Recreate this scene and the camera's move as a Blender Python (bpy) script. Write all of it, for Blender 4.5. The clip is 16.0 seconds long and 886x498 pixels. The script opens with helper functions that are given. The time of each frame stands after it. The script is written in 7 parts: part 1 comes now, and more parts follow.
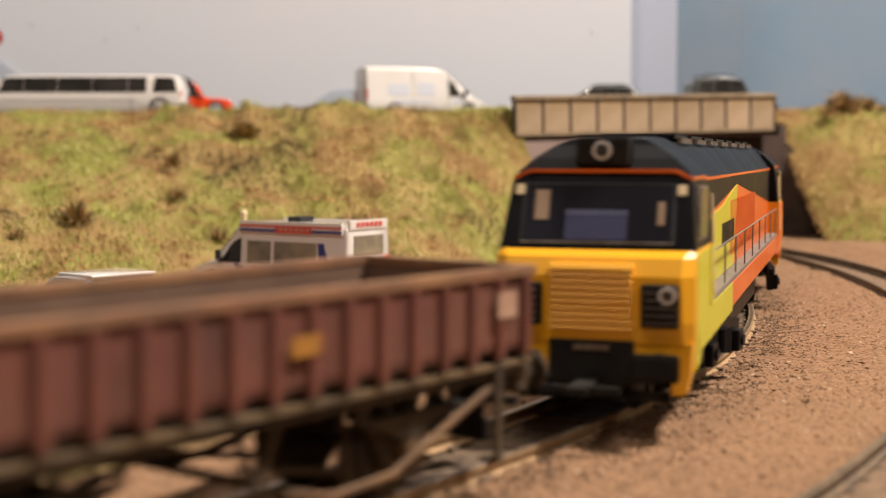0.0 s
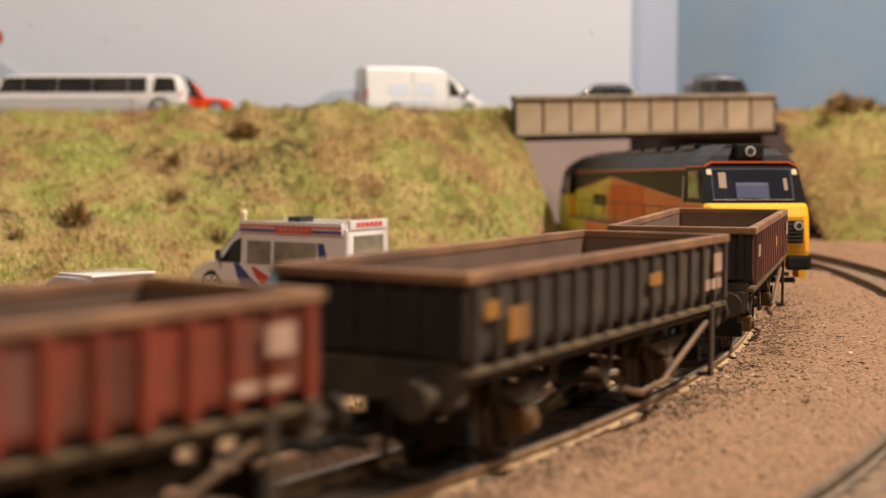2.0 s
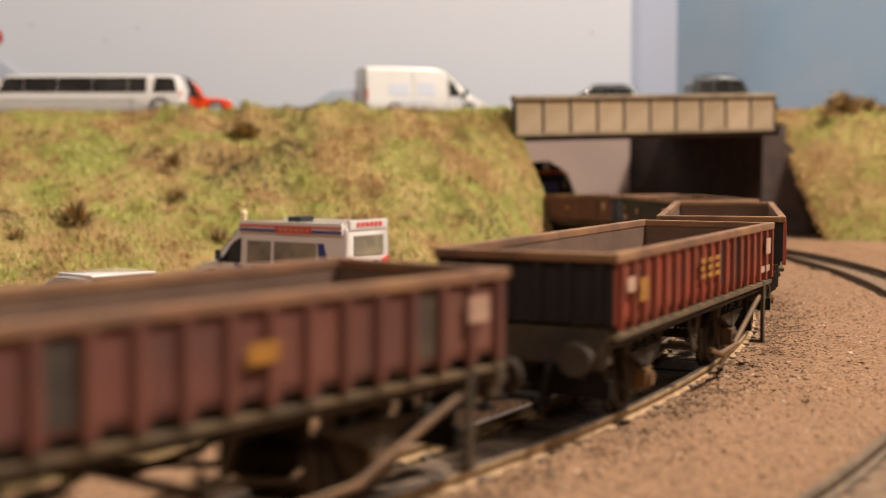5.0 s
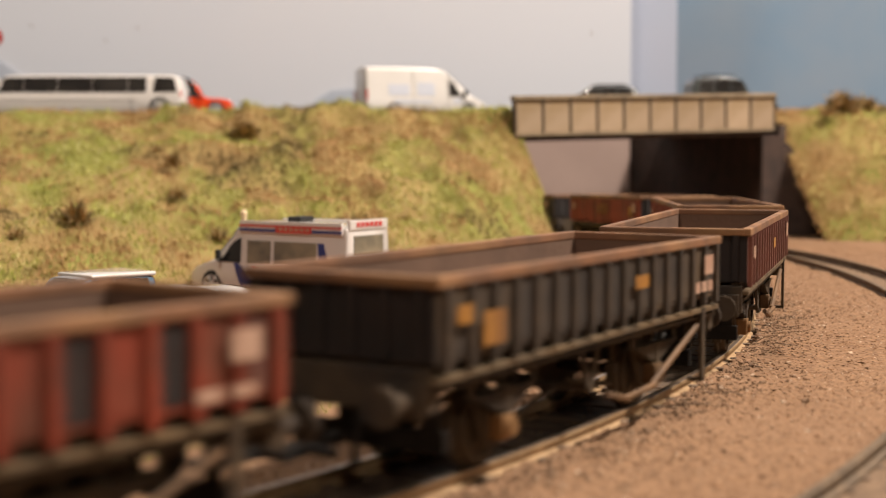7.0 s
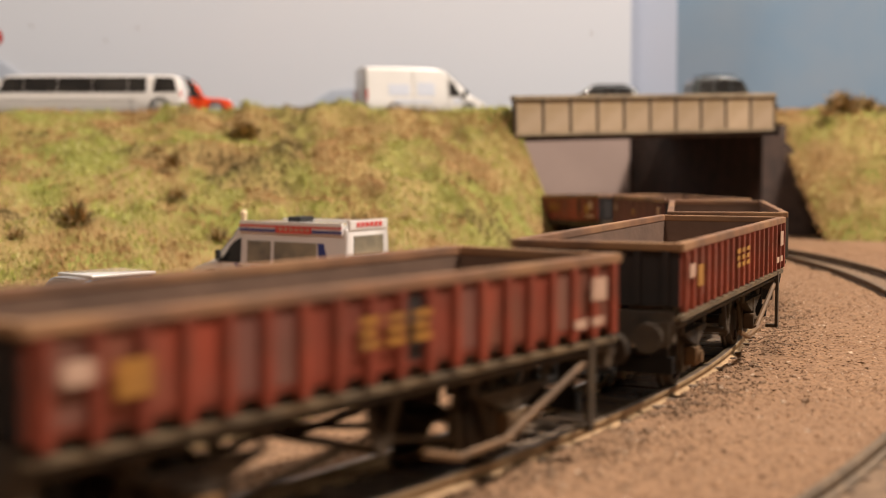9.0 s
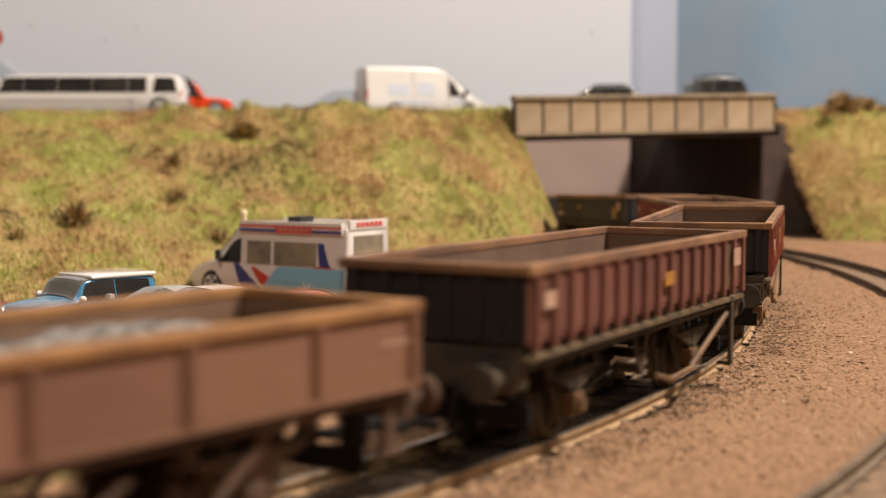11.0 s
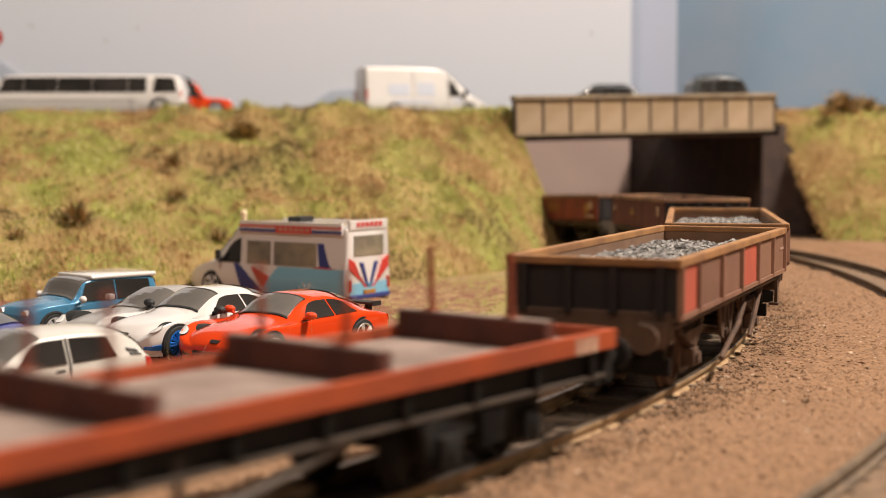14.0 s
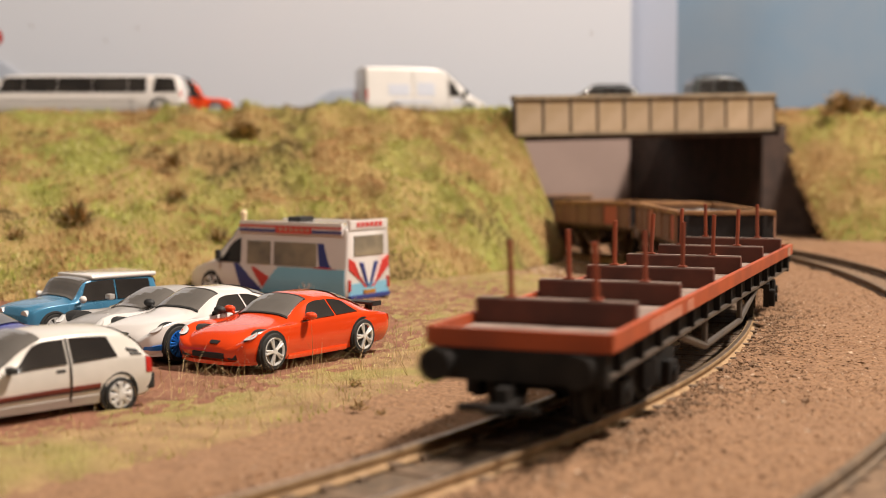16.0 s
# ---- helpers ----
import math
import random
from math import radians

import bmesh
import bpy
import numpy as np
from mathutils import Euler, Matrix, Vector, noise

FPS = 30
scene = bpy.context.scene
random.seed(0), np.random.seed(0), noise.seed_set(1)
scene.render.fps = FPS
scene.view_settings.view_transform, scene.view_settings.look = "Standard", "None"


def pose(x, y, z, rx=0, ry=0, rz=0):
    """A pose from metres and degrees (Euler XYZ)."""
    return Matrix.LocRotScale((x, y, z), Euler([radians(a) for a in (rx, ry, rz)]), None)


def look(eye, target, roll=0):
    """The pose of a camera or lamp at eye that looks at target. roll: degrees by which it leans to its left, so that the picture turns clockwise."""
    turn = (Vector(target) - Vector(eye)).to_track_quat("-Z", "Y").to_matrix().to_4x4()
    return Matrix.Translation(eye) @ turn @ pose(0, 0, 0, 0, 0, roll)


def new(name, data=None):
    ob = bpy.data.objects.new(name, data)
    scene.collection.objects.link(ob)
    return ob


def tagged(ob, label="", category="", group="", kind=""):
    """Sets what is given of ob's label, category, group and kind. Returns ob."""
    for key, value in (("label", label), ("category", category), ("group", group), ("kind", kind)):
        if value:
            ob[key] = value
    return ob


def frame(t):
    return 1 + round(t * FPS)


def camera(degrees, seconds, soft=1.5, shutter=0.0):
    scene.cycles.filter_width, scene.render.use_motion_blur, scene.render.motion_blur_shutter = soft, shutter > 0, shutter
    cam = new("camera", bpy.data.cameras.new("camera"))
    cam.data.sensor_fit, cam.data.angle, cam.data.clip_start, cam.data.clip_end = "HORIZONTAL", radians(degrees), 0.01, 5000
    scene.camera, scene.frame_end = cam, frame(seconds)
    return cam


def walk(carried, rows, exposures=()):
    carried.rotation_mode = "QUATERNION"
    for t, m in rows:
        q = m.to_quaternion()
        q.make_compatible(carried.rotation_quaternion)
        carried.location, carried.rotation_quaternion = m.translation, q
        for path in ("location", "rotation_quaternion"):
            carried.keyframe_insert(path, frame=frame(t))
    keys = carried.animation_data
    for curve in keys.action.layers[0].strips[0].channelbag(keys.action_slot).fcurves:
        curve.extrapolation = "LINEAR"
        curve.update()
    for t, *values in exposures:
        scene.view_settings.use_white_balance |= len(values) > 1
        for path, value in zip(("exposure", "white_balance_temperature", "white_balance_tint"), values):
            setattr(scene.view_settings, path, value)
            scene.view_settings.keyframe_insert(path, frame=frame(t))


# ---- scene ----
# Camera: stands still beside the model railway, just above wagon height.
EYE_Z = 0.0507
cam = camera(36.26, 16.0, soft=0.85, shutter=0.6)
cam.data.dof.use_dof = True
cam.data.dof.focus_distance = 0.335
cam.data.dof.aperture_fstop = 19.0
walk(cam, [(0.0, pose(0, 0, EYE_Z, 86.034, 0, 0)), (16.0, pose(0, 0, EYE_Z, 86.034, 0, 0))])
scene.view_settings.exposure = 0.0

# ---- light: a room with ceiling lamps ----
world = bpy.data.worlds.new("room_air")
scene.world = world
world.use_nodes = True
world.node_tree.nodes["Background"].inputs[0].default_value = (1.0, 0.93, 0.86, 1)
world.node_tree.nodes["Background"].inputs[1].default_value = 0.07


def area(name, eye, target, size, watts, colour):
    d = bpy.data.lights.new(name, "AREA")
    d.shape, d.size, d.energy, d.color = "DISK", size, watts, colour
    ob = new(name, d)
    ob.matrix_world = look(eye, target)
    return ob


area("key_lamp", (0.74, 0.30, 1.26), (0.0, 0.5, 0.03), 0.16, 41, (1.0, 0.87, 0.75))
area("front_lamp", (0.85, -0.95, 0.75), (0.0, 0.75, 0.08), 0.12, 3, (1.0, 0.88, 0.75))
area("left_lamp", (-0.38, -0.22, 1.40), (-0.12, 0.62, 0.06), 0.2, 7.5, (1.0, 0.87, 0.745))


# ---- materials ----
def mat(name, c1, c2=None, scale=60.0, rough=0.6, metal=0.0, bump=0.0, bscale=400.0, c3=None, scale3=12.0, amt3=0.5, coat=0.0, detail=5.0, space="Object", rnd=0.0, lo=0.35, hi=0.65, island=0.0, spec=0.5):
    """Procedural surface: c1 and c2 mixed by fine noise, c3 by broad patches, relief by noise."""
    m = bpy.data.materials.new(name)
    m.use_nodes = True
    nt = m.node_tree
    N, L = nt.nodes, nt.links
    b = N["Principled BSDF"]
    b.inputs["Roughness"].default_value = rough
    b.inputs["Metallic"].default_value = metal
    b.inputs["Specular IOR Level"].default_value = spec
    b.inputs["Coat Weight"].default_value = coat
    b.inputs["Coat Roughness"].default_value = 0.04
    c2 = c2 or tuple(v * 0.85 for v in c1)
    tc = N.new("ShaderNodeTexCoord")

    def field(s, det):
        n = N.new("ShaderNodeTexNoise")
        n.inputs["Scale"].default_value, n.inputs["Detail"].default_value = s, det
        L.new(tc.outputs[space], n.inputs["Vector"])
        return n

    def ramp(src, a, z):
        r = N.new("ShaderNodeMapRange")
        r.inputs["From Min"].default_value, r.inputs["From Max"].default_value = a, z
        L.new(src, r.inputs["Value"])
        return r.outputs[0]

    def mix(f, a, c):
        x = N.new("ShaderNodeMix")
        x.data_type = "RGBA"
        if isinstance(f, float):
            x.inputs[0].default_value = f
        else:
            L.new(f, x.inputs[0])
        for sock, v in ((x.inputs[6], a), (x.inputs[7], c)):
            if isinstance(v, tuple):
                sock.default_value = (*v, 1)
            else:
                L.new(v, sock)
        return x.outputs[2]

    n1 = field(scale, detail)
    col = mix(ramp(n1.outputs["Fac"], lo, hi), c1, c2)
    if c3:
        n3 = field(scale3, 4.0)
        k = N.new("ShaderNodeMath")
        k.operation = "MULTIPLY"
        L.new(ramp(n3.outputs["Fac"], 0.45, 0.62), k.inputs[0])
        k.inputs[1].default_value = amt3
        col = mix(k.outputs[0], col, c3)
    if rnd:
        oi = N.new("ShaderNodeObjectInfo")
        h = N.new("ShaderNodeHueSaturation")
        v = N.new("ShaderNodeMath")
        v.operation = "MULTIPLY_ADD"
        L.new(oi.outputs["Random"], v.inputs[0])
        v.inputs[1].default_value, v.inputs[2].default_value = rnd, 1 - rnd / 2
        L.new(v.outputs[0], h.inputs["Value"])
        L.new(col, h.inputs["Color"])
        col = h.outputs[0]
    if island:
        g = N.new("ShaderNodeNewGeometry")
        h = N.new("ShaderNodeHueSaturation")
        v = N.new("ShaderNodeMath")
        v.operation = "MULTIPLY_ADD"
        L.new(g.outputs["Random Per Island"], v.inputs[0])
        v.inputs[1].default_value, v.inputs[2].default_value = island, 1 - island / 2
        L.new(v.outputs[0], h.inputs["Value"])
        L.new(col, h.inputs["Color"])
        col = h.outputs[0]
    L.new(col, b.inputs["Base Color"])
    rr = N.new("ShaderNodeMapRange")
    rr.inputs["To Min"].default_value, rr.inputs["To Max"].default_value = max(rough - 0.08, 0.02), min(rough + 0.1, 1)
    L.new(n1.outputs["Fac"], rr.inputs["Value"])
    L.new(rr.outputs[0], b.inputs["Roughness"])
    if bump:
        nb = field(bscale, 6.0)
        bp = N.new("ShaderNodeBump")
        bp.inputs["Strength"].default_value, bp.inputs["Distance"].default_value = bump, 0.0006
        L.new(nb.outputs["Fac"], bp.inputs["Height"])
        L.new(bp.outputs[0], b.inputs["Normal"])
    return m


M = dict(
    sand=mat("dry_sandy_earth", (0.315, 0.178, 0.094), (0.165, 0.088, 0.045), 900, 0.95, bump=0.9, bscale=900, c3=(0.255, 0.145, 0.08), scale3=18, amt3=0.6),
    grit=mat("grit", (0.31, 0.175, 0.094), (0.19, 0.105, 0.055), 300, 0.95, island=0.7),
    grit_pale=mat("pale_grit", (0.58, 0.44, 0.32), (0.42, 0.3, 0.2), 300, 0.9, island=0.5),
    grass_green=mat("green_fibre", (0.33, 0.345, 0.065), (0.45, 0.43, 0.12), 30, 0.9, island=0.3),
    grass_straw=mat("straw_fibre", (0.55, 0.40, 0.175), (0.45, 0.32, 0.13), 30, 0.9, island=0.3),
    grass_brown=mat("brown_fibre", (0.42, 0.25, 0.105), (0.50, 0.32, 0.145), 30, 0.9, island=0.3),
    grass_dark=mat("dark_olive_fibre", (0.13, 0.10, 0.038), (0.19, 0.14, 0.055), 30, 0.9, island=0.4),
    grass_pale=mat("pale_fibre", (0.58, 0.52, 0.24), (0.47, 0.44, 0.17), 40, 0.8, island=0.4),
    grit_dark=mat("dark_grit", (0.205, 0.125, 0.072), (0.145, 0.09, 0.055), 500, 0.95),
    ballast=mat("oily_ballast", (0.16, 0.11, 0.07), (0.07, 0.05, 0.035), 500, 0.85, bump=0.8, bscale=700, c3=(0.16, 0.11, 0.07), scale3=40, amt3=0.6),
    turf=mat("turf", (0.34, 0.24, 0.09), (0.25, 0.16, 0.06), 40, 0.95, bump=0.9, bscale=900, c3=(0.22, 0.24, 0.045), scale3=26, amt3=0.8),
    verge=mat("verge_turf", (0.345, 0.225, 0.105), (0.22, 0.135, 0.065), 130, 0.95, bump=0.9, bscale=1200, c3=(0.25, 0.24, 0.055), scale3=30, amt3=0.6),
    crumb=mat("brown_crumbs", (0.25, 0.15, 0.085), (0.17, 0.105, 0.062), 400, 0.95, island=0.4),
    soil_dark=mat("dark_brown_crumbs", (0.185, 0.112, 0.064), (0.13, 0.08, 0.048), 400, 0.95),
    soil=mat("reddish_soil", (0.17, 0.07, 0.038), (0.25, 0.115, 0.065), 200, 0.95, bump=0.8, bscale=900),
    rail_dark=mat("dark_rusty_rail", (0.12, 0.085, 0.055), (0.19, 0.13, 0.08), 260, 0.7, 0.2, bump=0.3),
    bed_brown=mat("brown_track_bed", (0.235, 0.15, 0.09), (0.14, 0.09, 0.056), 600, 0.95, bump=0.9, bscale=800),
    rail=mat("rusty_rail_side", (0.42, 0.275, 0.145), (0.30, 0.19, 0.095), 300, 0.65, 0.1, bump=0.3),
    railtop=mat("worn_rail_head", (0.45, 0.36, 0.28), (0.30, 0.22, 0.16), 300, 0.35, 0.8),
    sleeper=mat("sleeper", (0.12, 0.08, 0.055), (0.17, 0.115, 0.075), 300, 0.9, bump=0.5, rnd=0.4),
    sky=mat("painted_sky", (0.63, 0.655, 0.72), (0.61, 0.645, 0.72), 3, 0.9, c3=(0.55, 0.615, 0.73), scale3=2.2, amt3=0.4),
    sky_blue=mat("painted_blue_sky", (0.205, 0.28, 0.38), (0.245, 0.315, 0.395), 4, 0.9, c3=(0.14, 0.265, 0.41), scale3=6, amt3=0.6),
    # Blue-grey for the cast shadows painted on the backscene.
    sky_shadow=mat("painted_far_hill", (0.42, 0.475, 0.57), (0.45, 0.495, 0.58), 12, 0.9),
    sky_strip=mat("pale_lavender_strip", (0.41, 0.445, 0.55), (0.39, 0.43, 0.535), 4, 0.9, c3=(0.34, 0.42, 0.555), scale3=6, amt3=0.4),
    board=mat("bare_board", (0.42, 0.31, 0.27), (0.38, 0.28, 0.245), 30, 0.85),
    concrete=mat("weathered_concrete", (0.36, 0.285, 0.19), (0.24, 0.185, 0.12), 90, 0.9, bump=0.4, c3=(0.17, 0.13, 0.09), scale3=35, amt3=0.55),
    joint_dark=mat("dark_grimy_joint", (0.075, 0.055, 0.038), (0.12, 0.088, 0.055), 120, 0.9, bump=0.3),
    bridge_panel=mat("stained_concrete_panel", (0.40, 0.30, 0.205), (0.33, 0.245, 0.155), 50, 0.9, bump=0.4, c3=(0.27, 0.185, 0.085), scale3=38, amt3=0.75, rnd=0.2),
    # Brown-black holds the shade under and beside the bridge in its colour.
    wall_shaded=mat("dark_brick_wall", (0.085, 0.055, 0.045), (0.055, 0.04, 0.035), 120, 0.9, bump=0.3),
    tarmac=mat("tarmac", (0.09, 0.088, 0.085), (0.06, 0.06, 0.058), 400, 0.9, bump=0.5),
    black=mat("black_paint", (0.011, 0.010, 0.010), (0.02, 0.018, 0.016), 200, 0.8, spec=0.2),
    frame=mat("grimy_underframe", (0.028, 0.02, 0.015), (0.062, 0.042, 0.025), 160, 0.85, bump=0.4, c3=(0.10, 0.066, 0.03), scale3=60, amt3=0.45),
    sole_khaki=mat("dusty_ledge", (0.13, 0.09, 0.048), (0.075, 0.052, 0.03), 140, 0.9, bump=0.4, c3=(0.17, 0.10, 0.04), scale3=50, amt3=0.5),
    axle_ochre=mat("ochre_axle_box", (0.20, 0.10, 0.032), (0.07, 0.045, 0.025), 90, 0.85, bump=0.4, rnd=0.7),
    frame_brown=mat("brown_underframe", (0.135, 0.074, 0.045), (0.07, 0.042, 0.028), 160, 0.85, bump=0.4),
    steel=mat("worn_steel", (0.35, 0.31, 0.27), (0.2, 0.16, 0.13), 300, 0.4, 0.8),
    rim_rust=mat("rusty_top_rail", (0.25, 0.12, 0.06), (0.14, 0.075, 0.045), 110, 0.7, bump=0.3, c3=(0.36, 0.20, 0.09), scale3=30, amt3=0.6),
    rim_orange=mat("orange_rust_top_rail", (0.38, 0.19, 0.07), (0.24, 0.115, 0.05), 110, 0.7, bump=0.3),
    maroon=mat("faded_maroon", (0.165, 0.055, 0.040), (0.11, 0.044, 0.034), 70, 0.65, bump=0.25, c3=(0.2, 0.095, 0.06), scale3=45, amt3=0.5, rnd=0.35),
    ews_red=mat("faded_red", (0.275, 0.046, 0.022), (0.16, 0.036, 0.021), 70, 0.6, bump=0.25, c3=(0.115, 0.05, 0.028), scale3=36, amt3=0.65, rnd=0.5),
    dark_grey=mat("sooty_grey", (0.042, 0.034, 0.028), (0.026, 0.021, 0.018), 70, 0.7, bump=0.25, c3=(0.14, 0.09, 0.045), scale3=40, amt3=0.5, rnd=0.4),
    brown=mat("brown_wagon", (0.235, 0.112, 0.07), (0.165, 0.08, 0.052), 60, 0.75, bump=0.25, c3=(0.27, 0.14, 0.075), scale3=30, amt3=0.5, rnd=0.2),
    inner=mat("dirty_interior", (0.115, 0.068, 0.046), (0.17, 0.10, 0.067), 70, 0.85, bump=0.3),
    inner_tan=mat("rusty_interior", (0.22, 0.125, 0.075), (0.16, 0.09, 0.055), 70, 0.85, bump=0.3),
    # Near-black wagon ends: dark paint plus shade put into the colour; also odd panels.
    dark_paint_shade=mat("dark_end", (0.014, 0.0105, 0.010), (0.026, 0.016, 0.014), 70, 0.75, bump=0.3),
    red_patch=mat("fresh_red_patch", (0.50, 0.10, 0.06), (0.42, 0.085, 0.055), 60, 0.6),
    yellow_mark=mat("yellow_marking", (0.42, 0.19, 0.025), (0.22, 0.10, 0.028), 120, 0.7),
    white_mark=mat("white_marking", (0.56, 0.38, 0.28), (0.38, 0.22, 0.15), 150, 0.7),
    stone=mat("grey_stone", (0.36, 0.34, 0.325), (0.24, 0.225, 0.215), 300, 0.9, island=0.5),
    stone2=mat("dark_stone", (0.24, 0.23, 0.22), (0.33, 0.32, 0.3), 300, 0.9),
    bol_red=mat("bauxite_red", (0.42, 0.075, 0.020), (0.32, 0.06, 0.020), 70, 0.55, c3=(0.22, 0.05, 0.025), scale3=35, amt3=0.4),
    bol_rod=mat("grimy_rod", (0.06, 0.048, 0.04), (0.09, 0.07, 0.055), 160, 0.55),
    pink_mark=mat("faded_lettering", (0.55, 0.24, 0.16), (0.48, 0.17, 0.10), 150, 0.7),
    bol_pin=mat("rusty_pin", (0.30, 0.06, 0.022), (0.2, 0.045, 0.02), 90, 0.6),
    bol_deck=mat("grey_deck", (0.30, 0.225, 0.19), (0.20, 0.145, 0.12), 110, 0.85, bump=0.3),
    bol_dark=mat("bolster_timber", (0.11, 0.028, 0.015), (0.065, 0.02, 0.013), 110, 0.8, bump=0.3),
    loco_yellow=mat("warning_yellow", (0.86, 0.42, 0.010), (0.82, 0.39, 0.010), 30, 0.42, coat=0.2),
    loco_lime=mat("lime_yellow", (0.62, 0.58, 0.03), (0.56, 0.52, 0.03), 30, 0.42, coat=0.2),
    loco_orange=mat("bright_orange", (0.75, 0.14, 0.012), (0.68, 0.12, 0.012), 30, 0.42, coat=0.2),
    loco_black=mat("satin_black", (0.006, 0.006, 0.008), (0.010, 0.010, 0.012), 60, 0.4, spec=0.1),
    loco_grey=mat("walkway_grey", (0.17, 0.14, 0.12), (0.22, 0.18, 0.15), 90, 0.8),
    # Windscreens: reflections put into the base colour as grey.
    screen=mat("grey_windscreen", (0.20, 0.185, 0.17), (0.11, 0.103, 0.096), 35, 0.07, coat=1.0),
    pane=mat("dark_glazing", (0.030, 0.032, 0.048), (0.016, 0.017, 0.024), 40, 0.06, coat=0.5),
    cab_blue=mat("blue_desk", (0.03, 0.035, 0.11), (0.022, 0.026, 0.08), 80, 0.6),
    cab_pale=mat("grey_blue_desk_edge", (0.07, 0.08, 0.16), (0.05, 0.06, 0.12), 80, 0.6),
    skin=mat("tan_seat", (0.35, 0.24, 0.16), (0.3, 0.2, 0.13), 80, 0.7),
    lever=mat("worn_lever", (0.19, 0.098, 0.038), (0.10, 0.058, 0.03), 160, 0.7),
    lamp_dim=mat("unlit_lamp", (0.03, 0.03, 0.03), (0.06, 0.06, 0.058), 300, 0.2, coat=0.5),
    lamp_glass=mat("lamp_lens", (0.7, 0.7, 0.68), (0.5, 0.5, 0.5), 300, 0.15, coat=0.6),
    marker=mat("cream_marker", (0.75, 0.6, 0.38), (0.7, 0.55, 0.33), 80, 0.5),
    tyre=mat("tyre", (0.02, 0.02, 0.02), (0.03, 0.029, 0.028), 200, 0.8, bump=0.3),
    alloy=mat("silver_alloy", (0.78, 0.78, 0.77), (0.66, 0.66, 0.65), 300, 0.3, 0.25, coat=0.3),
    blue_rim=mat("blue_alloy", (0.02, 0.20, 0.72), (0.015, 0.16, 0.6), 200, 0.35, 0.1, coat=0.4),
    white=mat("white_paint", (0.76, 0.72, 0.69), (0.72, 0.68, 0.65), 40, 0.22, coat=0.9),
    offwhite=mat("plain_white_plastic", (0.72, 0.69, 0.66), (0.66, 0.63, 0.60), 40, 0.35, coat=0.4),
    silver=mat("silver_paint", (0.50, 0.475, 0.45), (0.43, 0.41, 0.39), 200, 0.3, 0.3, coat=0.5),
    gold_silver=mat("pale_silver_paint", (0.70, 0.66, 0.61), (0.64, 0.61, 0.56), 200, 0.3, 0.08, coat=0.5),
    car_red=mat("orange_red_paint", (0.74, 0.062, 0.010), (0.70, 0.055, 0.010), 30, 0.2, coat=1.0),
    car_blue=mat("light_blue_paint", (0.07, 0.25, 0.42), (0.06, 0.21, 0.36), 60, 0.25, 0.2, coat=0.6),
    car_navy=mat("deep_blue_paint", (0.02, 0.03, 0.24), (0.02, 0.025, 0.18), 60, 0.25, 0.2, coat=0.6),
    car_black=mat("black_car_paint", (0.02, 0.025, 0.024), (0.03, 0.035, 0.033), 60, 0.35, coat=0.3),
    grille=mat("black_plastic", (0.015, 0.015, 0.015), (0.025, 0.025, 0.025), 200, 0.6),
    window=mat("smoked_window", (0.022, 0.02, 0.019), (0.04, 0.036, 0.033), 60, 0.06, coat=0.8),
    window_clear=mat("pale_window", (0.15, 0.135, 0.11), (0.36, 0.31, 0.21), 70, 0.1, coat=0.5),
    stripe=mat("brown_red_stripe", (0.20, 0.035, 0.025), (0.15, 0.03, 0.022), 100, 0.35),
    tail=mat("tail_red", (0.5, 0.03, 0.02), (0.4, 0.02, 0.02), 100, 0.25, coat=0.5),
    van_blue=mat("ice_cream_blue", (0.22, 0.50, 0.66), (0.2, 0.46, 0.61), 50, 0.4, coat=0.3),
    van_navy=mat("navy_graphic", (0.03, 0.05, 0.22), (0.03, 0.045, 0.19), 50, 0.4, coat=0.3),
    van_red=mat("red_graphic", (0.62, 0.05, 0.04), (0.55, 0.045, 0.04), 50, 0.4, coat=0.3),
    pale_print=mat("pale_blue_print", (0.58, 0.60, 0.68), (0.55, 0.58, 0.66), 90, 0.4),
    twig=mat("dark_brush", (0.34, 0.24, 0.10), (0.44, 0.31, 0.14), 300, 0.95, island=0.8),
    straw=mat("straw", (0.55, 0.42, 0.22), (0.42, 0.30, 0.14), 300, 0.8),
    wall=mat("room_wall_paint", (0.36, 0.33, 0.30), (0.33, 0.30, 0.27), 2, 0.9),
    floor=mat("room_floor", (0.22, 0.18, 0.15), (0.17, 0.14, 0.12), 5, 0.7),
)


# ---- mesh helpers; model pieces are given in millimetres ----
def link(name, bm, material, parent=None, label="", loc=None, unit=0.001, smooth=False):
    me = bpy.data.meshes.new(name)
    bmesh.ops.scale(bm, vec=(unit,) * 3, verts=bm.verts)
    bmesh.ops.recalc_face_normals(bm, faces=bm.faces)
    if smooth:
        for f in bm.faces:
            f.smooth = True
    bm.to_mesh(me)
    bm.free()
    me.materials.append(M[material])
    ob = new(name, me)
    if parent is not None:
        ob.parent = parent
    if loc is not None:
        ob.location = [v * unit for v in loc]
    if label:
        ob["label"] = label
    return ob


def part(name, bm, material, parent, label="", loc=None, smooth=False):
    return link(name, bm, material, parent, label, loc, 0.001, smooth)


def twin(ob, loc, rz=0.0, parent=None):
    """Another piece on the same mesh."""
    o = new(ob.name.split(".")[0], ob.data)
    o.parent = parent or ob.parent
    o.location = [v * 0.001 for v in loc]
    o.rotation_euler = (0, 0, radians(rz))
    return o


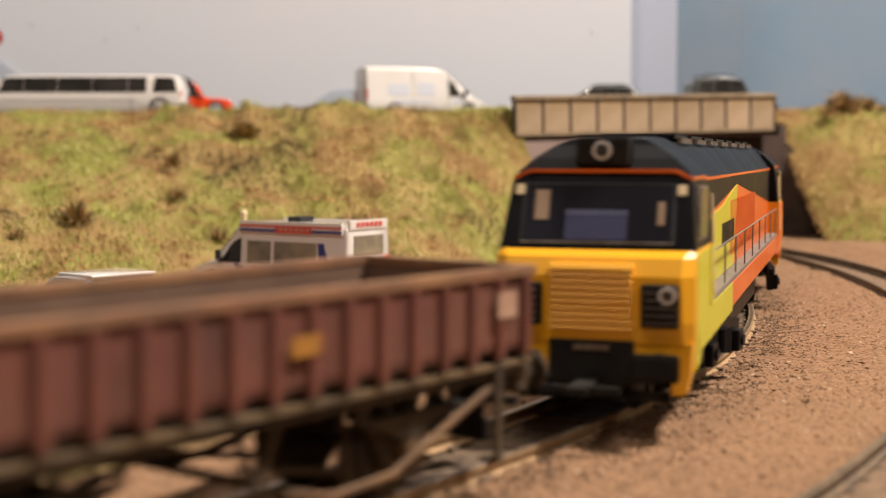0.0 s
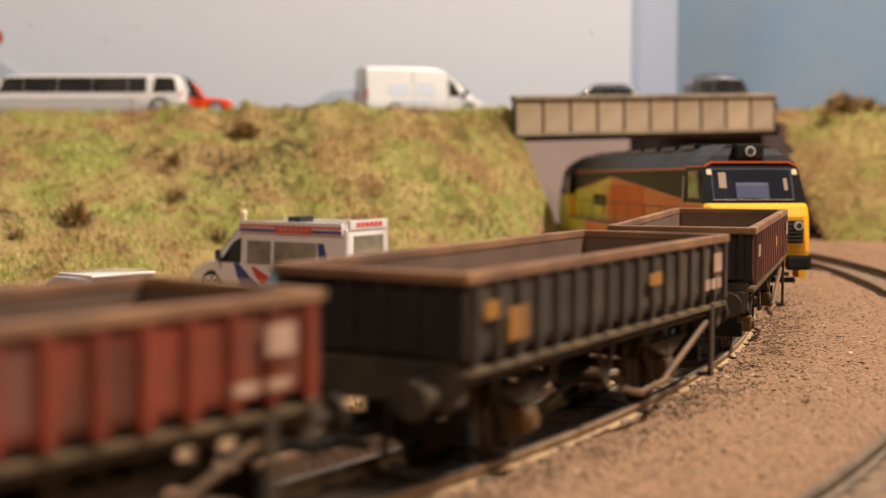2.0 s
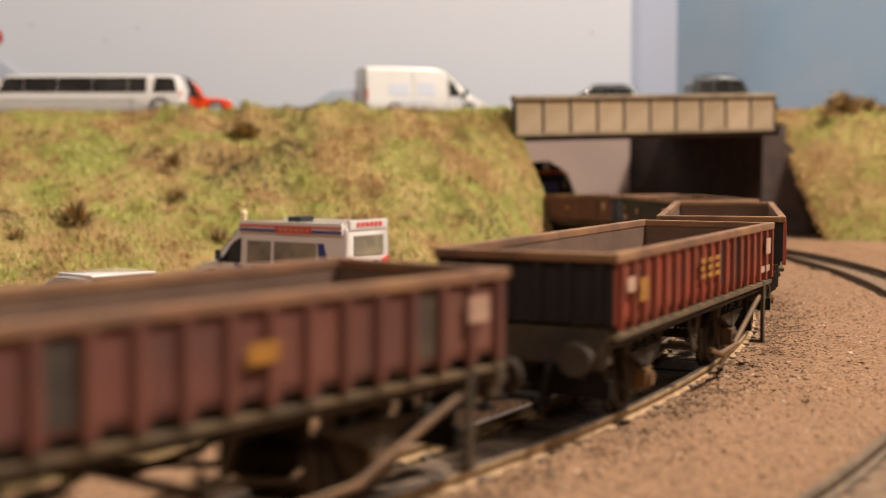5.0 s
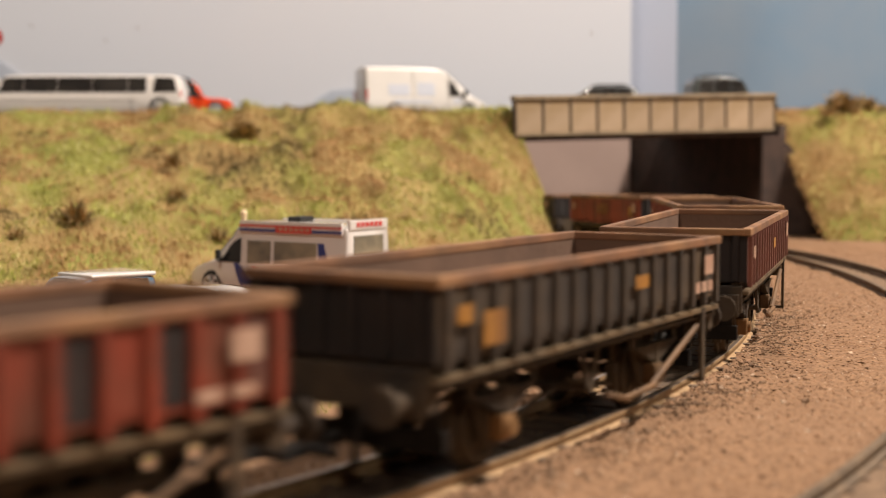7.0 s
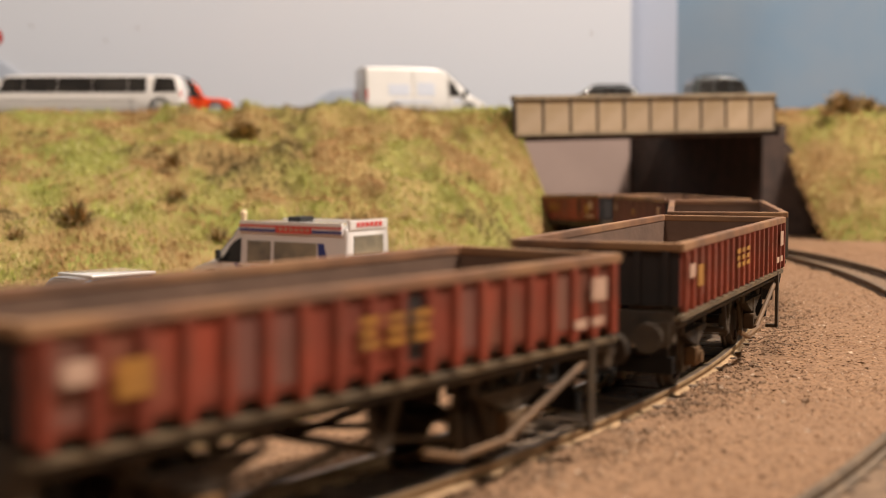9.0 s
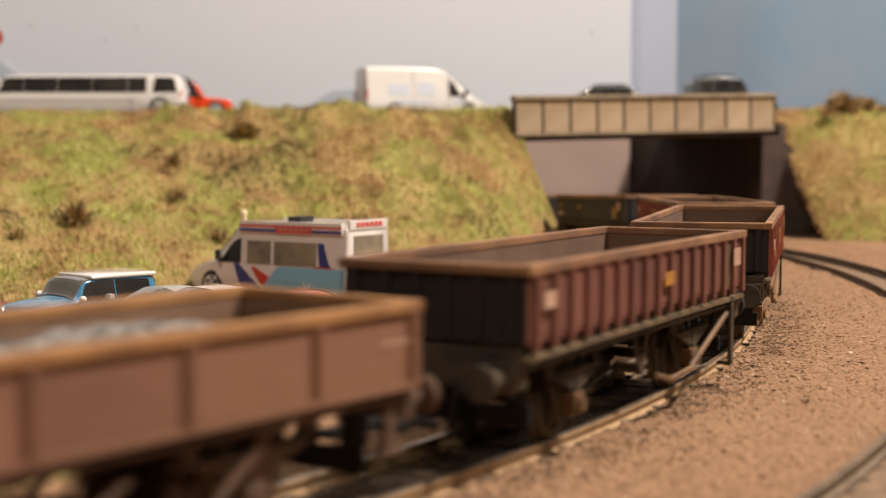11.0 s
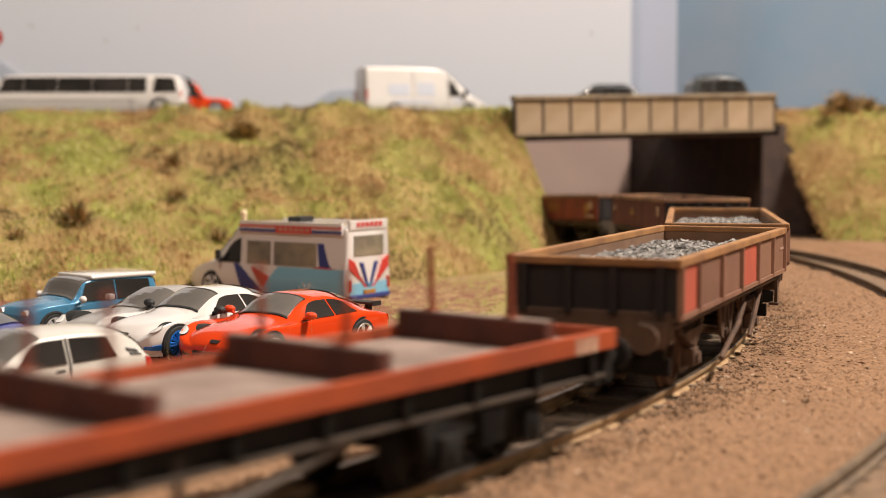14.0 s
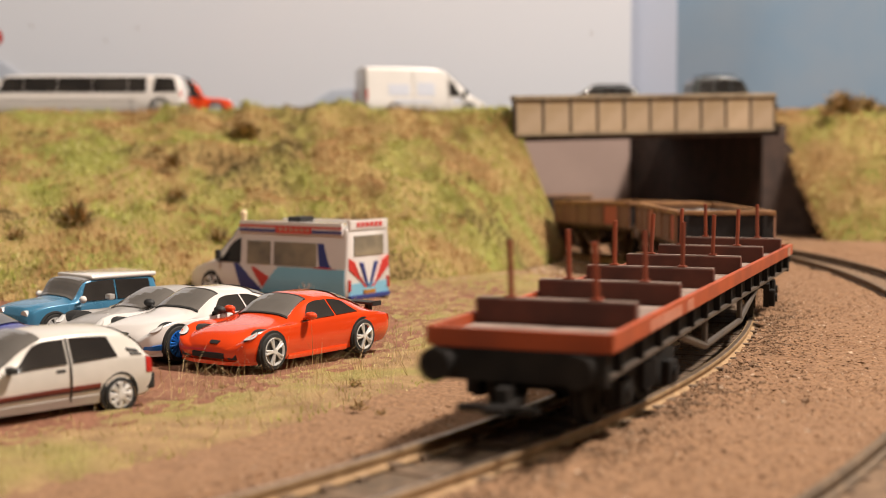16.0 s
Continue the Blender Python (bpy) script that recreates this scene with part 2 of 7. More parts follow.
def box(bm, x0, x1, y0, y1, z0, z1, bevel=0.0):
    vs = bmesh.ops.create_cube(bm, size=1)["verts"]
    for v in vs:
        v.co = Vector((x0 if v.co.x < 0 else x1, y0 if v.co.y < 0 else y1, z0 if v.co.z < 0 else z1))
    if bevel:
        es = list({e for v in vs for e in v.link_edges})
        bmesh.ops.bevel(bm, geom=es, offset=bevel, segments=2, affect="EDGES", profile=0.6)
    return bm


def cube(*a, bevel=0.0):
    return box(bmesh.new(), *a, bevel=bevel)


def rod(bm, a, b, r, seg=8, r2=None):
    a, b = Vector(a), Vector(b)
    d = b - a
    m = Matrix.Translation((a + b) / 2) @ d.to_track_quat("Z", "Y").to_matrix().to_4x4()
    bmesh.ops.create_cone(bm, cap_ends=True, segments=seg, radius1=r, radius2=r if r2 is None else r2, depth=d.length, matrix=m)
    return bm


def prism(bm, pts, axis, a, b):
    """Extrude a polygon. axis y: pts are (x, z); axis x: pts are (y, z); axis z: pts are (x, y)."""
    def at(p, h):
        return {"y": (p[0], h, p[1]), "x": (h, p[0], p[1]), "z": (p[0], p[1], h)}[axis]
    lo, hi = [bm.verts.new(at(p, a)) for p in pts], [bm.verts.new(at(p, b)) for p in pts]
    bm.faces.new(lo), bm.faces.new(hi[::-1])
    for i in range(len(pts)):
        j = (i + 1) % len(pts)
        bm.faces.new((lo[i], lo[j], hi[j], hi[i]))
    return bm


def lathe(bm, prof, seg=20, axis="y"):
    """Turn a profile of (radius, height) about an axis."""
    rings = []
    for r, h in prof:
        ring = []
        for k in range(seg):
            a = 2 * math.pi * k / seg
            c, s = r * math.cos(a), r * math.sin(a)
            ring.append(bm.verts.new((c, h, s) if axis == "y" else (h, c, s) if axis == "x" else (c, s, h)))
        rings.append(ring)
    for p, q in zip(rings, rings[1:]):
        for k in range(seg):
            j = (k + 1) % seg
            bm.faces.new((p[k], p[j], q[j], q[k]))
    bm.faces.new(rings[0]), bm.faces.new(rings[-1][::-1])
    return bm


def thing(name, label, category, group=""):
    return tagged(new(name), label, category, group)


def mesh_stuff(name, verts, faces, materials, index, label, category):
    me = bpy.data.meshes.new(name)
    me.from_pydata(verts.tolist() if hasattr(verts, "tolist") else verts, [], faces.tolist() if hasattr(faces, "tolist") else faces)
    for m in materials:
        me.materials.append(M[m])
    if index is not None:
        me.polygons.foreach_set("material_index", np.asarray(index, dtype=np.int32))
    me.update()
    return tagged(new(name, me), label, category, kind="stuff")


# ---- the line: a curve of 571.5 mm radius, with straights before and after it ----
CX, CY, R0, SPACING = -0.4749, 0.5226, 0.5715, 0.0627
RAIL_TOP = 0.005
IN_DEG, OUT_DEG = -38.0, 92.0


def fall(deg):
    """The inner line drops gently as it runs in under the bridge."""
    return 0.006 * max(0.0, (min(deg, 40) + 12) / 34) ** 2 if deg > -12 else 0.0


def rise(deg):
    """The outer line climbs slightly beyond the curve's widest point."""
    k = max(0.0, min(1.0, (deg + 25) / 32))
    return 0.0026 * k * k * (3 - 2 * k)


def line_at(deg, radius=R0):
    """The place on the line at a distance given in degrees of the curve, and its heading."""
    a = radians(min(max(deg, IN_DEG), OUT_DEG))
    p = Vector((CX + radius * math.cos(a), CY + radius * math.sin(a), 0))
    d = Vector((-math.sin(a), math.cos(a), 0))
    over = deg - math.degrees(a)
    return p + d * radians(over) * R0, d


def bank_toe(x):
    """y of the foot of the long embankment."""
    return float(np.interp(x, [-1.3, -0.30, -0.13, -0.085, -0.04, -0.01, 0.02, 0.045, 0.062], [0.43, 0.44, 0.455, 0.505, 0.522, 0.53, 0.57, 0.63, 0.69]))


def ground_z(x, y):
    """Scenic ground: gently uneven, banked up against the outer sides of the rails."""
    r = math.hypot(x - CX, y - CY)
    z = 0.0013 * noise.noise((x * 14, y * 14, 0)) + 0.0006 * noise.noise((x * 60, y * 60, 3)) + 0.0006 * noise.noise((x * 230, y * 230, 6)) + 0.00035 * noise.noise((x * 480, y * 480, 8))
    if y < CY - R0 * 0.8 or x > CX:
        near = min(abs(r - R0), abs(r - R0 - SPACING))
        if R0 < r < R0 + SPACING:
            z += 0.0028
        elif near < 0.03:
            z += 0.0028 * (1 - near / 0.03) ** 0.7
        if near < 0.0091:
            z = 0.0014 + 0.0003 * noise.noise((x * 240, y * 240, 6))
    deg = math.degrees(math.atan2(y - CY, x - CX))
    if -40 < deg < 120:
        w = max(0.0, min(1.0, (r - R0 - 0.013) / (SPACING - 0.026)))
        into = max(0.0, min(1.0, 1 - (R0 - 0.02 - r) / 0.05))
        z += -fall(deg) * (1 - w) * into + rise(deg) * w
    k = max(0.0, 1 - math.hypot((x - 0.215) / 0.075, (y - 0.73) / 0.09)) if r > R0 + SPACING + 0.02 else 0.0
    return z + 0.003 * min(1.0, k * 2.0)


# ---- structure: room, ground, tracks, embankments, bridge, backdrop ----
def slab(name, material, x0, x1, y0, y1, z0, z1, label, bevel=0.0):
    ob = link(name, cube(x0, x1, y0, y1, z0, z1, bevel=bevel), material, unit=1.0)
    return tagged(ob, label, "structure", kind="structure")


def room():
    slab("floor", "floor", -2.6, 2.6, -2.6, 2.6, -0.95, -0.9, "dark room floor below the layout")
    slab("ceiling", "wall", -2.6, 2.6, -2.6, 2.6, 1.9, 1.95, "plain white room ceiling")
    slab("wall_north", "wall", -2.6, 2.6, 2.6, 2.7, -0.9, 1.9, "plain pale room wall")
    slab("wall_south", "wall", -2.6, 2.6, -2.7, -2.6, -0.9, 1.9, "plain pale room wall")
    slab("wall_east", "wall", 2.6, 2.7, -2.6, 2.6, -0.9, 1.9, "plain pale room wall")
    slab("wall_west", "wall", -2.7, -2.6, -2.6, 2.6, -0.9, 1.9, "plain pale room wall")


def height_sheet(name, xs, ys, zf, material, label, category="ground"):
    nx, ny = len(xs), len(ys)
    v = [(x, y, zf(x, y)) for y in ys for x in xs]
    f = [(j * nx + i, j * nx + i + 1, (j + 1) * nx + i + 1, (j + 1) * nx + i) for j in range(ny - 1) for i in range(nx - 1)]
    me = bpy.data.meshes.new(name)
    me.from_pydata(v, [], f)
    me.materials.append(M[material])
    for p in me.polygons:
        p.use_smooth = True
    me.update()
    return tagged(new(name, me), label, category, kind="structure")


def spread(a, b, lo, hi, n_out, n_in):
    return np.concatenate([np.linspace(a, lo, n_out, endpoint=False), np.linspace(lo, hi, n_in, endpoint=False), np.linspace(hi, b, n_out + 1)])


def ground():
    slab("baseboard", "board", -1.9, 1.7, -1.5, 1.9, -0.07, -0.022, "timber baseboard carrying the layout")
    for x in (-1.8, 1.6):
        for y in (-1.4, 1.8):
            slab("baseboard_leg", "board", x - 0.03, x + 0.03, y - 0.03, y + 0.03, -0.9, -0.07, "square timber leg of the baseboard")
    height_sheet("ground", spread(-1.9, 1.7, -0.2, 0.27, 14, 330), spread(-1.5, 1.9, 0.10, 0.80, 16, 440), ground_z, "sand",
                 "sandy brown scenic ground with fine grit")


def sweep(name, prof, radius, d0, d1, material, parent, step=0.5, level=None):
    """A strip of constant profile (offset across, height) along the line."""
    bm = bmesh.new()
    rows = []
    n = int((d1 - d0) / step)
    for k in range(n + 1):
        p, d = line_at(d0 + (d1 - d0) * k / n, radius)
        p.z += level(d0 + (d1 - d0) * k / n)
        side = Vector((d.y, -d.x, 0))
        rows.append([bm.verts.new(p + side * a * 0.001 + Vector((0, 0, z * 0.001))) for a, z in prof])
    for p, q in zip(rows, rows[1:]):
        for i in range(len(prof)):
            j = (i + 1) % len(prof)
            bm.faces.new((p[i], p[j], q[j], q[i]))
    return link(name, bm, material, parent, unit=1.0)


def track(radius, d0, d1, label, level, bed, head_mat, web_mat="rail"):
    t = tagged(new("railway_track"), label, "railway track", "running lines", "structure")
    sweep("ballast_bed", [(-9.9, 0.2), (-9.5, 2.2), (9.5, 2.2), (9.9, 0.2)], radius, d0, d1, bed, t, level=level)
    for s in (-8.25, 8.25):
        web = sweep("rail", [(s - 1.3, 2.5), (s - 1.3, 2.9), (s - 0.4, 3.3), (s - 0.4, 4.0), (s - 0.75, 4.3), (s - 0.75, 4.9), (s + 0.75, 4.9), (s + 0.75, 4.3), (s + 0.4, 4.0), (s + 0.4, 3.3), (s + 1.3, 2.9), (s + 1.3, 2.5)], radius, d0, d1, web_mat, t, level=level)
        sweep("rail_head", [(s - 0.6, 4.86), (s - 0.5, 5.0), (s + 0.5, 5.0), (s + 0.6, 4.86)], radius, d0, d1, head_mat, web, level=level)
    return t


def sleepers(t, radius, d0, d1, level):
    """Sleepers and rail chairs of the stretch in view, each a piece of its track."""
    first = None
    k = 0
    while d0 + k * 0.83 < d1:
        p, d = line_at(d0 + k * 0.83, radius)
        if first is None:
            bm = cube(-1.6, 1.6, -13, 13, 1.0, 2.35, bevel=0.25)
            for s in (-8.25, 8.25):
                box(bm, -1.2, 1.2, s - 2.2, s + 2.2, 2.5, 3.1)
            o = first = part("sleeper", bm, "sleeper", t)
        else:
            o = twin(first, (0, 0, 0), parent=t)
        o.location = p + Vector((0, 0, 0.0002 * math.sin(k * 2.3) + level(d0 + k * 0.83)))
        o.rotation_euler = (0, 0, math.atan2(d.y, d.x) + 0.02 * math.sin(k * 1.7))
        k += 1


BANK_TOP, ROAD_Z = 0.0735, 0.0735


def bank_z(x, y):
    """Long embankment: steep grassy slope from its foot up to the road."""
    toe = bank_toe(x)
    top = 0.735 - 0.015 * max(0.0, min(1.0, (x + 0.25) / 0.3))
    k = max(0.0, min(1.0, (y - toe) / max(0.03, top - toe)))
    k = k ** 0.85
    z = -0.002 + k * (BANK_TOP + 0.002)
    bump = 0.0095 * noise.noise((x * 24, y * 24, 1)) + 0.0060 * noise.noise((x * 58, y * 58, 5)) + 0.0026 * noise.noise((x * 150, y * 150, 7))
    return z + bump * min(1.0, 0.3 + 2 * k) * (0.22 if k >= 1 else 1.0)


def bank_edge(z):
    """x of the bridge end of the long embankment, leaning back with height."""
    return 0.0645 - 0.028 * (z / BANK_TOP)


def embankment():
    """The grass bank beneath the road, ending at the bridge in a slanting edge."""
    nx, ny = 190, 70
    v, f = [], []
    for j in range(ny + 1):
        for i in range(nx + 1):
            u, w = i / nx, j / ny
            x = -1.3 + (1.365) * (1 - (1 - u) ** 1.9)
            toe = bank_toe(min(x, 0.062))
            y = toe + w * (0.76 - toe)
            z = bank_z(x, y)
            xe = bank_edge(max(z, 0))
            x2 = -1.3 + (x + 1.3) * (xe + 1.3) / (0.065 + 1.3)
            v.append((x2, y, z))
    for j in range(ny):
        for i in range(nx):
            a = j * (nx + 1) + i
            f.append((a, a + 1, a + nx + 2, a + nx + 1))
    me = bpy.data.meshes.new("embankment")
    me.from_pydata(v, [], f)
    me.materials.append(M["turf"])
    for p in me.polygons:
        p.use_smooth = True
    ob = tagged(new("embankment", me), "steep bank of mottled green and straw static grass", "embankment", kind="structure")
    m = ob.modifiers.new("thickness", "SOLIDIFY")
    m.thickness, m.offset = 0.004, -1
    return np.array(v), ob


def embankment_right():
    nx, ny = 110, 60
    v, f = [], []
    for j in range(ny + 1):
        for i in range(nx + 1):
            u, w = i / nx, j / ny
            x = 0.190 + u ** 1.4 * 0.9
            y0 = 0.715 - 0.12 * min(1, u ** 1.4 * 0.9 / 0.25)
            y = y0 + w * (0.84 - y0)
            k = min(1.0, w / 0.62)
            z = 0.001 + (k ** 0.9) * 0.075
            z += (0.004 * noise.noise((x * 26, y * 26, 8)) + 0.002 * noise.noise((x * 70, y * 70, 9))) * (0.4 + 0.6 * k)
            shift = (0.014 * (1 - k)) * (1 - u)
            v.append((x + shift, y, z))
    for j in range(ny):
        for i in range(nx):
            a = j * (nx + 1) + i
            f.append((a, a + 1, a + nx + 2, a + nx + 1))
    me = bpy.data.meshes.new("embankment_right")
    me.from_pydata(v, [], f)
    me.materials.append(M["turf"])
    for p in me.polygons:
        p.use_smooth = True
    ob = tagged(new("embankment_right", me), "grassy cutting side of straw and moss green beyond the bridge", "embankment", kind="structure")
    m = ob.modifiers.new("thickness", "SOLIDIFY")
    m.thickness, m.offset = 0.004, -1
    return np.array(v)


def bridge():
    """Concrete girder bridge: parapet with panels and posts, deck, side walls."""
    b = tagged(new("road_bridge"), "weathered concrete girder road bridge over the tracks", "bridge", kind="structure")
    pl, pr = Vector((0.0383, 0.710, 0)), Vector((0.1885, 0.770, 0))
    d = (pr - pl).normalized()
    n = Vector((-d.y, d.x, 0))
    m = Matrix(((d.x, n.x, 0, pl.x), (d.y, n.y, 0, pl.y), (0, 0, 1, 0), (0, 0, 0, 1)))
    b.matrix_world = m @ pose(0, 0, 0.0611, 0, -1.45, 0)
    L = (pr - pl).length * 1000
    part("girder", cube(0, L, 1.6, 5, 0, 20), "joint_dark", b, "dark recessed joints")
    part("coping", cube(-0.4, L + 0.4, -0.7, 6, 18.5, 20.6, bevel=0.3), "concrete", b)
    part("bottom_flange", cube(-0.4, L + 0.4, -0.5, 6, -0.6, 1.0, bevel=0.25), "concrete", b)
    pitch = L / 10
    panel = None
    for k in range(10):
        if panel is None:
            bm = cube(0.75, pitch - 0.75, 0.5, 1.9, 1.0, 18.4, bevel=0.5)
            panel = part("panel", bm, "bridge_panel", b, loc=(0, 0, 0))
        else:
            twin(panel, (pitch * k, 0, 0))
    post = None
    for k in range(11):
        if post is None:
            bm = cube(-0.4, 0.4, 0.2, 1.7, 1.0, 18.5, bevel=0.12)
            box(bm, -0.8, 0.8, -0.1, 1.7, 15.6, 18.5, bevel=0.2)
            post = part("stiffener", bm, "joint_dark", b)
        else:
            twin(post, (pitch * k, 0, 0))
    # Soffit and deck share the darkened colour that stands for shade below.
    part("soffit_beam", cube(-2, L + 2, 1.5, 9, -3.4, -0.7), "wall_shaded", b)
    part("deck", cube(-6, L + 30, 6.2, 125, -3, 2.0), "wall_shaded", b)
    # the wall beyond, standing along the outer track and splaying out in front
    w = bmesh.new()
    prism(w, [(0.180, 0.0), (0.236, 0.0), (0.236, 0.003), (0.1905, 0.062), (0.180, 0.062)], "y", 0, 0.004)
    w2 = link("wing_wall", w, "wall_shaded", unit=1.0)
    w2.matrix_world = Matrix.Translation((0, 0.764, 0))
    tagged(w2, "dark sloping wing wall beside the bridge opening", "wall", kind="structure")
    a = link("abutment", prism(bmesh.new(), [(0.190, 0.766), (0.195, 0.772), (0.136, 0.945), (0.1282, 0.942)], "z", -0.002, 0.068), "wall_shaded", unit=1.0)
    tagged(a, "brick abutment wall under the bridge, shade put into its dark colour", "wall", kind="structure")
    end = link("wing_wall_left", prism(bmesh.new(), [(0.690, -0.002), (0.735, -0.002), (0.735, 0.066), (0.716, 0.066)], "x", 0.028, 0.031), "wall_shaded", unit=1.0)
    tagged(end, "dark wing wall behind the embankment end", "wall", kind="structure")


def backdrop():
    slab("backdrop", "sky", -1.3, 0.1275, 0.925, 0.931, 0.066, 0.42, "pale cloudy sky painted on a backscene board")
    slab("backdrop_foot", "board", 0.03, 0.1275, 0.926, 0.931, -0.002, 0.0655, "bare pinkish board seen beneath the bridge")
    slab("backdrop_strip", "sky_strip", 0.1, 0.162, 0.945, 0.949, 0.076, 0.42, "pale blue joining strip of backscene")
    r = slab("backdrop_right", "sky_blue", -0.3, 1.4, 0, 0.006, 0.0, 0.5, "blue painted sky on a second backscene board")
    r.matrix_world = pose(0.35, 1.2, 0, 0, 0, -8)
    slab("road", "tarmac", -1.3, 0.035, 0.752, 0.875, 0.066, ROAD_Z, "grey tarmac road along the top of the bank")
    slab("road_right", "tarmac", 0.035, 0.6, 0.80, 0.885, 0.0665, ROAD_Z + 0.001, "grey tarmac road across the bridge")


# ---- rolling stock; every body points along +x, rail top at z = 0 ----
def wheelset(wagon, x, r, material="frame", y_gauge=7.4, name="wheelset"):
    bm = bmesh.new()
    rod(bm, (0, -8.5, 0), (0, 8.5, 0), 1.0)
    ax = part(name, bm, material, wagon, loc=(x, 0, r))
    w = None
    for s in (1, -1):
        if w is None:
            wm = lathe(bmesh.new(), [(0.8, 1.3), (r - 1.6, 1.0), (r - 1.4, 1.5), (r - 0.25, 1.5), (r, 0.2), (r + 0.7, -0.1), (r + 0.7, -0.8), (0.8, -0.8)], 24)
            for k in range(3):
                a = k * 2.094
                rod(wm, (0.6 * r * math.cos(a), 0.9, 0.6 * r * math.sin(a)), (0.6 * r * math.cos(a), 1.5, 0.6 * r * math.sin(a)), 0.9)
            w = part("wheel", wm, material, ax, loc=(0, y_gauge, 0))
        else:
            o = new("wheel", w.data)
            o.parent = ax
            o.location = (0, -y_gauge * 0.001, 0)
            o.rotation_euler = (0, 0, math.pi)
    ax["wheel_radius"] = r
    return ax


def buffers(wagon, L, z, material="frame", y=11.5):
    for sx in (1, -1):
        for sy in (1, -1):
            bm = bmesh.new()
            rod(bm, (sx * L / 2, sy * y, z), (sx * (L / 2 + 4.2), sy * y, z), 1.5, 10)
            rod(bm, (sx * (L / 2 + 3.6), sy * y, z), (sx * (L / 2 + 6.3), sy * y, z), 0.8, 8)
            rod(bm, (sx * (L / 2 + 6.2), sy * y, z), (sx * (L / 2 + 7.0), sy * y, z), 2.7, 14)
            part("buffer", bm, material, wagon)
        bm = cube(sx * L / 2, sx * (L / 2 + 12), -1.6, 1.6, z - 6.5, z - 5.3)
        box(bm, sx * (L / 2 + 9), sx * (L / 2 + 10.2), -6.5, 6.5, z - 6.3, z - 5.2)
        box(bm, sx * (L / 2 + 5), sx * (L / 2 + 8), -1.0, 1.0, z - 5.4, z - 3)
        part("coupling", bm, "black", wagon)


def open_box(wagon, L, W, z0, z1, t, out, inn, rim, end, rim_w=1.9):
    """Floor, sides, ends and top rail of an open wagon."""
    part("floor", cube(-L / 2 + t, L / 2 - t, -W / 2 + t, W / 2 - t, z0, z0 + 1.0), inn, wagon)
    for s in (1, -1):
        side = part("side", cube(-L / 2, L / 2, *sorted((s * (W / 2 - t), s * W / 2)), z0, z1), out, wagon)
        part("lining", cube(-L / 2 + t, L / 2 - t, *sorted((s * (W / 2 - t - 0.15), s * (W / 2 - t + 0.1))), z0 + 0.9, z1 - 0.1), inn, side)
        e = part("end", cube(*sorted((s * (L / 2 - t), s * (L / 2 + 0.12))), -W / 2 + 0.05, W / 2 - 0.05, z0, z1), end, wagon)
        part("lining", cube(*sorted((s * (L / 2 - t - 0.15), s * (L / 2 - t + 0.1))), -W / 2 + t, W / 2 - t, z0 + 0.9, z1 - 0.1), inn, e)
        part("top_rail", cube(-L / 2 - 0.5, L / 2 + 0.5, *sorted((s * (W / 2 - t - 0.3), s * (W / 2 + 0.7))), z1 - 0.5, z1 + 1.1, bevel=0.3), rim, wagon)
        part("top_rail", cube(*sorted((s * (L / 2 - t - 0.3), s * (L / 2 + 0.72))), -W / 2 + 0.8, W / 2 - 0.8, z1 - 0.45, z1 + 1.05, bevel=0.3), rim, wagon)


def bars(wagon, x0, n, w, gap, y, z0, z1, material, label, name="marking"):
    bm = bmesh.new()
    for k in range(n):
        x = x0 + k * (w + gap)
        s = 1 if y > 0 else -1
        box(bm, x, x + w, *sorted((y, y + s * 0.1)), z0, z1)
    return part(name, bm, material, wagon, label)


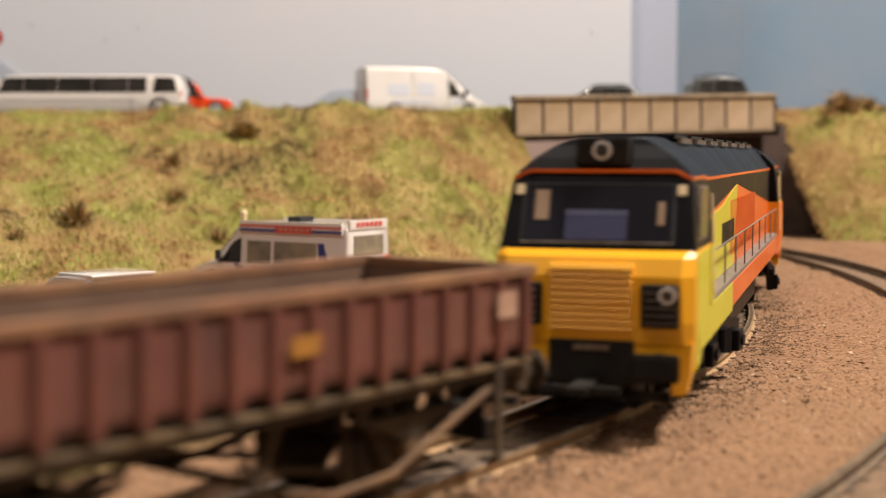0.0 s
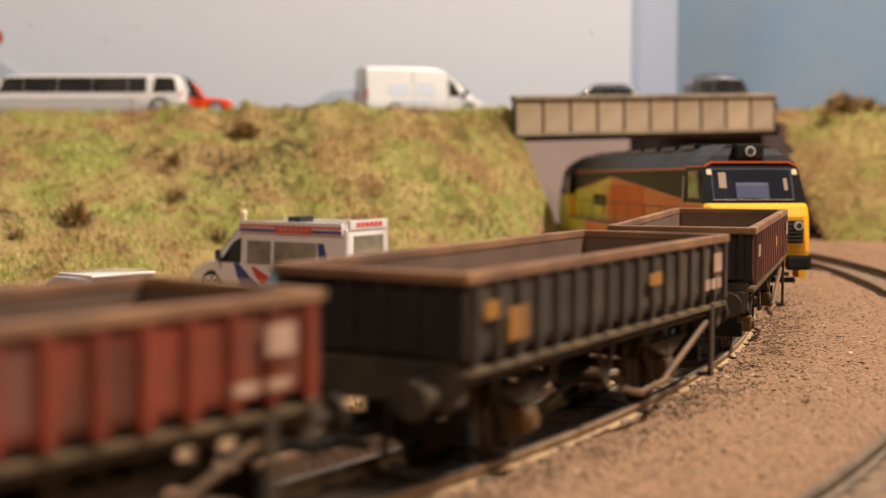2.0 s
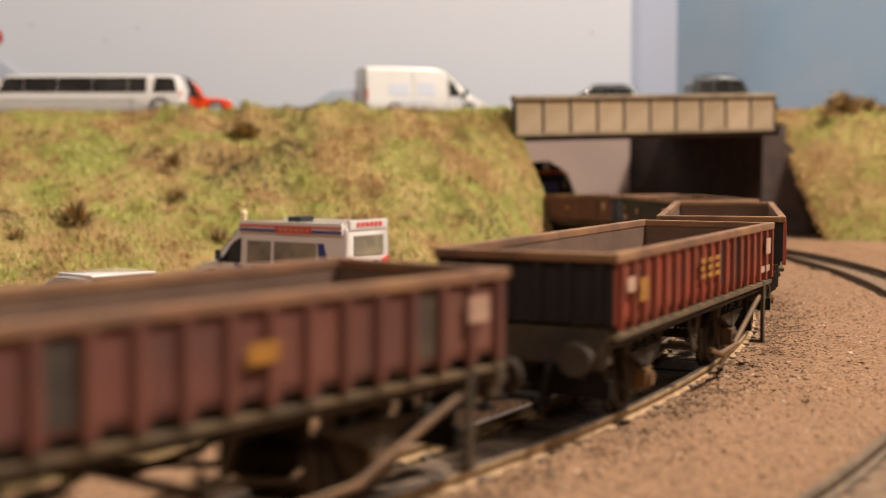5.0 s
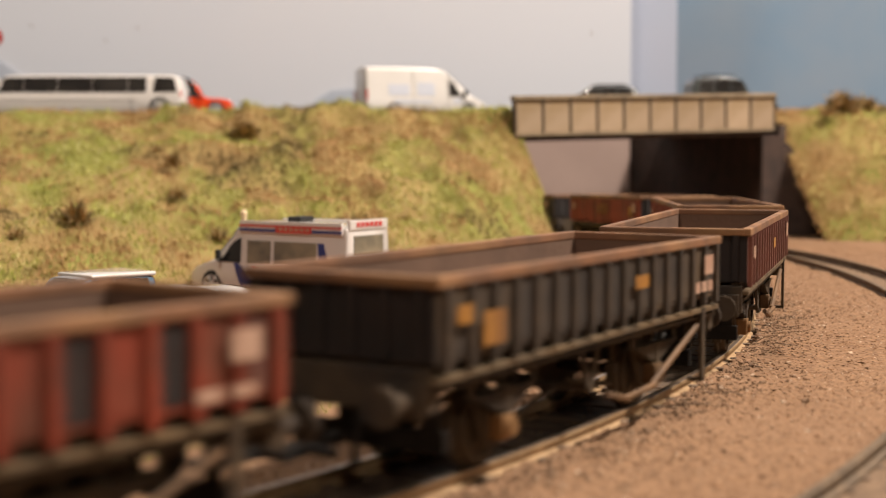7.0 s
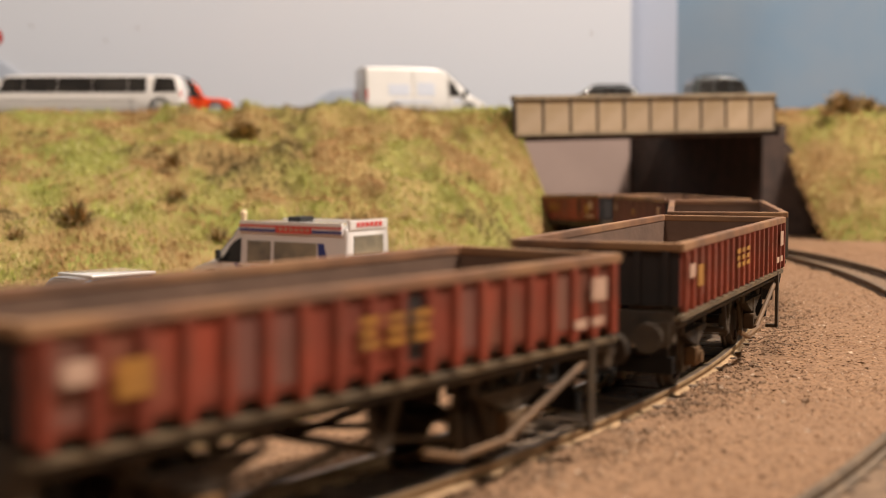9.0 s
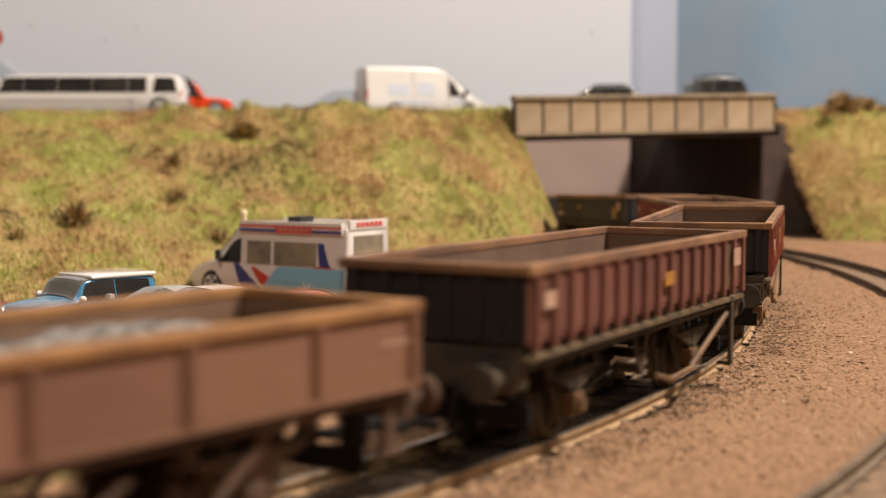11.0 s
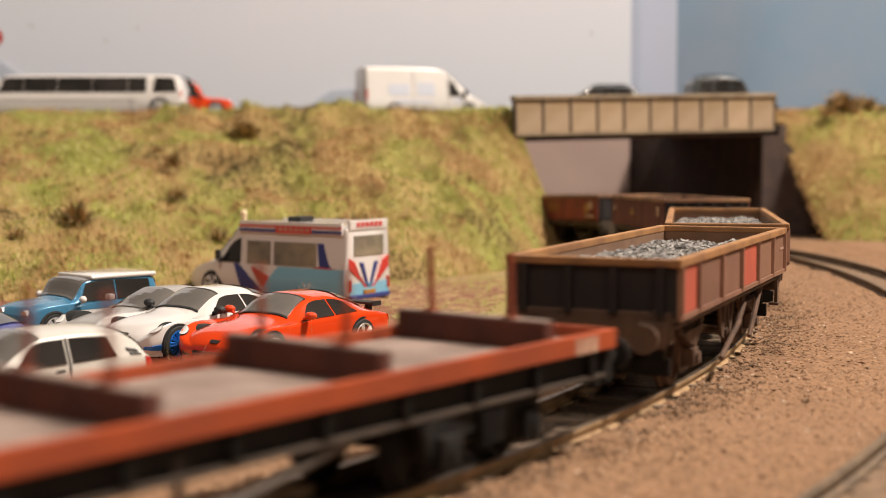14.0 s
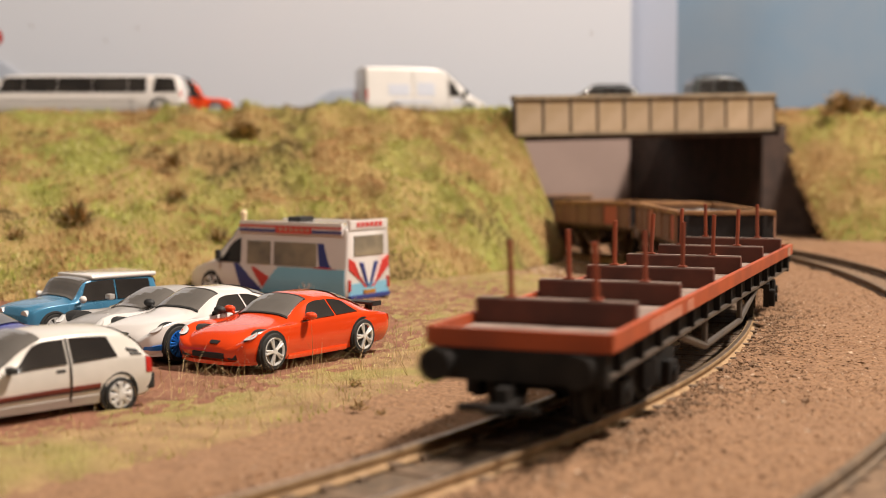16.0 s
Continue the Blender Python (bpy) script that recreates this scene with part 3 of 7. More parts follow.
def ribbed_wagon(colour, label, look_of, seed):
    """Low-sided ribbed spoil wagon: body with ribs, underframe, springs, brake lever, buffers."""
    w = thing("spoil_wagon", label, "railway wagon", "ribbed wagons of the train")
    L, W, z0, z1 = (112.4 if colour == "ews_red" else 104.4), 31.4, 18.6, 29.0
    open_box(w, L, W, z0, z1, 0.9, colour, "inner", "rim_rust", "dark_paint_shade")
    rnd = random.Random(seed)
    rib = None
    n = 19 if colour == "ews_red" else 17
    for s in (1, -1):
        for k in range(n):
            x = -L / 2 + 2.0 + (L - 4.0) * k / (n - 1)
            if rib is None:
                pts = [(-0.95, 0.0), (-0.6, 0.95), (0.6, 0.95), (0.95, 0.0)]
                bm = prism(bmesh.new(), pts, "z", z0 - 1.1, z1 - 0.4)
                rib = part("rib", bm, colour, w, loc=(x, s * (W / 2 - 0.05), 0))
            else:
                twin(rib, (x, s * (W / 2 - 0.05), 0), 0 if s > 0 else 180)
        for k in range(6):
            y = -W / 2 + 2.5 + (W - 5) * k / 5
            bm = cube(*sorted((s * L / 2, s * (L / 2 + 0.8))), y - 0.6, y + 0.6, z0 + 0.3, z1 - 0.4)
            part("end_rib", bm, "dark_paint_shade", w)
    # coloured panels between the ribs, where the paint has been patched or has faded
    pitch = (L - 4.0) / (n - 1)
    for s in (1, -1):
        for k in range(n - 1):
            c = rnd.random()
            x = -L / 2 + 2.0 + pitch * k
            m = {"maroon": ["maroon"] * 8 + ["dark_grey"], "ews_red": ["ews_red"] * 7 + ["maroon", "maroon", "dark_paint_shade"], "dark_grey": ["dark_grey", "dark_grey", "dark_grey", "frame"]}[colour]
            part("panel", cube(x + 1.1, x + pitch - 1.1, *sorted((s * (W / 2 - 0.02), s * (W / 2 + 0.16))), z0 + 0.8, z1 - 0.9), m[int(c * len(m))], w)
    for s in (1, -1):
        y = s * (W / 2 + 0.95)
        f = L / 2
        bars(w, *((f - 9.5, 1) if s < 0 else (-f + 5.5, 1)), 4.4, 1, y, 23.2, 26.8, "white_mark", "white data panel")
        bars(w, *((-f + 3.6, 1) if s < 0 else (f - 10.5, 1)), 3.8, 1, y, 23.5, 26.0, "yellow_mark" if colour == "dark_grey" else "white_mark", "small faded panel")
        if look_of == "letters":
            for k in range(3):
                for j in range(3):
                    bars(w, -8.5 + 5.3 * k, 1, 3.5 if j != 1 or k == 1 else 2.8, 1, y, 22.0 + 1.5 * j, 22.95 + 1.5 * j, "yellow_mark", "yellow lettering as plain bars")
            bars(w, *((f - 14.5, 2) if s < 0 else (-f + 4.5, 2)), 3.6, 1.6, y, 19.3, 20.7, "white_mark", "small pale panels")
            bars(w, -f + 10.2, 1, 4.6, 1, y, 21.4, 25.4, "yellow_mark", "faded yellow panel")
        elif look_of == "mainline":
            bars(w, -f + 10.5, 1, 6.2, 1, y, 19.8, 24.6, "yellow_mark", "faded yellow panel")
            bars(w, 10, 1, 5.5, 1, y, 23.2, 25.4, "yellow_mark", "small yellow panel")
            bars(w, f - 14, 3, 2.2, 1.0, y, 20.0, 22.0, "white_mark", "white lettering as plain bars")
        else:
            bars(w, 2, 1, 5, 1, y, 22.5, 25, "yellow_mark", "faded yellow panel")
    underframe(w, L, W, "frame", L * 0.545)
    return w


def underframe(w, L, W, material, wb=58.0, r=6.2, ballast=False):
    f = L / 2
    box_mat = "frame_brown" if ballast else "axle_ochre"
    for s in (1, -1):
        # channel solebar: web, dusty top and bottom flanges
        bm = cube(-f, f, *sorted((s * (W / 2 - 3.2), s * (W / 2 - 1.6))), 14.9, 18.4)
        box(bm, -f, f, *sorted((s * (W / 2 - 3.2), s * (W / 2 - 0.5))), 14.6, 15.2)
        part("solebar", bm, material, w)
        part("solebar_ledge", cube(-f, f, *sorted((s * (W / 2 - 3.4), s * (W / 2 + 0.35))), 15.9, 16.8, bevel=0.15), "frame_brown" if ballast else "sole_khaki", w, "dusty ledge")
        for k in range(7):
            x = -f + 8 + (L - 16) * k / 6
            part("gusset", prism(bmesh.new(), [(s * (W / 2 - 1.7), 15.2), (s * (W / 2 - 0.7), 15.2), (s * (W / 2 - 0.2), 18.2), (s * (W / 2 - 1.7), 18.2)], "x", x - 0.35, x + 0.35), material, w)
        for sx in (1, -1):
            x = sx * wb / 2
            # open W-iron: two splayed legs joined by a tie bar under the axle box
            bm = bmesh.new()
            for e in (1, -1):
                prism(bm, [(x + e * 1.9, 15.0), (x + e * 3.6, 15.0), (x + e * 2.9, 4.2), (x + e * 1.9, 4.2)], "y", *sorted((s * 10.4, s * 11.1)))
                prism(bm, [(x + e * 8.6, 15.0), (x + e * 7.4, 15.0), (x + e * 2.6, 5.2), (x + e * 3.0, 4.2)], "y", *sorted((s * 10.45, s * 11.05)))
            box(bm, x - 3.2, x + 3.2, *sorted((s * 10.3, s * 11.2)), 3.3, 4.3)
            part("axle_guard", bm, material, w)
            bm = cube(x - 1.9, x + 1.9, *sorted((s * 11, s * 13.6)), 4.4, 8.2, bevel=0.5)
            rod(bm, (x, s * 13.4, 6.2), (x, s * 14.3, 6.2), 1.3, 12)
            part("axle_box", bm, box_mat, w)
            bm = bmesh.new()
            for k in range(5):
                h = 9.4 - k * 1.6
                box(bm, x - h, x + h, *sorted((s * 11.5, s * 13.2)), 11.2 - k * 0.58 + 0.05, 11.75 - k * 0.58)
            box(bm, x - 1.0, x + 1.0, *sorted((s * 11.3, s * 13.4)), 8.2, 11.9)
            for e in (1, -1):
                rod(bm, (x + e * 9.2, s * 12.3, 11.4), (x + e * 9.8, s * 12.3, 15.0), 0.6, 6)
                box(bm, x + e * 9.6 - 0.9, x + e * 9.6 + 0.9, *sorted((s * 11.4, s * 13.4)), 13.6, 15.1)
            part("leaf_spring", bm, material, w)
            for e in (1, -1):
                bm = prism(bmesh.new(), [(x + e * 6.6, 3.4), (x + e * 7.9, 3.2), (x + e * 8.3, 8.6), (x + e * 7.1, 8.8)], "y", *sorted((s * 6.6, s * 8.4)))
                rod(bm, (x + e * 7.5, s * 7.5, 8.6), (x + e * 7.2, s * 7.5, 15.0), 0.5, 6)
                part("brake_shoe", bm, material, w)
        bm = bmesh.new()
        if ballast:
            # a short lever rising to the middle and a strut down from the end
            pts = [(-12, 3.2, 7, 9.0), (7, 9.0, 12, 12.5), (20, 4.0, 33, 14.6)]
            for xa, za, xb, zb in pts:
                rod(bm, (xa, s * 14.4, za), (xb, s * 14.6, zb), 0.6, 6)
            part("brake_lever", bm, "frame_brown", w, "rusty brown brake lever")
            for x in (-4, 4):
                bm = prism(bmesh.new(), [(x - 4.2, 15.2), (x - 3.2, 15.2), (x, 8.0), (x + 3.2, 15.2), (x + 4.2, 15.2), (x + 0.6, 6.6), (x - 0.6, 6.6)], "y", *sorted((s * 12.6, s * 13.2)))
                part("v_hanger", bm, material, w)
            bm = cube(f - 5.4, f - 3.6, *sorted((s * 14.6, s * 15.4)), 8.4, 16.6)
            box(bm, f - 6.4, f - 2.8, *sorted((s * 13.4, s * 15.8)), 8.0, 8.6)
            part("foot_step", bm, material, w)
        else:
            # long cranked brake lever, rising to the guard at the end
            e = f - 8.5
            pts = [(e - 41, 6.4), (e - 33, 4.4), (e - 21, 5.2), (e, 13.8)]
            for (xa, za), (xb, zb) in zip(pts, pts[1:]):
                rod(bm, (xa, s * 14.6, za), (xb, s * 15.2, zb), 0.58, 6)
            part("brake_lever", bm, "lever", w, "worn brown brake lever")
            bm = cube(e - 0.6, e + 0.9, *sorted((s * 15.5, s * 16.2)), 3.0, 16.8)
            box(bm, e - 0.6, e + 0.9, *sorted((s * 13.2, s * 16.2)), 2.8, 3.5)
            part("lever_guard", bm, material, w)
            bm = prism(bmesh.new(), [(-4.2, 15.2), (-3.2, 15.2), (0, 8.0), (3.2, 15.2), (4.2, 15.2), (0.6, 6.8), (-0.6, 6.8)], "y", *sorted((s * 12.6, s * 13.2)))
            part("v_hanger", bm, material, w)
        part("brake_rigging", rod(rod(bmesh.new(), (-wb / 2 + 8, s * 7.5, 4.4), (-2, s * 7.5, 7.4), 0.5, 6), (2, s * 7.5, 8.2), (wb / 2 - 8, s * 7.5, 4.8), 0.5, 6), material, w)
    for sx in (1, -1):
        bm = cube(*sorted((sx * (f - 2), sx * (f + 0.6))), -W / 2 + 1, W / 2 - 1, 11.9, 17.8, bevel=0.3)
        for y in (-11.5, 11.5):
            box(bm, *sorted((sx * (f + 0.4), sx * (f + 1.2))), y - 2.6, y + 2.6, 11.2, 16.0, bevel=0.2)
        part("headstock", bm, material, w)
        bm = cube(*sorted((sx * (f - 7.5), sx * (f - 6.3))), -13, 13, 5.2, 8.4, bevel=0.2)
        for y in (-10.5, -3.5, 3.5, 10.5):
            box(bm, *sorted((sx * (f - 7.4), sx * (f - 6.4))), y - 1.4, y + 1.4, 8.2, 15.0)
        part("brake_beam", bm, "black", w)
        for y in (-5.2, 4.6, 7.0):
            bm = bmesh.new()
            pts = [(f + 0.6, y, 12.6), (f + 2.2, y + 0.2, 10.4), (f + 2.6, y + 0.6, 7.2), (f + 1.6, y + 1.6, 4.6), (f - 0.6, y + 2.2, 4.2)]
            for p, q in zip(pts, pts[1:]):
                rod(bm, (sx * p[0], p[1], p[2]), (sx * q[0], q[1], q[2]), 0.55, 7)
            part("air_hose", bm, "black", w)
        wheelset(w, sx * wb / 2, r, material)
    part("cross_shaft", rod(bmesh.new(), (0, -13.4, 7.6), (0, 13.4, 7.6), 0.7, 8), material, w)
    part("brake_cylinder", rod(rod(bmesh.new(), (-9, 3, 11.5), (-2, 3, 11.5), 2.4, 14), (-2, 3, 11.5), (0, 1, 8), 0.5, 6), material, w)
    for y in (-4.5, 4.5):
        part("centre_sill", cube(-f + 2, f - 2, y - 0.8, y + 0.8, 14.2, 17.8), material, w)
    for s in (-1, 0, 1):
        part("cross_member", cube(s * 18 - 0.8, s * 18 + 0.8, -13.5, 13.5, 14.4, 17.9), material, w)
    buffers(w, L, 13.6, material)


def heap(wagon, x0, x1, W, z, seed, n=1700):
    """A load of broken stone: many small angular lumps in one mesh."""
    rnd = np.random.RandomState(seed)
    base = np.array([(1, 1, 1), (1, -1, -1), (-1, 1, -1), (-1, -1, 1), (0, 0, 1.4), (0, 1.3, 0)], float)
    faces0 = [(0, 5, 4), (0, 4, 1), (0, 1, 5), (1, 4, 3), (1, 3, 2), (1, 2, 5), (2, 3, 4), (2, 4, 5)]
    V, F, I = [], [], []
    for k in range(n):
        x, y = rnd.uniform(x0, x1), rnd.uniform(-W / 2, W / 2)
        e = min(1, (x - x0) / 18, (x1 - x) / 10, (W / 2 - abs(y)) / 5 + 0.35)
        zz = z + 3.4 * max(0, e) * (0.75 + 0.5 * noise.noise((x * 0.11, y * 0.2, seed))) - 0.6
        s = rnd.uniform(0.25, 0.52)
        q = Euler(rnd.uniform(0, 6.28, 3)).to_matrix()
        o = len(V) * 1
        for b in base:
            p = q @ Vector(b * s * rnd.uniform(0.8, 1.2)) + Vector((x, y, zz))
            V.append(tuple(v * 0.001 for v in p))
        F += [tuple(o + i for i in f) for f in faces0]
        I += [int(rnd.rand() < 0.35)] * len(faces0)
    # body of the heap under the lumps
    o, nx, ny = len(V), 30, 10
    for j in range(ny + 1):
        for i in range(nx + 1):
            x, y = x0 + (x1 - x0) * i / nx, -W / 2 + W * j / ny
            e = min(1, (x - x0) / 18, (x1 - x) / 10, (W / 2 - abs(y)) / 5 + 0.35)
            V.append((x * 0.001, y * 0.001, 0.001 * (z - 0.6 + 3.0 * max(0, e) * (0.75 + 0.5 * noise.noise((x * 0.11, y * 0.2, seed))))))
    for j in range(ny):
        for i in range(nx):
            a = o + j * (nx + 1) + i
            F.append((a, a + 1, a + nx + 2, a + nx + 1))
            I.append(1)
    ob = mesh_stuff("stone_load", np.array(V), F, ["stone", "stone2"], I, "heaped pale grey crushed stone load", "")
    ob.parent = wagon
    return ob


def ballast_wagon(label, reds, seed):
    """Brown ballast wagon with plain panelled sides, some of them red, and a stone load."""
    w = thing("ballast_wagon", label, "railway wagon", "brown ballast wagons of the train")
    L, W, z0, z1 = 115.0, 31.8, 16.8, 26.2
    open_box(w, L, W, z0, z1, 0.9, "brown", "inner_tan", "rim_orange", "dark_paint_shade")
    posts = [v - L / 2 for v in (1.2, 15.2, 36.4, 57.1, 76.8, 96.5, 114.0)]
    n = len(posts)
    for s in (1, -1):
        for k in range(n):
            x = posts[k]
            bm = prism(bmesh.new(), [(x - 1.0, 0), (x - 0.5, s * 0.9), (x + 0.5, s * 0.9), (x + 1.0, 0)], "z", z0 - 0.6, z1 - 0.4)
            bmesh.ops.translate(bm, vec=(0, s * W / 2, 0), verts=bm.verts)
            part("stanchion", bm, "brown", w)
            if k < n - 1:
                x1 = posts[k + 1]
                part("panel", cube(x + 1.1, x1 - 1.1, *sorted((s * (W / 2 - 0.02), s * (W / 2 + 0.2))), z0 + 0.3, z1 - 0.8), "red_patch" if k in reds else "brown", w, "repainted red panel" if k in reds else "")
        part("bottom_rail", cube(-L / 2, L / 2, *sorted((s * (W / 2), s * (W / 2 + 0.7))), z0 - 0.7, z0 + 0.2), "brown", w)
        for k in range(4):
            y = -W / 2 + 3 + (W - 6) * k / 3
            part("end_rib", cube(*sorted((s * L / 2, s * (L / 2 + 1.0))), y - 0.7, y + 0.7, z0 + 0.3, z1 - 0.4), "dark_paint_shade", w)
        bars(w, L / 2 - 7, 2, 2.0, 0.8, s * (W / 2 + 0.25), 22, 22.6, "white_mark", "faint white lettering as plain bars")
    underframe(w, L, W, "frame_brown", 63.0, ballast=True)
    heap(w, -L / 2 + 8, L / 2 - 10, W - 3, z0 + 5.4, seed, 2400)
    return w


def bogie(parent, x, wb, r, material, turn, name="bogie", hw=13.2):
    b = part(name, cube(-4, 4, -hw + 1, hw - 1, r + 1.5, r + 4.5), material, parent, loc=(x, 0, 0))
    b.rotation_euler = (0, 0, radians(turn))
    n = len(wb)
    for s in (1, -1):
        bm = prism(bmesh.new(), [(wb[0] - 5, r + 4), (wb[0] - 3, r - 2.6), (wb[0] + 3, r - 2.6), (wb[0] + 6, r + 1.2), (wb[-1] - 6, r + 1.2), (wb[-1] - 3, r - 2.6), (wb[-1] + 3, r - 2.6), (wb[-1] + 5, r + 4), (wb[-1] - 4, r + 5.2), (wb[0] + 4, r + 5.2)], "y", *sorted((s * (hw - 1.6), s * hw)))
        side = part("side_frame", bm, material, b)
        for xw in wb:
            bm = cube(xw - 2.4, xw + 2.4, *sorted((s * (hw - 0.2), s * (hw + 1.6))), r - 2.4, r + 2.2, bevel=0.5)
            rod(bm, (xw, s * hw, r), (xw, s * (hw + 2.2), r), 1.2, 10)
            part("axle_box", bm, material, side)
        for k in range(n - 1):
            xm = (wb[k] + wb[k + 1]) / 2
            bm = bmesh.new()
            for o in (-2.2, 0, 2.2):
                rod(bm, (xm + o, s * (hw + 0.6), r - 1.0), (xm + o, s * (hw + 0.6), r + 3.8), 0.95, 8)
            part("spring", bm, material, side)
    for xw in wb:
        wheelset(b, xw, r, material)
    return b


def bolster_wagon():
    w = thing("bolster_wagon", "red-brown bogie bolster wagon with upright stanchion pins", "railway wagon")
    L, W, zt = 227.0, 31.2, 18.2
    part("deck", cube(-L / 2 + 1, L / 2 - 1, -W / 2 + 1, W / 2 - 1, zt - 3.0, zt - 2.05), "bol_deck", w)
    for k in range(int(L / 6)):
        x = -L / 2 + 2 + k * 6
        part("deck_plank", cube(x, min(x + 5.8, L / 2 - 1.3), -W / 2 + 1.25, W / 2 - 1.25, zt - 2.1, zt - 1.75), "bol_deck", w)
    for s in (1, -1):
        part("side_rail", cube(-L / 2, L / 2, *sorted((s * (W / 2 - 1.2), s * W / 2)), zt - 3.1, zt, bevel=0.2), "bol_red", w)
        part("end_rail", cube(*sorted((s * (L / 2 - 1.2), s * (L / 2 + 0.1))), -W / 2 + 1.2, W / 2 - 1.2, zt - 3.2, zt - 0.1), "bol_red", w)
        part("sole_beam", cube(-L / 2 + 2, L / 2 - 2, *sorted((s * (W / 2 - 4), s * (W / 2 - 1.9))), zt - 7.2, zt - 3.15), "black", w)
        part("sole_flange", cube(-L / 2 + 2, L / 2 - 2, *sorted((s * (W / 2 - 4), s * (W / 2 - 0.9))), zt - 7.6, zt - 7.0), "bol_rod", w)
        for x in np.arange(-L / 2 + 8, L / 2 - 4, 15.2):
            part("bracket", prism(bmesh.new(), [(x - 0.4, zt - 3.4), (x + 0.4, zt - 3.4), (x + 0.4, zt - 7.0), (x - 0.4, zt - 7.0)], "y", *sorted((s * (W / 2 - 3), s * (W / 2 - 0.5)))), "black", w)
        bm = bmesh.new()
        for a, b in (((-52, zt - 8), (-24, 4.5)), ((-24, 4.5), (24, 4.5)), ((24, 4.5), (52, zt - 8))):
            rod(bm, (a[0], s * 13.4, a[1]), (b[0], s * 13.4, b[1]), 0.8, 8)
        rod(bm, (-24, s * 13.4, 4.5), (-24, s * 13.4, zt - 5), 0.7, 6)
        rod(bm, (24, s * 13.4, 4.5), (24, s * 13.4, zt - 5), 0.7, 6)
        part("truss_rod", bm, "bol_rod", w)
        bars(w, L / 2 - 12, 3, 1.6, 0.6, s * W / 2, zt - 3.0, zt - 0.5, "white_mark", "white data panel as plain bars")
        bars(w, -88, 6, 4.0, 0.6, s * W / 2, zt - 2.8, zt - 0.8, "pink_mark", "faded white lettering as plain bars")
        bars(w, -55, 2, 2.6, 0.6, s * W / 2, zt - 2.9, zt - 0.7, "pink_mark", "faded white panel")
        part("headstock", cube(*sorted((s * (L / 2 - 2), s * (L / 2 + 0.4))), -W / 2 + 1, W / 2 - 1, zt - 8.4, zt - 3.3), "black", w)
    # bolsters across the deck with pins near their ends
    for k, x in enumerate((-92, -55, -18, 20, 58, 96)):
        bl = part("bolster", cube(x - 1.3, x + 1.3, -14.3, 14.3, zt - 1.8, zt + 2.5, bevel=0.25), "bol_dark", w)
        part("bolster_top", cube(x - 1.0, x + 1.0, -14.1, 14.1, zt + 2.5, zt + 2.75), "bol_deck", bl, "pale top edge")
        for y in (-7.2, 8.2):
            bm = rod(bmesh.new(), (x + 0.3, y, zt + 2.4), (x + 0.5 * math.sin(k * 2 + y), y + 0.4 * math.cos(k), zt + 12.8), 0.52, 8)
            box(bm, x - 0.9, x + 1.2, y - 0.9, y + 0.9, zt + 2.6, zt + 3.1)
            part("stanchion_pin", bm, "bol_pin", bl)
    for s in (1, -1):
        bogie(w, s * 80, (-12, 12), 6.0, "black", s * 7)
    buffers(w, L, 13.0, "black")
    return w


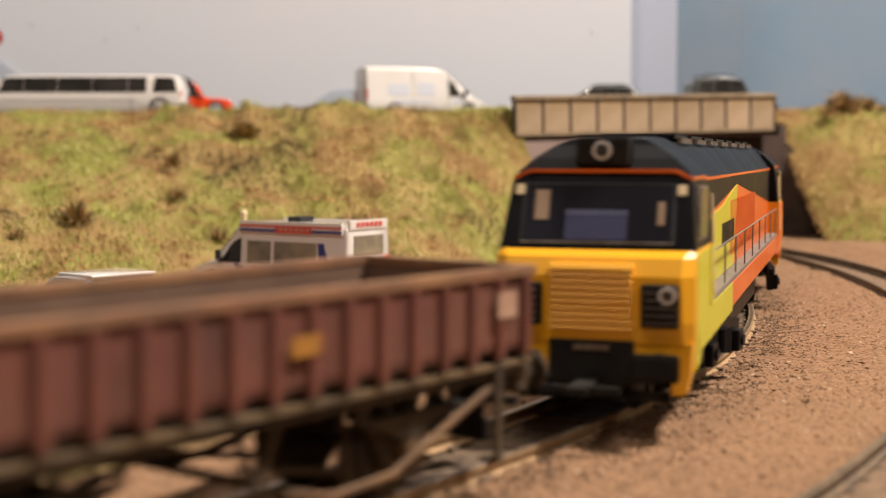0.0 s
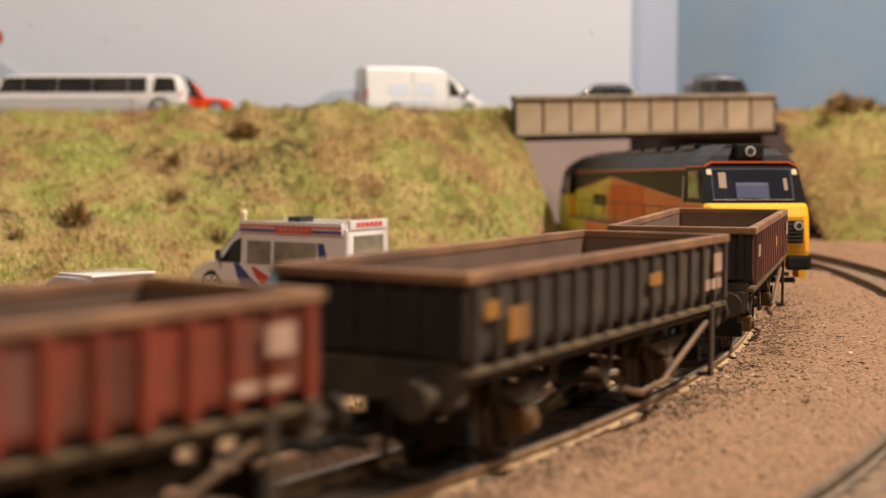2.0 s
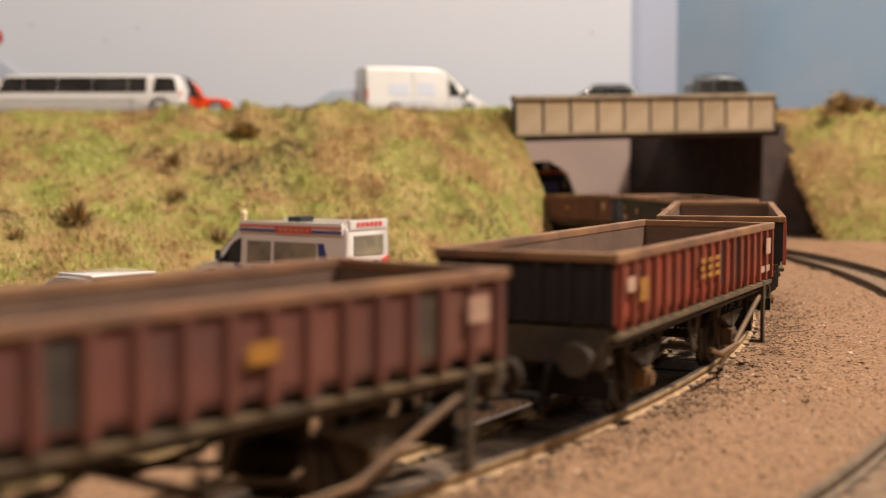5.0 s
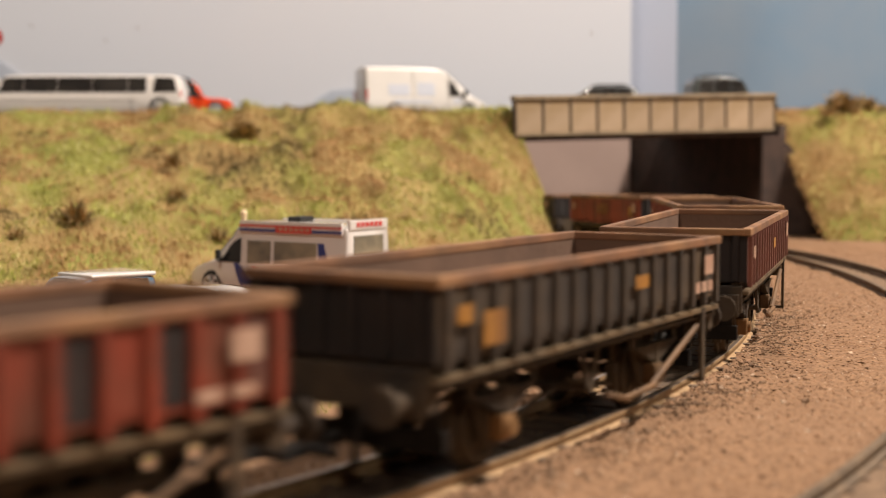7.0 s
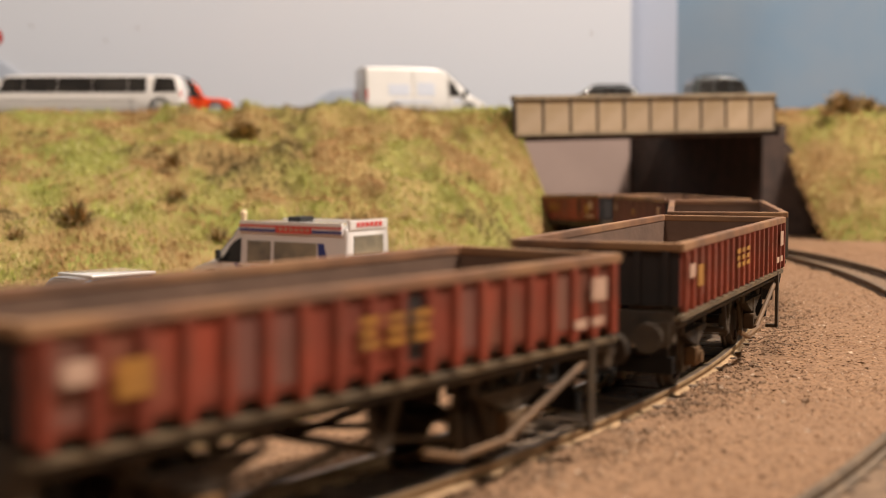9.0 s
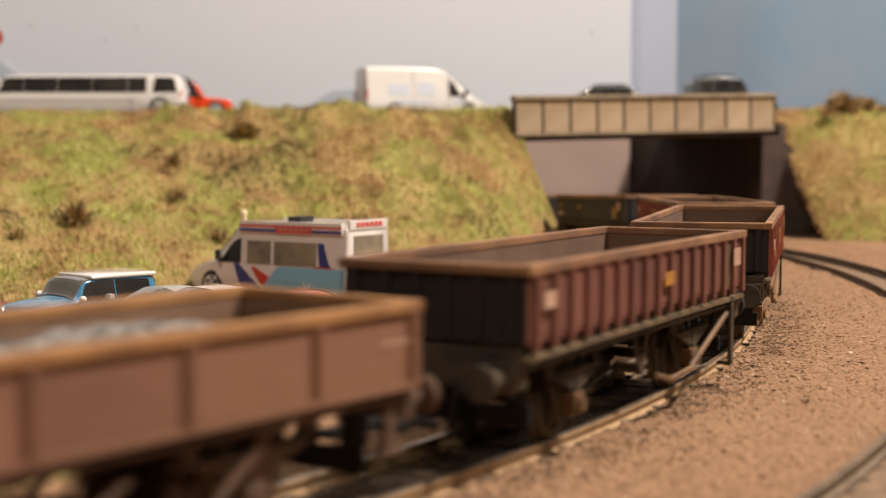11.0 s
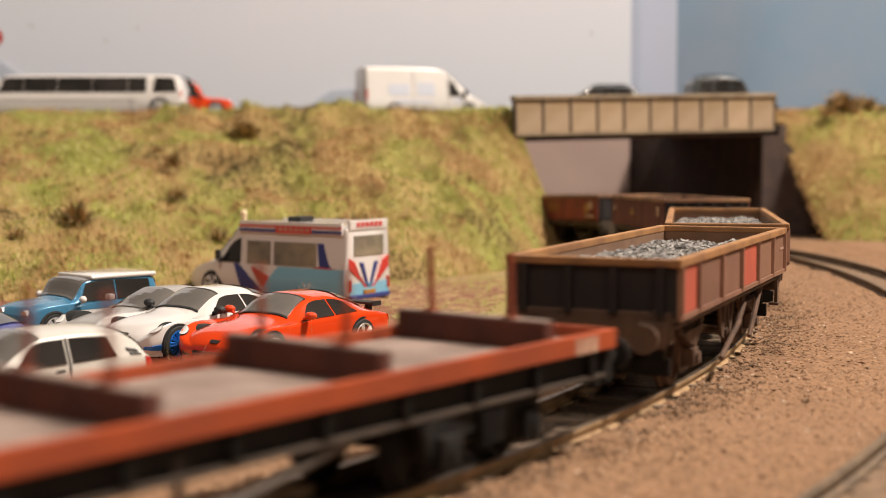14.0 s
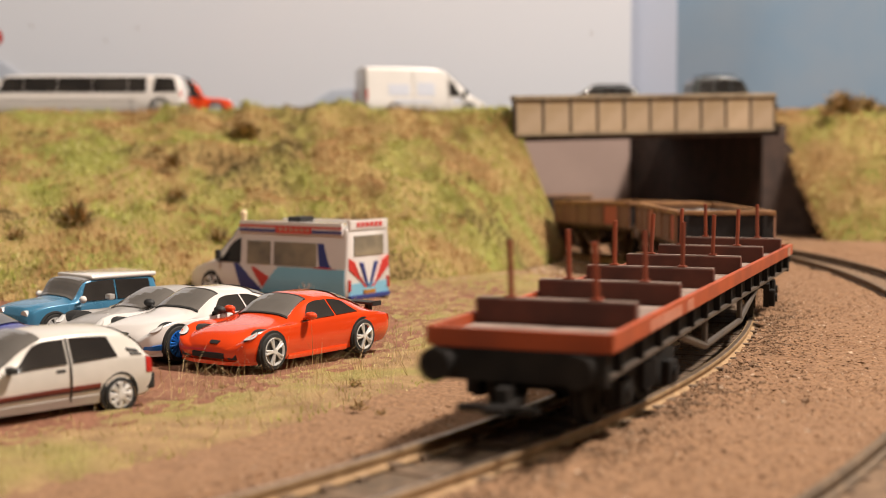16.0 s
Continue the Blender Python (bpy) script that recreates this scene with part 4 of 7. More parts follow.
def locomotive():
    """Hood diesel with a full-width cab at each end; the yellow rear cab is the one seen."""
    w = thing("diesel_locomotive", "orange, lime and black diesel locomotive with yellow cab end", "locomotive")
    L, W = 284.0, 33.6
    H = L / 2
    part("underframe", cube(-H + 14, H - 14, -W / 2 + 3, W / 2 - 3, 12, 16), "black", w)
    for s in (1, -1):
        part("skirt", cube(*sorted((s * (H - 75), -s * (H - 40))), *sorted((s * (W / 2 - 1.4), s * W / 2)), 12.0, 17.2, bevel=0.2), "loco_orange", w)
        for e in (1, -1):
            lime = e == s
            part("skirt_end", cube(*sorted((e * (H - (75 if lime else 40)), e * (H - 10))), *sorted((s * (W / 2 - 1.4), s * (W / 2 + 0.02))), 11.2, 17.2), "loco_lime" if lime else "loco_orange", w)
        part("walkway", cube(-H + 32, H - 32, *sorted((s * (W / 2 - 6), s * (W / 2 - 0.2))), 17.0, 18.2), "loco_grey", w)
        # hand rail along the walkway
        bm = bmesh.new()
        rod(bm, (-H + 36, s * (W / 2 - 0.6), 26.5), (H - 36, s * (W / 2 - 0.6), 26.5), 0.2, 6)
        for k in range(9):
            x = -H + 36 + (L - 72) * k / 8
            rod(bm, (x, s * (W / 2 - 0.6), 18), (x, s * (W / 2 - 0.6), 26.5), 0.2, 6)
        part("hand_rail", bm, "loco_grey", w)
    hw = W / 2 - 3.2
    prof = [(-hw, 17.5), (-hw, 40.0), (-hw + 4.2, 45.6), (-hw + 8, 47.6), (hw - 8, 47.6), (hw - 4.2, 45.6), (hw, 40.0), (hw, 17.5)]
    part("hood", prism(bmesh.new(), prof, "x", -H + 31, H - 31), "loco_orange", w)
    for s in (1, -1):
        # black band at the top, lime flashes towards the cabs with a toothed slanting edge
        part("black_band", prism(bmesh.new(), [(-H + 31.5, 39.9), (H - 31.5, 39.9), (H - 31.5, 31.0 if s > 0 else 29.0), (s * 21, 37.6), (-H + 31.5, 29.0 if s > 0 else 31.0)], "y", *sorted((s * (hw - 0.1), s * (hw + 0.12)))), "loco_black", w)
        for e in (s,):
            pts = [(e * (H - 31.4), 18.2), (e * (H - 31.4), 31.0), (e * 60, 33.4), (e * 36, 36.0), (e * 22, 37.4)]
            for k in range(6):
                pts.append((e * (21 + 1.4 * k), 36.5 - 3.05 * k))
                pts.append((e * (23 + 1.4 * k), 33.6 - 3.05 * k))
            part("lime_flash", prism(bmesh.new(), pts, "y", *sorted((s * (hw - 0.1), s * (hw + 0.2)))), "loco_lime", w)
            bars(w, e * 46 - 15, 7, 3.6, 0.9, s * (hw + 0.2), 24.5, 29.5, "loco_black", "dark lettering as plain bars")
        bm = bmesh.new()
        for k in range(26):
            x = -40 + k * 3.2
            box(bm, x, x + 1.6, *sorted((s * hw, s * (hw + 0.25))), 21, 34)
        part("louvre", bm, "loco_orange", w)
        part("roof_line", cube(-H + 31, H - 31, *sorted((s * (hw - 0.05), s * (hw + 0.25))), 39.6, 40.2), "loco_orange", w)
    part("roof", prism(bmesh.new(), [(-hw - 0.1, 40.2), (-hw + 4.1, 45.8), (-hw + 8, 47.9), (hw - 8, 47.9), (hw - 4.1, 45.8), (hw + 0.1, 40.2)], "x", -H + 30.8, H - 30.8), "loco_black", w)
    for k in range(7):
        x = -84 + k * 28
        part("roof_panel", cube(x - 10, x + 10, -7.5, 7.5, 47.6, 48.6, bevel=0.25), "loco_black", w)
        for s in (1, -1):
            bm = bmesh.new()
            for i in range(6):
                box(bm, x - 9 + 3 * i, x - 7.4 + 3 * i, *sorted((s * 7.9, s * 8.8)), 46.9, 47.9)
            part("roof_grille", bm, "loco_grey", w)
    for e in (1, -1):
        cab(w, e, H, W)
        bogie(w, e * 92, (-24, 0, 24), 6.6, "loco_black", e * 7.5, hw=14.5)
        for sy in (1, -1):
            bm = rod(bmesh.new(), (e * (H - 1), sy * 11.3, 10.4), (e * (H + 4.4), sy * 11.3, 10.4), 1.7, 12)
            box(bm, *sorted((e * (H + 4.2), e * (H + 5.4))), sy * 11.3 - 4.0, sy * 11.3 + 4.0, 8.0, 12.6, bevel=0.9)
            part("buffer", bm, "black", w)
        bm = cube(*sorted((e * (H - 6), e * (H + 12))), -1.6, 1.6, 6.6, 7.8)
        box(bm, *sorted((e * (H + 9), e * (H + 10.2))), -6.5, 6.5, 6.6, 7.8)
        part("coupling", bm, "black", w)
    part("fuel_tank", cube(-38, 38, -14.5, 14.5, 4.2, 13, bevel=1.6), "loco_black", w)
    for s in (1, -1):
        part("tank_box", cube(-56, -42, *sorted((s * 9, s * 15)), 5.5, 12.5, bevel=0.5), "loco_black", w)
    for o in w.children:
        if not o.name.startswith("bogie"):
            o.location.z += 0.0012
    return w


def cab(w, e, H, W):
    """One full-width cab: chamfered yellow nose, black raked windscreen surround, facetted roof."""
    def X(v):
        return e * (H - v)
    h = W / 2

    def loft(rings):
        bm = bmesh.new()
        rows = [[bm.verts.new((X(x), y, z)) for x, y, z in r] for r in rings]
        n = len(rows[0])
        for p, q in zip(rows, rows[1:]):
            for i in range(n):
                j = (i + 1) % n
                bm.faces.new((p[i], p[j], q[j], q[i]))
        bm.faces.new(rows[0]), bm.faces.new(rows[-1][::-1])
        return bm

    def nose(z, front, half, ch):
        return [(31, -half, z), (front + ch, -half, z), (front, -half + ch * 1.25, z), (front, half - ch * 1.25, z), (front + ch, half, z), (31, half, z)]
    c = part("cab", loft([nose(13.6, 0.3, h, 1.2), nose(17.0, 0.0, h + 0.1, 1.4), nose(24.6, 0.3, h + 0.1, 1.8), nose(27.6, 1.7, h, 1.6), nose(28.7, 3.9, h - 0.2, 0.7)]), "loco_yellow", w, "yellow cab with black windscreen surround")
    # the nose reaches down beside the coupling recess, with a small foot at each side
    for s in (1, -1):
        part("nose_leg", prism(bmesh.new(), [(s * 7.2, 13.7), (s * (h - 0.1), 13.7), (s * (h - 0.5), 8.6), (s * 15.6, 5.2), (s * 13.4, 5.2), (s * 13.2, 8.4), (s * 7.2, 8.4)], "x", *sorted((X(6.5), X(0.6)))), "loco_yellow", c)
        part("nose_cheek", prism(bmesh.new(), [(X(20), 13.6), (X(6.4), 13.6), (X(6.4), 8.2), (X(13), 9.4)], "y", *sorted((s * (h - 1.6), s * (h - 0.12)))), "loco_lime" if e == s else "loco_orange", c)

    ring = []
    bm = bmesh.new()
    for x, z, y in ((4.0, 28.75, h - 0.15), (8.9, 40.6, h - 1.5), (10.0, 41.8, h - 2.2), (11.2, 44.0, h - 4.6), (12.6, 46.2, h - 8.0), (14.2, 47.4, h - 10.4), (31, 47.9, h - 10.4), (31, 46.4, h - 8.0), (31, 44.2, h - 4.6), (31, 41.8, h - 2.2), (31, 40.6, h - 1.5), (31, 28.75, h - 0.15)):
        ring.append((bm.verts.new((X(x), -y, z)), bm.verts.new((X(x), y, z))))
    a = [p[0] for p in ring]
    b = [p[1] for p in ring]
    for p in range(12):
        q = (p + 1) % 12
        bm.faces.new((a[p], a[q], b[q], b[p]))
    for side in (a, b):
        for p in range(5):
            bm.faces.new((side[p], side[p + 1], side[10 - p], side[11 - p]) if side is a else (side[11 - p], side[10 - p], side[p + 1], side[p]))
    up = part("cab_upper", bm, "loco_black", w)
    for s in (1, -1):
        part("cab_side", cube(*sorted((X(30.8), X(4.6))), *sorted((s * (h - 0.05), s * (h + 0.17))), 13.8, 28.2), "loco_lime" if e == s else "loco_orange", c, "painted cab side")
        part("cab_door", cube(*sorted((X(30.8), X(25.0))), *sorted((s * h, s * (h + 0.35))), 17.5, 28.4), "loco_lime" if e == s else "loco_orange", c)
        part("side_window", prism(bmesh.new(), [(X(23), 30.6), (X(10.0), 30.6), (X(13.0), 38.6), (X(23), 38.6)], "y", *sorted((s * (h - 1.6), s * (h - 0.2)))), "pane", up)
        part("window_frame", prism(bmesh.new(), [(X(23.5), 30.1), (X(9.2), 30.1), (X(12.6), 39.1), (X(23.5), 39.1)], "y", *sorted((s * (h - 1.6), s * (h - 0.28)))), "steel", up)
        bm = rod(bmesh.new(), (X(29), s * (h + 0.5), 19), (X(29), s * (h - 0.2), 37.5), 0.28, 6)
        part("grab_rail", bm, "marker", up, "pale grab rail")

    # windscreen lies on the raked face
    def face(y0, y1, k0, k1, off, name, material, label=""):
        bm = bmesh.new()
        vs = []
        for o in (off, off - 0.5):
            for y, k in ((y0, k0), (y1, k0), (y1, k1), (y0, k1)):
                vs.append(bm.verts.new((X(4.0 + 4.9 * k - o), y, 28.75 + 11.85 * k + o * 0.35)))
        bm.faces.new(vs[:4]), bm.faces.new(vs[4:][::-1])
        for i in range(4):
            j = (i + 1) % 4
            bm.faces.new((vs[i], vs[j], vs[4 + j], vs[4 + i]))
        return part(name, bm, material, up, label)
    face(-13.0, 13.3, 0.07, 0.93, 0.12, "window_seal", "grille", "black windscreen seal")
    face(-12.5, 12.8, 0.10, 0.90, 0.2, "windscreen", "pane", "dark glossy windscreen")
    face(-5.0, 5.6, 0.12, 0.52, 0.28, "desk_screen", "cab_blue", "blue desk seen through the windscreen")
    face(-5.0, 5.6, 0.46, 0.54, 0.32, "desk_edge", "cab_pale", "pale edge of the desk")
    face(8.6, 11.0, 0.40, 0.82, 0.28, "seat_patch", "skin", "tan seat seen through the windscreen")
    face(-11.2, -10.0, 0.34, 0.66, 0.28, "seat_patch", "skin", "tan seat seen through the windscreen")
    face(-12.8, 13.1, 0.075, 0.095, 0.3, "sill_strip", "steel", "bright strip under the windscreen")
    for s in (1, -1):
        face(s * 13.9 - 0.75, s * 13.9 + 0.75, 0.76, 0.90, 0.3, "marker_light", "marker", "cream marker light")
        # headlight clusters in black boxes on the yellow nose
        bm = cube(*sorted((X(3.5), X(-0.7))), *sorted((s * 8.2, s * 14.5)), 16.2, 23.4, bevel=0.6)
        hb = part("headlight_box", bm, "black", c, "black headlight box")
        part("lamp_ring", lathe(bmesh.new(), [(1.0, e * (H + 0.6)), (1.45, e * (H + 0.6)), (1.45, e * (H + 1.2)), (1.0, e * (H + 1.2))], 18, "x"), "alloy", hb, loc=(0, s * 12.7, 21.7))
        part("headlight", rod(bmesh.new(), (X(-0.6), s * 12.7, 21.7), (X(-1.35), s * 12.7, 21.7), 0.95, 16), "lamp_dim", hb)
        for k in range(5):
            part("louvre_bar", cube(*sorted((X(-0.6), X(-1.0))), *sorted((s * 8.8, s * (14.0 if k < 3 else 11.0))), 16.9 + k * 1.25, 17.3 + k * 1.25), "bol_rod", hb)
    for k in range(10):
        part("grille_slat", prism(bmesh.new(), [(X(1.2), 15.8 + k * 1.1), (X(-0.55), 15.8 + k * 1.1), (X(-0.1), 16.6 + k * 1.1), (X(1.2), 16.7 + k * 1.1)], "y", -6.9, 6.9), "loco_yellow", c)
    rec = part("coupling_recess", cube(*sorted((X(9), X(0.1))), -7.1, 7.1, 6.6, 14.0, bevel=0.3), "black", w)
    part("socket_plate", cube(*sorted((X(0.2), X(-0.2))), -3.0, 3.0, 12.2, 13.2), "steel", rec, "pale socket plate")
    part("air_dam", cube(*sorted((X(9), X(3))), -6.5, 6.5, 4.6, 7.0), "black", w)
    part("guard_iron", rod(rod(bmesh.new(), (X(3), -12.8, 4.4), (X(3), 12.8, 4.4), 0.9, 8), (X(3), 12.8, 4.4), (X(3), 14.4, 6.4), 0.9, 8), "black", w)
    part("orange_line", prism(bmesh.new(), [(-h + 1.6, 40.2), (-h + 4.2, 41.5), (h - 4.2, 41.5), (h - 1.6, 40.2), (h - 1.6, 40.8), (h - 4.2, 42.1), (-h + 4.2, 42.1), (-h + 1.6, 40.8)], "x", *sorted((X(11), X(8.75)))), "loco_orange", up)
    for s in (1, -1):
        part("orange_line", cube(*sorted((X(30.9), X(9.3))), *sorted((s * (h - 2.4), s * (h - 1.35))), 40.3, 40.8), "loco_orange", up)
    lb = part("top_light_box", cube(*sorted((X(18), X(9.4))), -4.6, 4.6, 42.6, 47.7, bevel=0.7), "black", up)
    part("top_lamp_ring", lathe(bmesh.new(), [(1.15, X(9.5)), (1.7, X(9.5)), (1.7, X(9.0)), (1.15, X(9.0))], 18, "x"), "alloy", lb, loc=(0, 0, 45.3))
    part("top_light", rod(bmesh.new(), (X(9.5), 0, 45.3), (X(8.8), 0, 45.3), 1.1, 16), "lamp_dim", lb)


# ---- road vehicles: +x is forward, wheels stand on z = 0, millimetres ----
class Loft:
    """A car body as a smooth skin over stations: x, sill z, belt z, top z, half widths at sill, belt and roof edge, roof edge drop."""

    def __init__(self, stations, tuck=0.45):
        self.s = sorted(stations)
        self.tuck = tuck
        self.warp = None

    def station(self, x):
        s = self.s
        x = min(max(x, s[0][0]), s[-1][0])
        i = 0
        while i < len(s) - 2 and x > s[i + 1][0]:
            i += 1
        a, b = s[i], s[i + 1]
        p, q = s[max(i - 1, 0)], s[min(i + 2, len(s) - 1)]
        h = b[0] - a[0]
        t = (x - a[0]) / h
        out = [x]
        for k in range(1, 8):
            d = (b[k] - a[k]) / h
            dl = (a[k] - p[k]) / (a[0] - p[0]) if a[0] > p[0] else d
            dr = (q[k] - b[k]) / (q[0] - b[0]) if q[0] > b[0] else d
            m0 = 0.0 if dl * d <= 0 else 2 * dl * d / (dl + d)
            m1 = 0.0 if dr * d <= 0 else 2 * dr * d / (dr + d)
            out.append((2 * t ** 3 - 3 * t ** 2 + 1) * a[k] + (t ** 3 - 2 * t ** 2 + t) * h * m0 + (3 * t ** 2 - 2 * t ** 3) * b[k] + (t ** 3 - t ** 2) * h * m1)
        return out

    def at(self, x, v):
        """v runs 0 sill, 1 flank, 2 belt, 3 roof edge, 4 roof, 5 centre line; negative: other side."""
        side, v = (1, v) if v >= 0 else (-1, -v)
        x, zs, zb, zt, hs, hb, ht, er = self.station(x)
        pts = [(hs, zs), (hb, zs + (zb - zs) * self.tuck), (hb * 0.975, zb), (ht, zt - er), (ht * 0.62, zt - er * 0.22), (0.0, zt)]
        i = min(int(v), 4)
        t = v - i
        a, b = Vector(pts[i]), Vector(pts[i + 1])
        p = Vector(pts[i - 1]) if i > 0 else a
        q = Vector(pts[i + 2]) if i < 4 else Vector((-pts[4][0], pts[4][1]))
        k = 0.5 if i != 2 else 0.12
        m0, m1 = (b - p) * k * (0.35 if i in (2, 3) else 1), (q - a) * k * (0.35 if i in (1, 2) else 1)
        r = a * (2 * t ** 3 - 3 * t ** 2 + 1) + m0 * (t ** 3 - 2 * t ** 2 + t) + b * (3 * t ** 2 - 2 * t ** 3) + m1 * (t ** 3 - t ** 2)
        return Vector((self.warp(x) if self.warp else x, side * r.x, r.y))

    def normal(self, x, v):
        e = 0.04
        sg = 1 if v >= 0 else -1
        va = min(max(abs(v), e), 5 - e)
        du = self.at(x + 0.2, sg * va) - self.at(x - 0.2, sg * va)
        dv = self.at(x, sg * (va + e)) - self.at(x, sg * (va - e))
        n = du.cross(dv) * sg
        return n.normalized() if n.length > 1e-9 else Vector((0, 0, 1))

    def skin(self, nx=56, nv=26):
        bm = bmesh.new()
        x0, x1 = self.s[0][0], self.s[-1][0]
        rows = []
        vv = [5 * k / nv for k in range(nv + 1)]
        vs = [-v for v in vv] + [v for v in vv[-2::-1]]
        for i in range(nx + 1):
            t = i / nx
            x = x0 + (x1 - x0) * (0.5 - 0.5 * math.cos(math.pi * t)) * 0.5 + (x1 - x0) * t * 0.5
            rows.append([bm.verts.new(self.at(x, v if v != 0 or k > nv else -1e-9)) for k, v in enumerate(vs)])
        for p, q in zip(rows, rows[1:]):
            for k in range(len(vs) - 1):
                bm.faces.new((p[k], p[k + 1], q[k + 1], q[k]))
            bm.faces.new((p[-1], p[0], q[0], q[-1]))
        bm.faces.new(rows[0]), bm.faces.new(rows[-1][::-1])
        return bm

    def oval(self, x, v, rx, rv, off=0.3, seg=22):
        """A domed oval lens on the skin."""
        bm = bmesh.new()
        rings = []
        for f, o in ((1.0, -0.3), (1.0, off * 0.35), (0.75, off * 0.85), (0.4, off)):
            ring = []
            for k in range(seg):
                a = 2 * math.pi * k / seg
                xx, vv = x + rx * f * math.cos(a), v + rv * f * math.sin(a)
                ring.append(bm.verts.new(self.at(xx, vv) + self.normal(xx, vv) * o))
            rings.append(ring)
        for p, q in zip(rings, rings[1:]):
            for k in range(seg):
                j = (k + 1) % seg
                bm.faces.new((p[k], p[j], q[j], q[k]))
        bm.faces.new(rings[0]), bm.faces.new(rings[-1][::-1])
        return bm

    def patch(self, quad, off=0.12, n=10, m=6, thick=0.35):
        """A plate on the skin; quad: four (x, v) corners in order."""
        bm = bmesh.new()
        grids = []
        for o in (off, off - thick):
            g = []
            for j in range(m + 1):
                row = []
                for i in range(n + 1):
                    s, t = i / n, j / m
                    x = (1 - t) * ((1 - s) * quad[0][0] + s * quad[1][0]) + t * ((1 - s) * quad[3][0] + s * quad[2][0])
                    v = (1 - t) * ((1 - s) * quad[0][1] + s * quad[1][1]) + t * ((1 - s) * quad[3][1] + s * quad[2][1])
                    row.append(bm.verts.new(self.at(x, v) + self.normal(x, v) * o))
                g.append(row)
            grids.append(g)
        a, b = grids
        for j in range(m):
            for i in range(n):
                bm.faces.new((a[j][i], a[j][i + 1], a[j + 1][i + 1], a[j + 1][i]))
                bm.faces.new((b[j][i], b[j + 1][i], b[j + 1][i + 1], b[j][i + 1]))
        edge = [(0, i) for i in range(n)] + [(j, n) for j in range(m)] + [(m, i) for i in range(n, 0, -1)] + [(j, 0) for j in range(m, 0, -1)]
        for (j, i), (j2, i2) in zip(edge, edge[1:] + edge[:1]):
            bm.faces.new((a[j][i], b[j][i], b[j2][i2], a[j2][i2]))
        return bm


def bar_row(host, n, make, material):
    """Writing that cannot be read: one plain bar for each character."""
    for k in range(n):
        part("character_bar", make(k), material, host)


def short_nose(x):
    """Shortens the overhangs of the sports cars."""
    return 18 + (x - 18) * 0.74 if x > 18 else -15 + (x + 15) * 0.88 if x < -15 else x


def car(name, label, category, group, stations, paint, wheels, rim, m, tuck=0.45, warp=None):
    """Empty with body, wheel arches and wheels; returns it with its skin and body."""
    c = thing(name, label, category, group)
    lo = Loft(stations, tuck)
    lo.warp = warp
    body = part("body", lo.skin(), paint, c, smooth=True)
    xf, xr, r, hw = wheels
    tyre = rimo = None
    for x in (xf, xr):
        for s in (1, -1):
            part("wheel_arch", rod(bmesh.new(), (x, s * (hw - 4.5), r + 0.25), (x, s * (hw + 0.05), r + 0.15), r + 0.42, 26), "grille", c)
            if tyre is None:
                t = lathe(bmesh.new(), [(r * 0.72, -2.6), (r * 0.93, -2.6), (r, -2.1), (r, 0.1), (r * 0.95, 0.5), (r * 0.80, 0.55), (r * 0.75, 0.2)], 28)
                tyre = part("wheel", t, "tyre", c, loc=(x, s * hw, r), smooth=False)
                b = lathe(bmesh.new(), [(r * 0.66, 0.12), (r * 0.78, 0.12), (r * 0.77, 0.66), (r * 0.70, 0.56), (r * 0.66, 0.2)], 26)
                for k in range(rim[1]):
                    a = 2 * math.pi * k / rim[1]
                    for w in (-0.13, 0.13):
                        rod(b, (0.1 * math.cos(a), 0.55, 0.1 * math.sin(a)), (r * 0.73 * math.cos(a + w), 0.52, r * 0.73 * math.sin(a + w)), 0.3, 5)
                rod(b, (0, 0.2, 0), (0, 0.85, 0), 0.7, 10)
                rimo = part("rim", b, rim[0], tyre)
                g = rod(bmesh.new(), (0, 0.1, 0), (0, 0.27, 0), r * 0.66, 20)
                part("rim_back", g, "grille", tyre)
            else:
                o = twin(tyre, (x, s * hw, r), 0 if s > 0 else 180)
                for ch in tyre.children:
                    k = new(ch.name.split(".")[0], ch.data)
                    k.parent = o
    c.matrix_world = m
    return c, lo, body


def place(x, y, heading, z=0.0015):
    return pose(x, y, z, 0, 0, heading)


SPORTS = [(-30, 4.2, 7.6, 8.4, 8.5, 9.6, 6.5, 0.8), (-29, 3.0, 8.6, 9.6, 9.8, 11.0, 7.5, 0.9), (-25.5, 2.0, 10.0, 11.3, 10.8, 12.3, 8.2, 1.0), (-20, 1.9, 10.8, 13.1, 11.2, 12.7, 8.0, 1.2),
          (-13.5, 1.8, 11.0, 15.8, 11.4, 12.5, 8.0, 1.5), (-7, 1.8, 11.0, 17.3, 11.4, 12.1, 8.0, 1.6), (-1, 1.8, 10.9, 17.3, 11.4, 12.0, 8.0, 1.6), (3.6, 1.8, 10.8, 15.6, 11.4, 12.0, 8.2, 1.4),
          (10, 1.8, 10.8, 12.1, 11.4, 12.1, 8.9, 1.1), (18, 1.8, 10.9, 10.9, 11.3, 12.3, 9.3, 1.0), (25, 1.9, 9.7, 9.3, 10.6, 11.8, 8.8, 0.8), (28.4, 2.2, 7.6, 7.5, 9.6, 10.6, 7.4, 0.6), (30, 3.4, 5.4, 5.9, 7.2, 8.0, 5.0, 0.4)]


SPORTS = [(x, zs, 1.8 + (zb - 1.8) * (0.90 if x < 8 else 0.86), 1.8 + (zt - 1.8) * (0.90 if x < 8 else 0.86), hs, hb, ht, er) for x, zs, zb, zt, hs, hb, ht, er in SPORTS]


